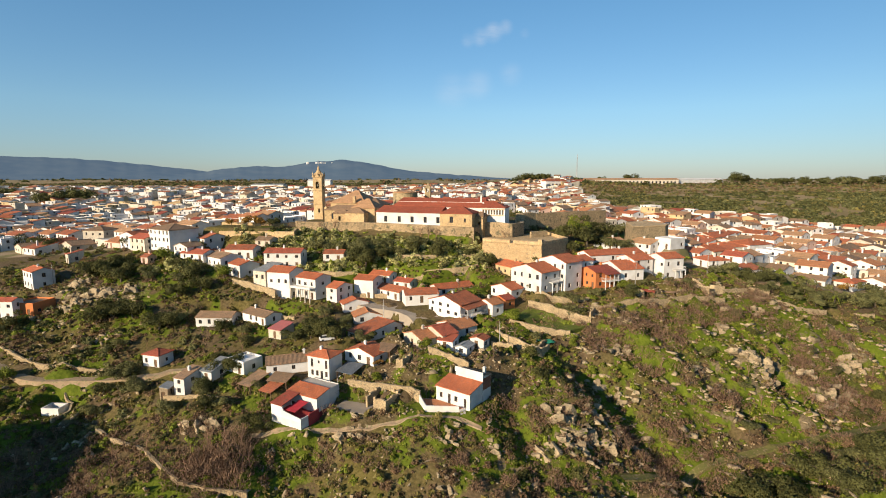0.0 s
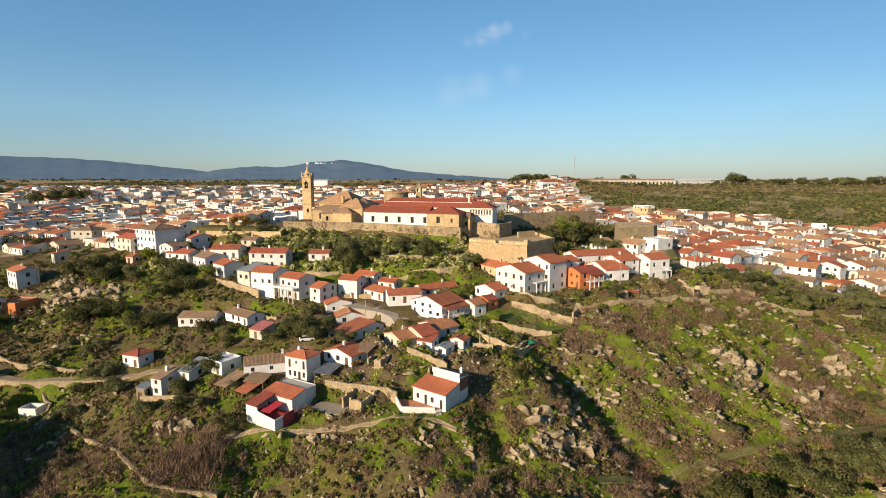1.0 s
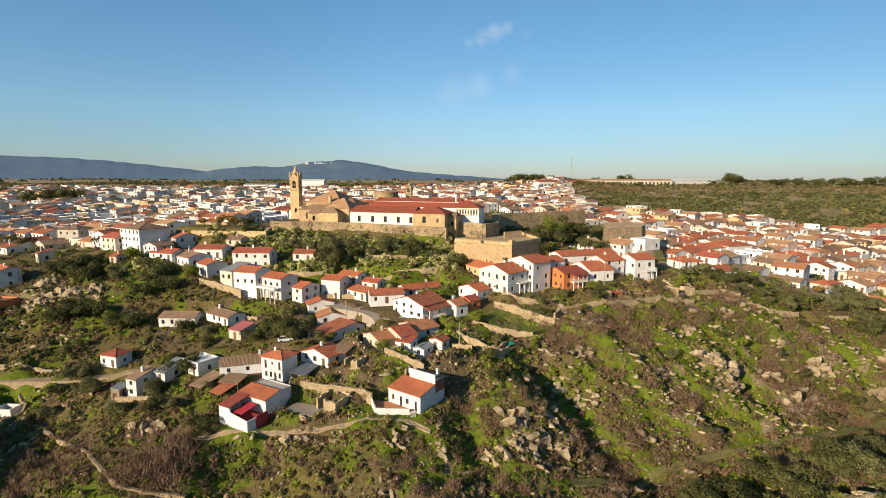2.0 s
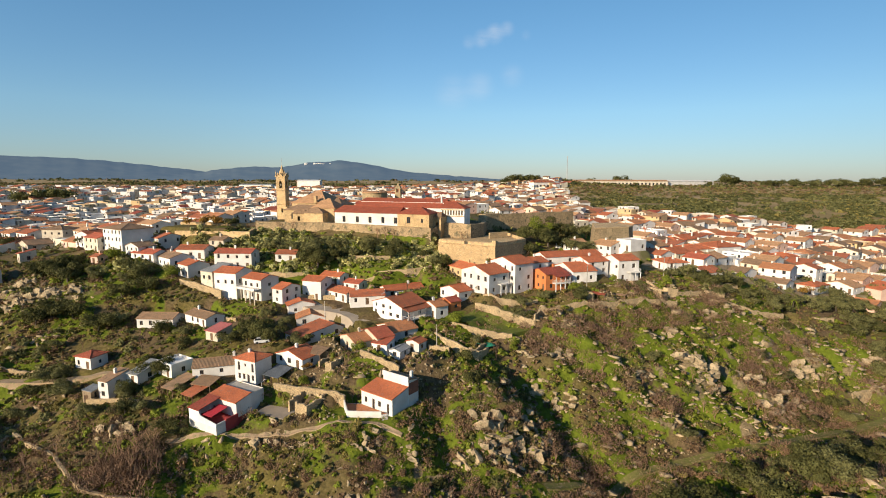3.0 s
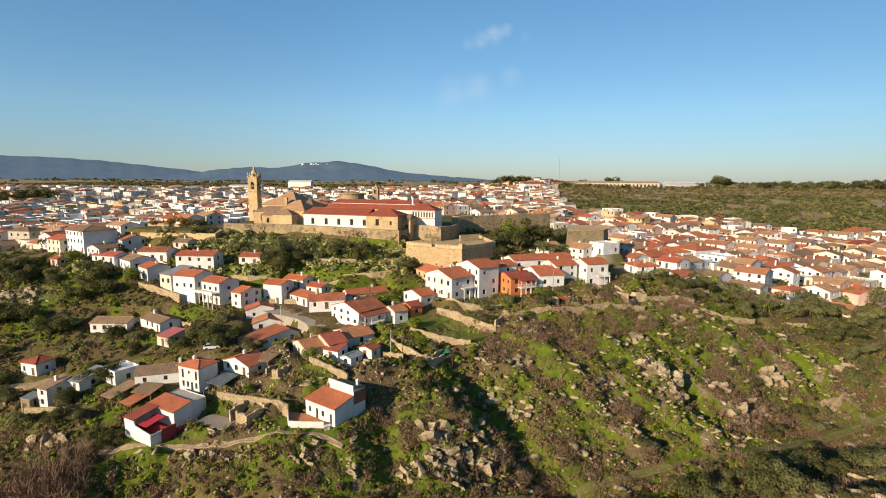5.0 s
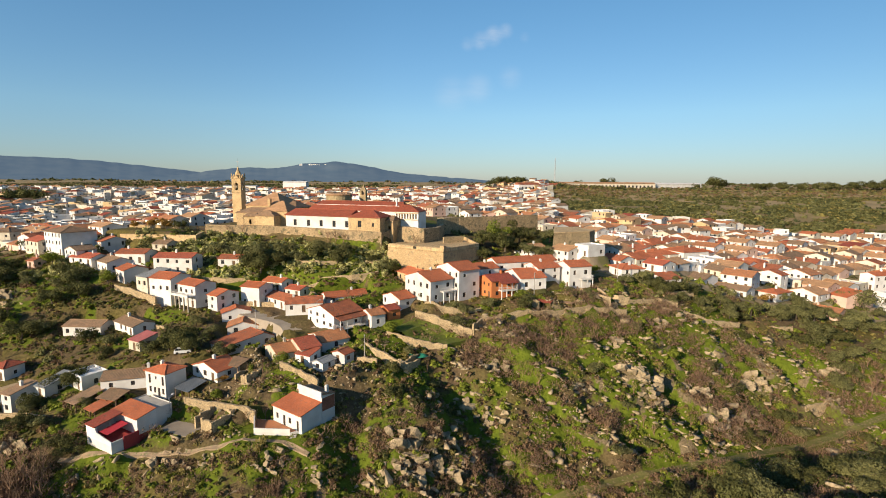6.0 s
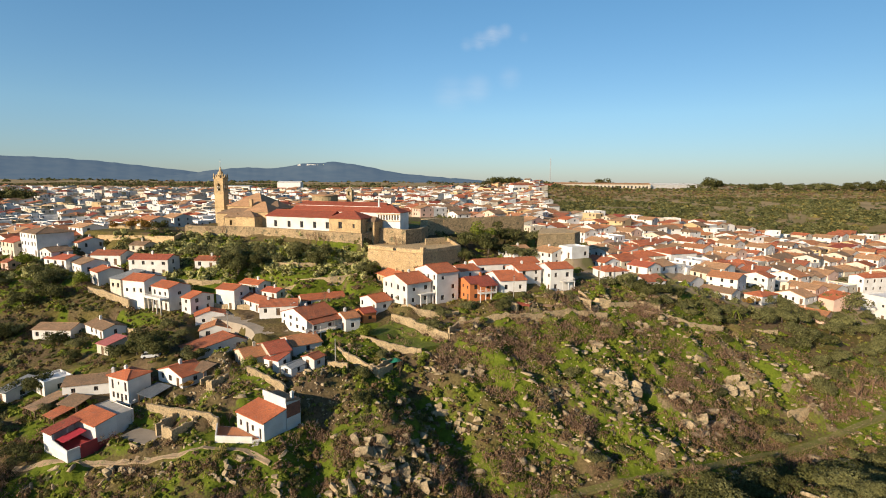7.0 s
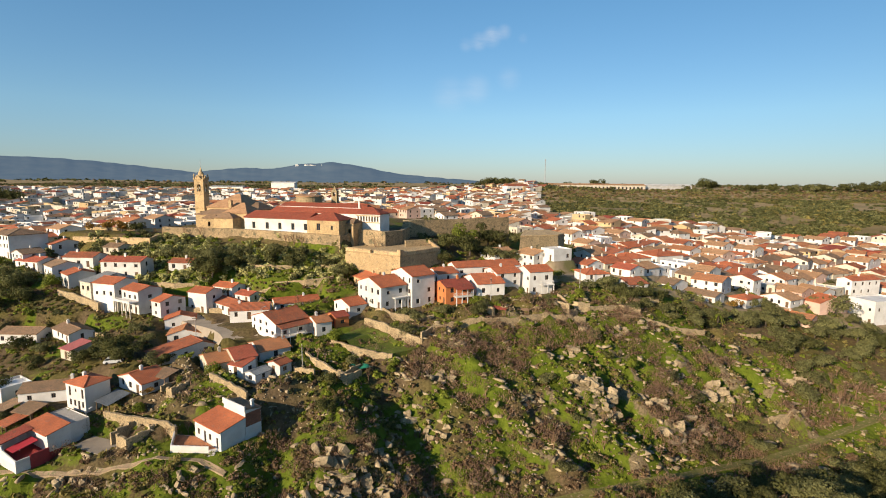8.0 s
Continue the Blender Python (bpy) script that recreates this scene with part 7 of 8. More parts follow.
plant("bare", 92.0, 123.0, 0.80)
plant("bare", 86.0, 126.5, 0.90)
plant("bare", 83.0, 124.5, 0.80)
plant("bare", 88.5, 129.0, 0.70)
plant("autumn", -74, 206, 1.1)
plant("autumn", -80, 207.5, 1.2)
plant("bare", -5.5, 191.6, 1.25)
plant("bare", -2.5, 190.6, 1.15)
plant("bare", -8.5, 192.6, 1.1)
plant("bare", 23.0, 190.6, 1.2)
plant("bare", -43.0, 202.4, 1.2)
plant("bare", -49.0, 203.0, 1.1)
plant("oak", -41.0, 102.2, 0.75)
plant("oak", -38.2, 101.1, 0.60)
plant("olive", -62.4, 109.1, 0.80)
plant("oak", -52.9, 107.5, 0.80)
plant("olive", -85.2, 126.4, 0.90)
plant("olive", -84.7, 129.8, 0.80)
plant("olive", -48.8, 107.3, 0.70)
plant("bare", -6.0, 118.0, 0.60)
plant("oak", -28.2, 129.4, 0.90)
plant("oak", -33.0, 134.3, 1.00)
plant("olive", -34.8, 145.7, 0.80)
plant("bare", 12.2, 117.2, 0.60)
plant("bare", 16.7, 130.7, 0.70)
plant("bare", 14.4, 130.9, 0.70)
plant("bare", -3.7, 109.7, 0.60)
plant("autumn", -15.6, 117.2, 0.45)
# next two oaks are added as dark masses for terrace-wall shadows on the bank
plant("oak", -21.3, 178.6, 1.10)
plant("oak", -2.1, 177.3, 1.20)
plant("olive", -10.3, 186.1, 1.10)
plant("oak", 18.0, 182.3, 0.70)
plant("autumn", -87, 208, 0.9)
plant("oak", -69, 207, 0.9)
plant("autumn", -77, 211, 1.0)
plant("bare", -43, 95, 1.5)
plant("bare", -40, 93, 1.3)
plant("bare", -45.5, 92.5, 1.4)
plant("bare", -41, 97.5, 1.2)
plant("bare", -37.5, 92.5, 1.3)
plant("bare", -46.5, 96, 1.2)
plant("bare", -43, 91, 1.4)
plant("bare", -48, 93.5, 1.2)
plant("bare", 38, 104, 0.8)
plant("bare", 39.5, 102, 0.9)


# garden and field trees between the houses
gx, gy, gz, grng = scatter(1500, 66, -135, 150, 112, 186, lambda x, y: (0.12 + 0.03 * (x < -40) - 0.10 * bump2(x, y, 100, 162, 60, 16)) * (1 - 0.8 * hamlet(x, y)), 2.2)
for i in range(min(len(gx), 150)):
    plant(str(grng.choice(("oak", "olive", "olive", "green", "bare", "oak"))), float(gx[i]), float(gy[i]), float(grng.uniform(0.45, 0.95)))


# woods and scrub on the far hills
def far_scrub(n, seed, x0, x1, y0, y1, dens, lo, hi, quads, leaf, label, name, mats, shares):
    x, y, z, r = scatter(n, seed, x0, x1, y0, y1, dens, 3.0)
    joined_scrub(name, x, y, z, r, lo, hi, quads, leaf, mats, shares, label)


def hill_density(x, y):
    return np.clip((0.6 * fbm(x / 40.0, y / 40.0, 81) + 0.4 * fbm(x / 13.0, y / 13.0, 82) - 0.492) * 12.0, 0.02, 0.8) * (~in_town(x, y)) * (np.abs(x) < 1.0 * y + 60)


FAR_MATS = [LEAF["oak"], LEAF["olive"], LEAF["bramble"], LEAF["pine"]]
far_scrub(26000, 91, 110, 640, 335, 570, lambda x, y: np.clip(1.1 * hill_density(x, y) - 0.03, 0.03, 0.9) * (x > 60 + 0.16 * y) * ~in_town(x, y), 0.8, 3.1, 26, 0.29, "dense evergreen oak scrub over the far hillside", "hill_scrub", [LEAF["oak"], LEAF["olive"], LEAF["pine"], LEAF["broom"]], [0.38, 0.42, 0.1, 0.1])
far_scrub(9000, 95, 110, 700, 545, 735, lambda x, y: np.clip(1.3 * hill_density(x, y) + 0.25, 0, 1) * (x > 60 + 0.16 * y), 0.8, 2.6, 22, 0.32, "dry brown heath under the far ridge", "ridge_heath", [LEAF["oak"], LEAF["olive"], LEAF["bramble"], LEAF["broom"]], [0.2, 0.25, 0.3, 0.25])
far_scrub(26000, 92, -1350, 900, 640, 1400, lambda x, y: np.clip(hill_density(x, y) + 0.75 * (x < 120) * (fbm(x / 60.0, y / 30.0, 85) > 0.38) * (~in_town(x, y)), 0, 1) * (np.abs(x) < 1.0 * y + 60), 2.0, 4.5, 18, 0.40, "dark woods scattered over the plain", "plain_woods", FAR_MATS, [0.4, 0.25, 0.2, 0.15])
far_scrub(2600, 93, -480, 220, 260, 640, lambda x, y: in_town(x, y) * 0.32, 1.0, 2.6, 36, 0.30, "garden trees among the town houses", "garden_trees", FAR_MATS, [0.45, 0.3, 0.1, 0.15])
far_scrub(2600, 94, -2600, 2600, 1500, 3600, lambda x, y: np.clip((fbm(x / 160.0, y / 160.0, 83) - 0.42) * 5, 0, 1), 5, 11, 18, 0.4, "far dark woods on the plain", "far_woods", FAR_MATS, [0.4, 0.2, 0.2, 0.2])

# ---- distance ----
# far slopes carry their air haze as bluish colour and a blue emission
HAZE = bpy.data.materials.new("haze_tinted_forest")
HAZE.use_nodes = True
hb = HAZE.node_tree.nodes["Principled BSDF"]
hb.inputs["Roughness"].default_value = 1.0
hb.inputs["Specular IOR Level"].default_value = 0.0
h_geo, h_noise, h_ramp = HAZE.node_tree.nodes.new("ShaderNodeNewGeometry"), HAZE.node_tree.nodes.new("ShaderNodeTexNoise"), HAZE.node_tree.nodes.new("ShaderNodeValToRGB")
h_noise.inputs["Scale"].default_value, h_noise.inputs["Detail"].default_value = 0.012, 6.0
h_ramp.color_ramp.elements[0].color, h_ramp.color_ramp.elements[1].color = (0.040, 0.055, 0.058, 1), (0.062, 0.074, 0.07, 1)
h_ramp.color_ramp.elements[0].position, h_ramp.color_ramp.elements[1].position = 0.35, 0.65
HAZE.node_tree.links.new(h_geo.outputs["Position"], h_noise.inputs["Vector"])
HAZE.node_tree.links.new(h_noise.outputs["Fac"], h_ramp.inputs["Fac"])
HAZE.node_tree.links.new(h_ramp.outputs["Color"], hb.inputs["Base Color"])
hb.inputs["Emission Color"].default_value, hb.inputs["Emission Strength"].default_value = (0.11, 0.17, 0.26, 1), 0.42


def range_of_hills(name, dist, skyline, label):
    """Hills as a broad ridge; skyline: bearing in degrees right of ahead, height over the plain."""
    s_ang = np.linspace(skyline[0][0], skyline[-1][0], 260)
    prof = np.interp(s_ang, [a for a, h in skyline], [h for a, h in skyline])
    prof = np.convolve(np.pad(prof, 5, "edge"), np.ones(11) / 11, "valid")
    prof = prof + (fbm(s_ang * 1.3 + 40, s_ang * 0 + 2.0, 97, 2) - 0.5) * 7 * ease(prof / 30.0)
    rows = []
    for j, (k, q) in enumerate(((-0.18, 0.0), (-0.13, 0.17), (-0.10, 0.30), (-0.075, 0.46), (-0.05, 0.62), (-0.028, 0.80), (0.0, 1.0), (0.06, 0.6), (0.12, 0.0))):
        wob = (fbm(s_ang * 0.30 + 0.35 * j, s_ang * 0 + 0.9 * j, 98, 2) - 0.5) * 0.10 * (q > 0) * (q < 1)
        d = dist * (1 + k)
        rows.append(np.stack([d * np.sin(np.radians(s_ang)), d * np.cos(np.radians(s_ang)), 46 + (prof + 14) * np.clip(q + wob, 0, 1)], 1))
    v = np.concatenate(rows)
    n = len(s_ang)
    f = [(j * n + i, j * n + i + 1, (j + 1) * n + i + 1, (j + 1) * n + i) for j in range(8) for i in range(n - 1)]
    me = bpy.data.meshes.new(name)
    me.from_pydata(v.tolist(), [], f)
    me.polygons.foreach_set("use_smooth", np.ones(len(f), bool))
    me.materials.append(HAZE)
    return tagged(new(name, me), label, "mountains", kind="structure")


range_of_hills("backdrop_mountain", 3300, ((-30, 0), (-26, 30), (-23.5, 58), (-21.4, 71), (-19.2, 82), (-17.5, 72), (-14, 112), (-12.4, 114), (-10.9, 124), (-7.8, 98), (-4, 54), (-1.5, 42), (2, 26), (6, 10), (9, 0)), "wooded mountain beyond the plain, tinted blue for haze")
range_of_hills("backdrop_range", 4300, ((-56, 150), (-47, 158), (-41, 146), (-36, 140), (-33, 126), (-28.2, 88), (-25, 62), (-23, 40), (-20, 0)), "long mountain range on the horizon, tinted blue for haze")


def hill_village():
    s = Shape()
    rng = random.Random(3)
    for i in range(34):
        a = radians(rng.gauss(-13.0, 0.8))
        z = 46 + 112 + rng.uniform(-8, 4)
        d = 3300 * (1 - 0.012)
        w, h = rng.uniform(4, 10), rng.uniform(1.5, 4)
        s.box(-w / 2, -5, -14, w / 2, 5, h, m=pose(d * math.sin(a), d * math.cos(a), z, 0, 0, rng.uniform(-20, 20)))
    tagged(part("hill_village", s, WALLS["white"]), "tiny white village high on the mountain shoulder", "village", kind="stuff")


hill_village()


def long_shed(x, y, z, w, d, h, roofmat, label, bays=0, wallmat="white", turn=0):
    base = new("warehouse")
    base.matrix_basis = pose(x, y, z, 0, 0, turn)
    holes = [(2 + (w - 4) * (i + 0.25) / bays, 2 + (w - 4) * (i + 0.7) / bays, h * 0.4, h * 0.75) for i in range(bays)]
    block(base, "wall", -w / 2, 0, w / 2, d, -8, h, WALLS[wallmat], holes)
    gable_roof(base, "roof", -w / 2, 0, w / 2, d, h, h * 0.18, roofmat)
    fill_windows(base, -w / 2, 0, holes)
    tagged(base, label, "warehouse", "far buildings")


long_shed(-186, 770, 58, 34, 16, 9, ROOFS["white"], "long white warehouse at the edge of town")
long_shed(-240, 700, 56, 44, 18, 6, ROOFS["greymetal"], "grey-roofed warehouse on the plain")
long_shed(351, 700, 61.5, 84, 10, 7.6, ROOFS["white"], "long low white terrace on the far ridge", turn=22)
long_shed(249, 677, 60.5, 126, 12, 8.6, ROOFS["tan"], "long cream institutional building on the far ridge", 24, "cream", 3)
long_shed(138.3, 625, 55.5, 29.6, 12, 12.0, ROOFS["brownred"], "white block with tiled roof on the far ridge", 5, turn=22)
long_shed(167, 648, 56, 22, 12, 11.0, ROOFS["brownred"], "pink block with tiled roof on the far ridge", 4, "pinkw")


def mast():
    base = new("radio_mast")
    base.matrix_basis = pose(196, 755, 55)
    for a in range(3):
        s = Shape()
        x, y = 0.9 * math.cos(a * 2.094), 0.9 * math.sin(a * 2.094)
        s.tube((x, y, -3), (x * 0.5, y * 0.5, 50), 0.22, 0.16, 5)
        part("leg", s, METAL, base)
    for k in range(16):
        s = Shape()
        z = 2 + 3 * k
        q = 0.9 * (1 - 0.5 * z / 50)
        for a in range(3):
            p0 = (q * math.cos(a * 2.094), q * math.sin(a * 2.094), z)
            p1 = (q * math.cos((a + 1) * 2.094), q * math.sin((a + 1) * 2.094), z + 2.5)
            s.tube(p0, p1, 0.09, 0.09, 4)
        part("brace", s, METAL, base)
    tagged(base, "tall slender lattice radio mast", "mast")


mast()


# ---- near details ----
def red_terrace():
    """The raised terrace before the house with the orange roof, and the flat-topped room behind it."""
    base = new("terrace_house_annex")
    base.matrix_basis = pose(-27.2, 104.2, 20.6, 0, 0, 61)
    s = Shape()
    wall_panel(s, (3.9, 0, 0), (1, 0, 0), 3.4, -2.5, 4.9, (0, -1, 0), [])
    wall_panel(s, (3.9, 8.7, 0), (1, 0, 0), 3.4, -2.5, 4.9, (0, 1, 0), [])
    wall_panel(s, (7.3, 0, 0), (0, 1, 0), 8.7, -2.5, 4.9, (1, 0, 0), [])
    wall_panel(s, (3.9, 0, 0), (0, 1, 0), 8.7, 4.0, 4.9, (-1, 0, 0), [])
    part("back_room", s, WALLS["white"], base)
    s = Shape()
    s.box(3.95, 0.05, 4.5, 7.25, 8.65, 4.7)
    part("flat_roof", s, CONCRETE, base)
    s = Shape()
    s.box(-5.2, -0.3, -3.0, -0.02, 8.2, 1.0)
    part("terrace_base", s, WALLS["white"], base)
    s = Shape()
    s.box(-5.0, -0.1, 1.004, -0.02, 8.0, 1.06)
    part("terrace_floor", s, CLAY_FLOOR, base, "red painted terrace floor")
    # outer wall that steps up to carry the lean-to roof
    s = Shape()
    s.loft([[(-5.2, y, 1.0), (-5.0, y, 1.0), (-5.0, y, z), (-5.2, y, z)] for y, z in ((8.2, 3.55), (5.0, 3.3), (4.6, 2.5), (-0.3, 1.75))])
    part("outer_wall", s, WALLS["white"], base)
    s = Shape()
    s.loft([[(x, 8.0, 1.0), (x, 8.2, 1.0), (x, 8.2, z), (x, 8.0, z)] for x, z in ((-0.02, 4.3), (-5.0, 3.55))])
    part("back_wall", s, WALLS["white"], base)
    s = Shape()
    s.box(-5.0, -0.3, 1.0, -3.0, -0.1, 1.75)
    part("parapet", s, WALLS["white"], base)
    s = Shape()
    s.loft([[(-5.4, y, 3.5), (-0.03, y, 4.35), (-0.03, y, 4.5), (-5.4, y, 3.65)] for y in (8.35, 4.9)])
    part("canopy", s, ROOFS["darkred"], base, "dark red tiled lean-to roof")
    for x, y in ((-4.8, 5.1), (-2.4, 5.1)):
        s = Shape()
        s.box(x - 0.07, y - 0.07, 1.06, x + 0.07, y + 0.07, 3.5)
        part("post", s, WALLS["white"], base)
    s = Shape()
    s.box(-3.0, -0.55, -1.2, -0.04, -0.32, 2.1)
    part("red_wall", s, CLAY_FLOOR, base, "brick-red painted front wall")
    s = Shape()
    s.loft([[(-4.6, y, 2.5), (-0.6, y, 3.15), (-0.6, y, 3.21), (-4.6, y, 2.56)] for y in (4.7, 1.9)])
    part("awning", s, material("crimson_awning", (0.42, 0.03, 0.045), (0.33, 0.03, 0.04), scale=0.8, fine=0.1), base, "crimson sloping awning")
    s = Shape()
    s.box(-0.02, -0.03, -1.5, 7.3, -0.008, 0.9)
    part("skirting", s, CLAY_FLOOR, base, "dark red painted skirting")
    tagged(base, "white terrace with red floor and dark red canopy", "terrace", "hillside houses")


red_terrace()


court = Shape()
court.box(-0.3, -0.3, -0.6, 4.3, 7.3, 0.06)
tagged(part("paved_court", court, PAVING, at=pose(-17.0, 103.2, 21.9, 0, 0, 70)), "pale paved court beside the ruin", "paving", kind="structure")


def clay_terrace():
    """Walled terrace before the house at the end of the spur: a skewed floor, parapets, a corner pier and steps."""
    base = new("walled_terrace")
    base.matrix_basis = pose(0, 104, 22.9)
    plan = [(-5.7, 4.4), (-3.7, -1.3), (3.4, -1.5), (4.8, -0.9), (-1.55, 3.75)]
    s = Shape()
    s.loft([[(x, y, z) for x, y in plan] for z in (-3.5, 0.2)])
    part("terrace_base", s, WALLS["white"], base)
    cx, cy = sum(p[0] for p in plan) / 5, sum(p[1] for p in plan) / 5
    s = Shape()
    s.loft([[(cx + (x - cx) * 0.94, cy + (y - cy) * 0.94, z) for x, y in plan] for z in (0.204, 0.25)])
    part("terrace_floor", s, TERRACOTTA, base, "terracotta tiled terrace floor")
    for i, (h0, h1) in enumerate(((1.3, 0.75), (0.8, 0.7))):
        p, q = Vector((*plan[i], 0)), Vector((*plan[i + 1], 0))
        n = (q - p).cross(Vector((0, 0, 1))).normalized() * -0.22
        s = Shape()
        s.loft([[(c.x, c.y, 0.2), (c.x + n.x, c.y + n.y, 0.2), (c.x + n.x, c.y + n.y, 0.2 + h), (c.x, c.y, 0.2 + h)] for c, h in ((p, h0), (q, h1))])
        part("parapet", s, WALLS["white"], base)
    s = Shape()
    s.box(-5.95, 4.1, -1.0, -5.5, 4.55, 2.1)
    part("corner_pier", s, WALLS["white"], base)
    for k in range(3):
        s = Shape()
        s.box(3.6, -2.1 - 0.32 * k, -1.5, 4.8, -1.82 - 0.32 * k, 0.02 - 0.19 * k)
        part("step", s, CONCRETE, base)
    tagged(base, "whitewashed walled terrace with a terracotta floor", "terrace", "hillside houses")


clay_terrace()


def rail(parent, a, b, z, h=0.95, step=0.28):
    """A railing of uprights between two rails, from a to b."""
    a, b = Vector((*a, z)), Vector((*b, z))
    n = max(2, int((b - a).length / step))
    s = Shape()
    s.tube(a + Vector((0, 0, h)), b + Vector((0, 0, h)), 0.035, 0.035, 4)
    s.tube(a + Vector((0, 0, 0.12)), b + Vector((0, 0, 0.12)), 0.025, 0.025, 4)
    for i in range(n + 1):
        p = a.lerp(b, i / n)
        s.tube(p, p + Vector((0, 0, h)), 0.02, 0.02, 4)
    return part("railing", s, WALLS["white"], parent)


def veranda(x, y, z, th, x0, x1, depth, floor_z, roof_z, roofmat, label, posts=4):
    """A balcony on posts along a right-hand wall, with a railing and a lean-to roof."""
    base = new("veranda")
    base.matrix_basis = pose(x, y, z, 0, 0, th - 90)
    s = Shape()
    s.box(x0, -depth, floor_z - 0.2, x1, -0.02, floor_z)
    part("floor_slab", s, WALLS["white"], base)
    for i in range(posts):
        q = x0 + 0.15 + (x1 - x0 - 0.3) * i / (posts - 1)
        p = Shape()
        p.box(q - 0.11, -depth + 0.05, -2.0, q + 0.11, -depth + 0.27, floor_z - 0.2)
        part("post", p, WALLS["white"], base)
        if roofmat:
            p = Shape()
            p.box(q - 0.09, -depth + 0.05, floor_z, q + 0.09, -depth + 0.23, roof_z - 0.15)
            part("column", p, WALLS["white"], base)
    rail(base, (x0 + 0.05, -depth + 0.06), (x1 - 0.05, -depth + 0.06), floor_z)
    rail(base, (x0 + 0.05, -depth + 0.06), (x0 + 0.05, -0.05), floor_z)
    rail(base, (x1 - 0.05, -depth + 0.06), (x1 - 0.05, -0.05), floor_z)
    if roofmat:
        s = Shape()
        s.loft([[(q, -depth - 0.3, roof_z - 0.15), (q, -0.01, roof_z + 0.45), (q, -0.01, roof_z + 0.6), (q, -depth - 0.3, roof_z)] for q in (x1 + 0.1, x0 - 0.1)])
        part("roof", s, roofmat, base)
    tagged(base, label, "veranda", "verandas")


veranda(4.8, 138.0, 32.9, 138, 0.3, 9.4, 2.3, 0.5, 3.0, ROOFS["brownred"], "white two-level veranda with posts and tiled roof", 5)
veranda(29.6, 150.5, 37.2, 129, 3.6, 8.2, 1.5, 3.1, 5.8, None, "white balcony on posts with a railing", 3)
veranda(47.3, 155.0, 37.6, 116, 2.4, 8.0, 1.8, 2.5, 4.7, ROOFS["darkred"], "white veranda under a dark red lean-to roof", 4)
veranda(72.4, 164.4, 38.6, 108, 3.4, 7.6, 1.6, 3.3, 6.0, None, "white balcony over the garden", 3)


def stilts():
    """Open undercroft of the house with the terrace below the fortress."""
    base = new("terrace_on_posts")
    base.matrix_basis = pose(-40.0, 156.6, 33.8, 0, 0, 60)
    s = Shape()
    s.box(-2.6, 0.0, 3.6, -0.02, 8.4, 3.85)
    part("slab", s, WALLS["white"], base)
    for i in range(5):
        p = Shape()
        p.box(-2.5, 0.1 + 2.0 * i, -2.5, -2.22, 0.38 + 2.0 * i, 3.6)
        part("post", p, WALLS["cream"], base)
    s = Shape()
    s.box(-2.6, 0.0, 3.85, -2.5, 8.4, 4.25)
    part("parapet", s, WALLS["white"], base)
    rail(base, (-2.55, 0.05), (-2.55, 8.35), 4.25, 0.55)
    tagged(base, "white terrace raised on square posts", "terrace", "verandas")


stilts()


def pole(x, y, h, arm=True, lamp=False):
    base = new("street_lamp" if lamp else "utility_pole")
    z = floor_at(x, y)
    base.matrix_basis = pose(x, y, z, 0, 0, (x * 31) % 90)
    s = Shape()
    s.tube((0, 0, -0.6), (0, 0, h), 0.13 if not lamp else 0.06, 0.09 if not lamp else 0.05, 8)
    part("pole", s, CONCRETE if not lamp else METAL, base)
    if lamp:
        s = Shape()
        s.tube((0, 0, h - 0.1), (0.9, 0, h + 0.2), 0.04, 0.03, 6)
        part("arm", s, METAL, base)
        s = Shape()
        s.box(0.75, -0.12, h + 0.1, 1.35, 0.12, h + 0.25)
        part("lamp_head", s, WALLS["white"], base)
    else:
        s = Shape()
        s.box(-0.7, -0.06, h - 0.6, 0.7, 0.06, h - 0.48)
        part("crossarm", s, WOOD, base)
    tagged(base, "grey street lamp on a steel pole" if lamp else "concrete utility pole beside the street", "street lamp" if lamp else "utility pole", "poles")


for px, py, ph, lm in ((-17.0, 141.8, 8.5, False), (-23.8, 110.0, 4.5, True), (14.5, 126.0, 6.5, False), (60.0, 156.0, 7.0, False), (-60.5, 170.0, 7.5, False), (88.5, 168.0, 7.0, False), (-1.5, 146.0, 5.5, True), (-134, 172, 8.0, False)):
    pole(px, py, ph, lamp=lm)


def ruin(x, y, th, w, d, h, label, gap=1.6):
    """Roofless rubble walls, uneven along the top."""
    rng = random.Random(int(x * 10))
    base = new("ruin")
    z = floor_at(x, y)
    base.matrix_basis = pose(x, y, z, 0, 0, th - 90)
    for x0, y0, x1, y1 in ((0, 0, d, 0.45), (0, w - 0.45, d, w), (0, 0.46, 0.45, w - 0.46 - gap), (d - 0.45, 0.46, d, w - 0.46)):
        s = Shape()
        n = 5
        for i in range(n):
            a, b = i / n, (i + 1) / n
            hh = h * rng.uniform(0.78, 1.05)
            if x1 - x0 > y1 - y0:
                s.box(x0 + (x1 - x0) * a, y0, -2, x0 + (x1 - x0) * b, y1, hh)
            else:
                s.box(x0, y0 + (y1 - y0) * a, -2, x1, y0 + (y1 - y0) * b, hh)
        tagged(part("wall", s, RUBBLE, base), "crumbling rubble wall")
    tagged(base, label, "ruin", "ruins")


ruin(-12.3, 103.6, 150, 5.4, 5.6, 2.9, "roofless rubble-stone ruin beside a paved court")
ruin(-9.5, 115.0, 150, 4.0, 4.0, 2.2, "crumbling stone shed on the terrace")
ruin(99.0, 158.5, 120, 4.0, 4.5, 2.0, "roofless stone hut on the hilltop")
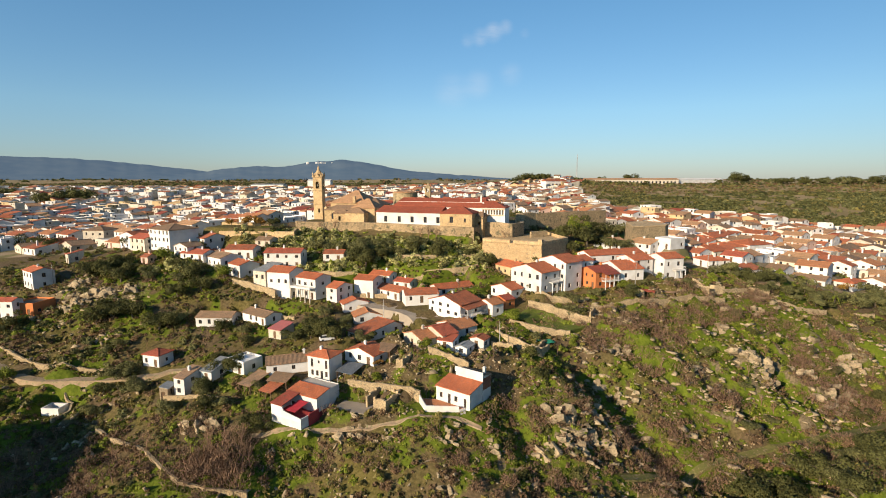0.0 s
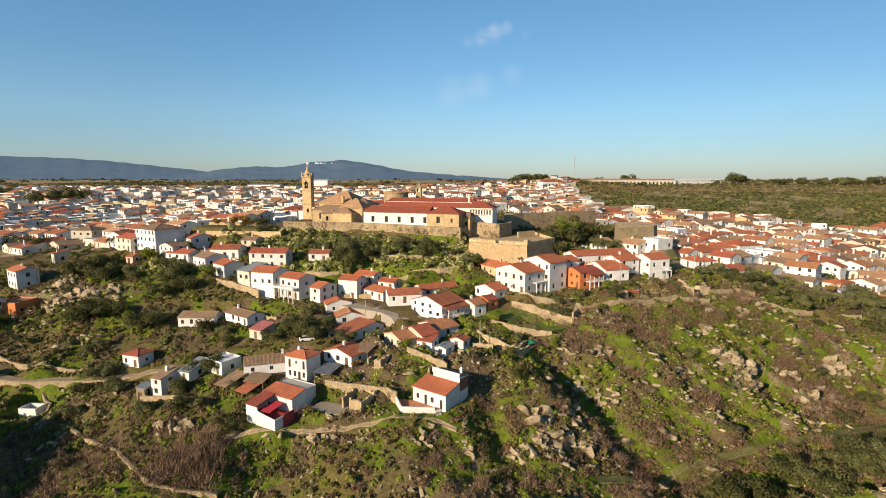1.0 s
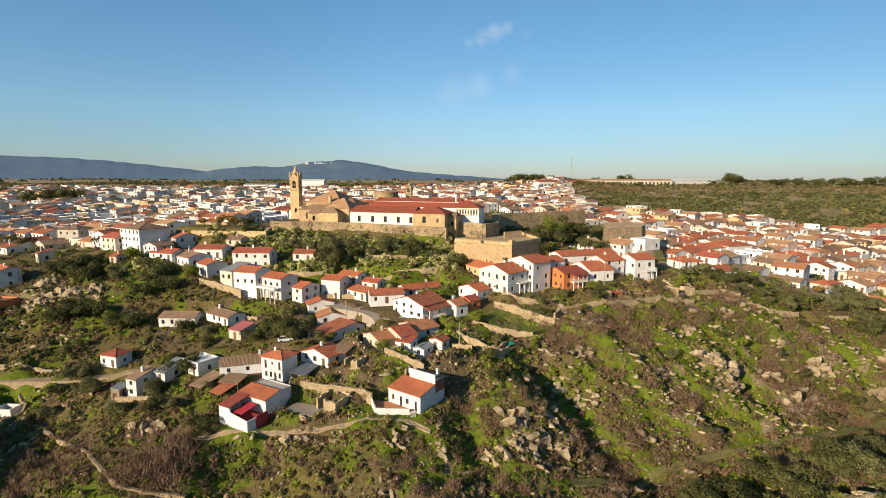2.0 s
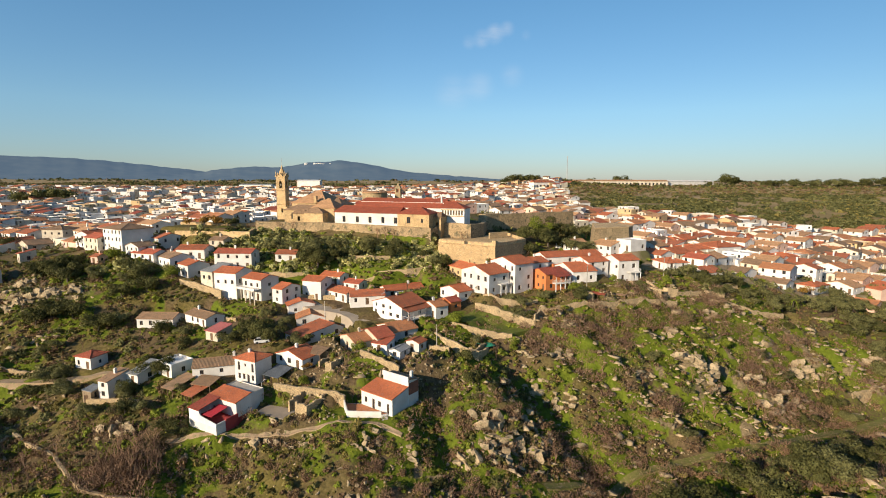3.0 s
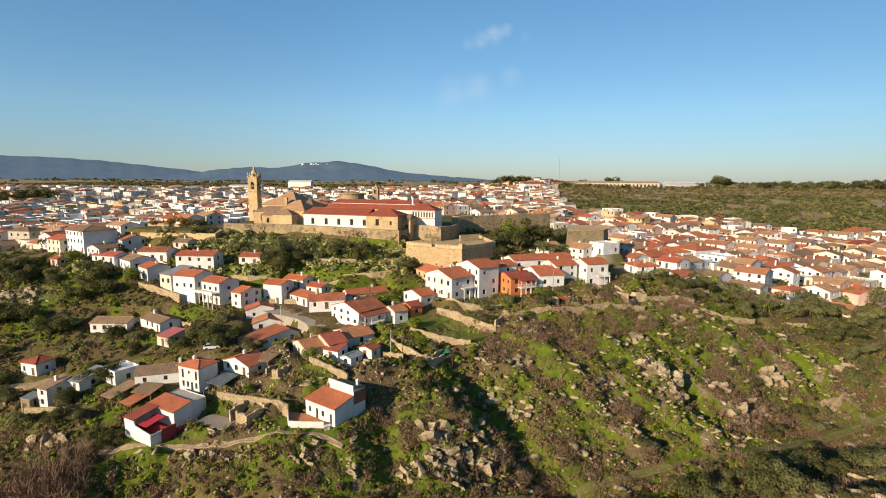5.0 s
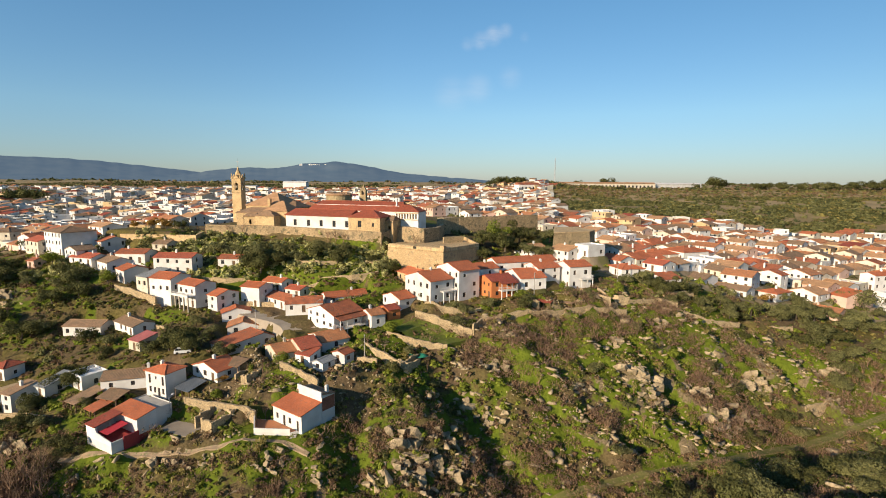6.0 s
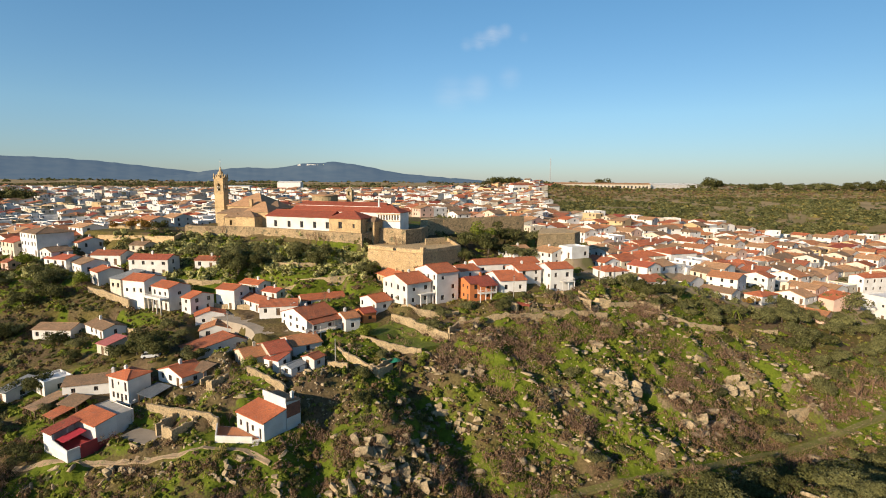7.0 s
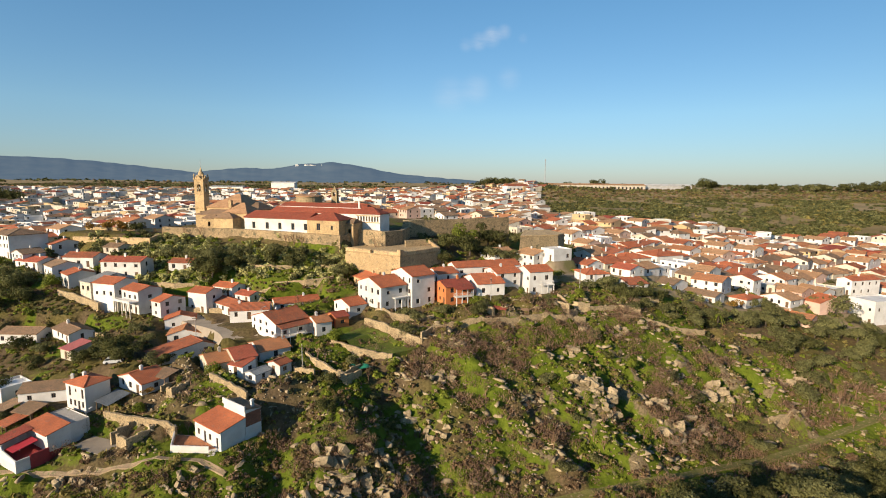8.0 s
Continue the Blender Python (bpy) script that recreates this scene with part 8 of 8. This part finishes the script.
ruin(24.2, 124.6, 150, 6.0, 6.0, 2.6, "roofless rubble-stone barn on the slope", 2.5)
ruin(82.0, 153.5, 120, 3.0, 3.0, 2.4, "small stone gatehouse ruin")


def lean_to(x, y, th, w, d, h, roofmat, label):
    base = new("lean_to")
    base.matrix_basis = pose(x, y, floor_at(x, y), 0, 0, th - 90)
    s = roof_shape("ML", w, d, h, 0.25, 0.1)
    part("roof", s, roofmat, base)
    for i, (px, py, ph) in enumerate(((0.1, 0.1, 0.0), (0.1, w - 0.1, 0.0), (0.1, w / 2, 0.0), (d - 0.1, 0.1, 0.22 * d), (d - 0.1, w - 0.1, 0.22 * d))):
        p = Shape()
        p.box(px - 0.08, py - 0.08, -1.5, px + 0.08, py + 0.08, h + ph - 0.02)
        part("post", p, WOOD, base)
    s = Shape()
    s.box(d - 0.25, 0.2, -1.5, d - 0.02, w - 0.2, h * 0.9)
    part("back_wall", s, RUBBLE, base)
    tagged(base, label, "shed", "sheds")


lean_to(-44.1, 110.9, 152, 3.8, 6.2, 2.0, ROOFS["brown"], "open shed with brown tiled roof on wooden posts")
lean_to(-38.6, 108.6, 152, 3.6, 4.6, 2.0, ROOFS["brownred"], "lean-to shed with patched red roof")
lean_to(-36.0, 111.5, 165, 5.0, 3.6, 2.4, ROOFS["brown"], "tiled lean-to between the houses")
lean_to(-21.0, 112.6, 152, 4.6, 4.4, 2.5, ROOFS["bluegrey"], "blue-grey sheet-roofed lean-to between the houses")
lean_to(-13.0, 119.0, 155, 4.5, 3.5, 2.2, ROOFS["brown"], "old tiled lean-to behind the terrace wall")
lean_to(63.5, 149.5, 150, 4.0, 3.0, 2.2, ROOFS["darkred"], "small dark red-roofed garden shed")
lean_to(70.0, 151.0, 140, 3.6, 3.2, 2.4, ROOFS["brown"], "tiled pergola on posts in the garden")


def net():
    base = new("garden_net")
    z = floor_at(25.5, 128.5)
    base.matrix_basis = pose(24.5, 129.5, z + 0.9, 0, 0, -25)
    s = Shape()
    pts = [(i * 0.8, j * 0.8, 0.25 * math.sin(i * 1.3 + j)) for j in range(4) for i in range(7)]
    for j in range(3):
        for i in range(6):
            s.face([pts[j * 7 + i], pts[j * 7 + i + 1], pts[j * 7 + 8 + i], pts[j * 7 + 7 + i]])
    ob = part("net", s, GREEN_NET, base)
    for x, y in ((0, 0), (4.8, 0), (0, 2.4), (4.8, 2.4)):
        p = Shape()
        p.tube((x, y, -1.4), (x, y, 0.3), 0.04, 0.04, 5)
        part("stake", p, WOOD, base)
    tagged(base, "bright green netting stretched on garden stakes", "garden net")


net()

def white_tank():
    """Small roofless whitewashed tank with thick walls."""
    base = new("water_tank")
    base.matrix_basis = pose(-99.4, 119.2, 13.4, 0, 0, -4)
    for x0, y0, x1, y1 in ((0, 0, 4.5, 0.35), (0, 3.0, 4.5, 3.35), (0, 0.352, 0.35, 2.998), (4.15, 0.352, 4.5, 2.998)):
        s = Shape()
        s.box(x0, y0, -2.5, x1, y1, 2.1)
        part("wall", s, WALLS["white"], base)
    s = Shape()
    s.box(0.36, 0.36, -1.0, 4.14, 2.99, 0.9)
    part("floor", s, CONCRETE, base)
    tagged(base, "small roofless whitewashed tank beside the stream", "water tank")


white_tank()

# great outcrops on the bare hill
for ox, oy, n, size, seed in ((81.9, 131.1, 9, 1.9, 1), (84.6, 128.8, 6, 1.5, 35), (98.1, 134.5, 7, 1.5, 2), (101.5, 127.0, 9, 1.9, 3), (109.7, 131.4, 6, 1.5, 4), (38.8, 121.8, 6, 1.5, 5), (28.0, 99.5, 7, 1.5, 6), (46.0, 129.6, 7, 1.4, 8), (44.4, 118.0, 6, 1.3, 9), (120.4, 143.9, 8, 1.9, 10), (-112.0, 162.0, 20, 1.9, 11), (-122.0, 168.5, 20, 1.9, 12), (-103.0, 162.5, 16, 1.6, 32), (-117.0, 158.0, 16, 1.6, 33), (79.7, 141.7, 6, 1.3, 13), (108.8, 146.4, 6, 1.4, 14), (2.0, 96.0, 6, 1.2, 15), (33.0, 103.5, 9, 1.5, 16), (36.0, 108.0, 7, 1.3, 18), (-12.0, 98.0, 6, 1.1, 20), (-52.0, 102.0, 7, 1.3, 21), (-132.0, 158.0, 8, 2.2, 22), (94.6, 151.5, 6, 1.3, 23), (146.4, 152.8, 6, 1.4, 24), (26.2, 103.0, 10, 1.9, 29), (21.5, 97.0, 7, 1.5, 30), (10.0, 95.5, 6, 1.3, 7), (-20.0, 99.0, 6, 1.2, 31)):
    rng = random.Random(seed)
    n, size = int(2.2 * n), 0.64 * size
    base = new("outcrop")
    base.matrix_basis = pose(ox, oy, floor_at(ox, oy))
    for i in range(n):
        dx, dy = rng.gauss(0, 2.1 * size), rng.gauss(0, 1.3 * size)
        s = size * rng.choice((0.4, 0.6, 0.8, 1.0, 1.3)) * rng.uniform(0.85, 1.15)
        ob = new("slab", ROCKS[rng.randrange(10)])
        ob.parent = base
        ob.matrix_basis = Matrix.LocRotScale((dx, dy, floor_at(ox + dx, oy + dy) - floor_at(ox, oy) + 0.25 * s), Euler((rng.uniform(-0.2, 0.7), rng.uniform(-0.6, 0.1), -0.64 + rng.gauss(0, 0.35))), (s * rng.uniform(1.0, 1.7), s * 0.65, s * rng.uniform(0.9, 2.0)))
    tagged(base, "jagged granite outcrop on the hillside", "rock", "outcrops")

# lone pines and oaks along the far ridge
for i, (bx, by, kind, s) in enumerate(((100, 672, "oak", 2.3), (108, 674, "oak", 2.8), (116, 676, "oak", 2.6), (124, 678, "oak", 2.4), (93, 670, "oak", 2.0), (131, 680, "oak", 2.2), (138, 682, "oak", 1.9), (392, 690, "oak", 3.7), (405, 692, "oak", 2.7), (250, 696, "oak", 2.9), (262, 697, "oak", 2.4), (212, 690, "oak", 1.6), (300, 684, "oak", 1.6), (372, 692, "oak", 1.5), *[(446 + 8.5 * k + 4 * math.sin(k * 2.3), 682 + 9 * math.sin(k * 1.7), ("oak", "olive", "oak")[k % 3], 2.0 + 1.5 * math.sin(k * 3.1) ** 2) for k in range(30)], (60, 660, "oak", 1.8), (30, 655, "oak", 1.6), (90, 650, "oak", 1.6), (-70, 640, "oak", 1.7), (-20, 690, "oak", 1.9))):
    plant(kind, bx, by, s, i)


def palm(x, y, h):
    """A small date palm: leaning trunk and arching fronds."""
    base = new("palm_tree")
    base.matrix_basis = pose(x, y, floor_at(x, y))
    s = Shape()
    s.tube((0, 0, -0.4), (0.15, 0.1, h * 0.5), 0.24, 0.2, 8)
    s.tube((0.15, 0.1, h * 0.5), (0.2, 0.1, h), 0.2, 0.22, 8)
    part("trunk", s, BARK, base)
    rng = random.Random(2)
    for i in range(18):
        a, up = 2 * math.pi * i / 18 + rng.uniform(-0.15, 0.15), rng.uniform(0.0, 1.0)
        d = Vector((math.cos(a), math.sin(a), 0))
        w = Vector((-d.y, d.x, 0)) * 0.22
        f = Shape()
        prev = Vector((0.2, 0.1, h))
        for k in range(5):
            nxt = Vector((0.2, 0.1, h)) + d * (0.5 * (k + 1)) + Vector((0, 0, up * 1.2 * (k + 1) / 5 - 0.11 * (k + 1) ** 2 * (1.2 - up)))
            t = 1 - k / 6
            f.face([tuple(prev - w * t), tuple(prev + w * t), tuple(nxt + w * (t - 0.16)), tuple(nxt - w * (t - 0.16))])
            prev = nxt
        part("frond", f, LEAF["green"], base)
    tagged(base, "small palm tree with arching green fronds", "palm tree")


palm(131.0, 166.5, 3.4)


def parked_car(x, y, turn, mat, label):
    """A small hatchback: body, glasshouse, wheels."""
    base = new("parked_car")
    base.matrix_basis = pose(x, y, floor_at(x, y) + 0.05, 0, 0, turn)
    ring = lambda xx, w, z0, z1: [(xx, -w, z0), (xx, w, z0), (xx, w * 0.96, z1), (xx, -w * 0.96, z1)]
    s = Shape()
    s.loft([ring(-1.95, 0.74, 0.4, 0.75), ring(-1.8, 0.8, 0.28, 0.92), ring(-0.6, 0.82, 0.25, 0.95), ring(0.8, 0.82, 0.25, 0.92), ring(1.75, 0.78, 0.3, 0.75), ring(1.95, 0.7, 0.4, 0.6)])
    part("body", s, mat, base)
    s = Shape()
    s.loft([ring(-1.7, 0.72, 0.9, 0.98), ring(-1.3, 0.68, 0.9, 1.38), ring(0.1, 0.68, 0.9, 1.42), ring(0.9, 0.7, 0.88, 0.95)])
    part("glasshouse", s, GLASS, base)
    s = Shape()
    s.box(-1.25, -0.6, 1.39, 0.12, 0.6, 1.45)
    part("roof", s, mat, base)
    for px, py in ((-1.2, -0.78), (-1.2, 0.78), (1.2, -0.78), (1.2, 0.78)):
        p = Shape()
        p.tube((px, py - 0.1, 0.3), (px, py + 0.1, 0.3), 0.3, 0.3, 12)
        part("wheel", p, RUBBER, base)
    tagged(base, label, "car", "parked cars")


RUBBER = material("black_rubber", (0.03, 0.03, 0.03), fine=0.1)
CAR_WHITE = material("white_car_paint", (0.7, 0.7, 0.7), (0.66, 0.66, 0.66), rough=0.25, fine=0.02)
parked_car(-30.5, 129.5, 20, CAR_WHITE, "small white hatchback parked under the trees")
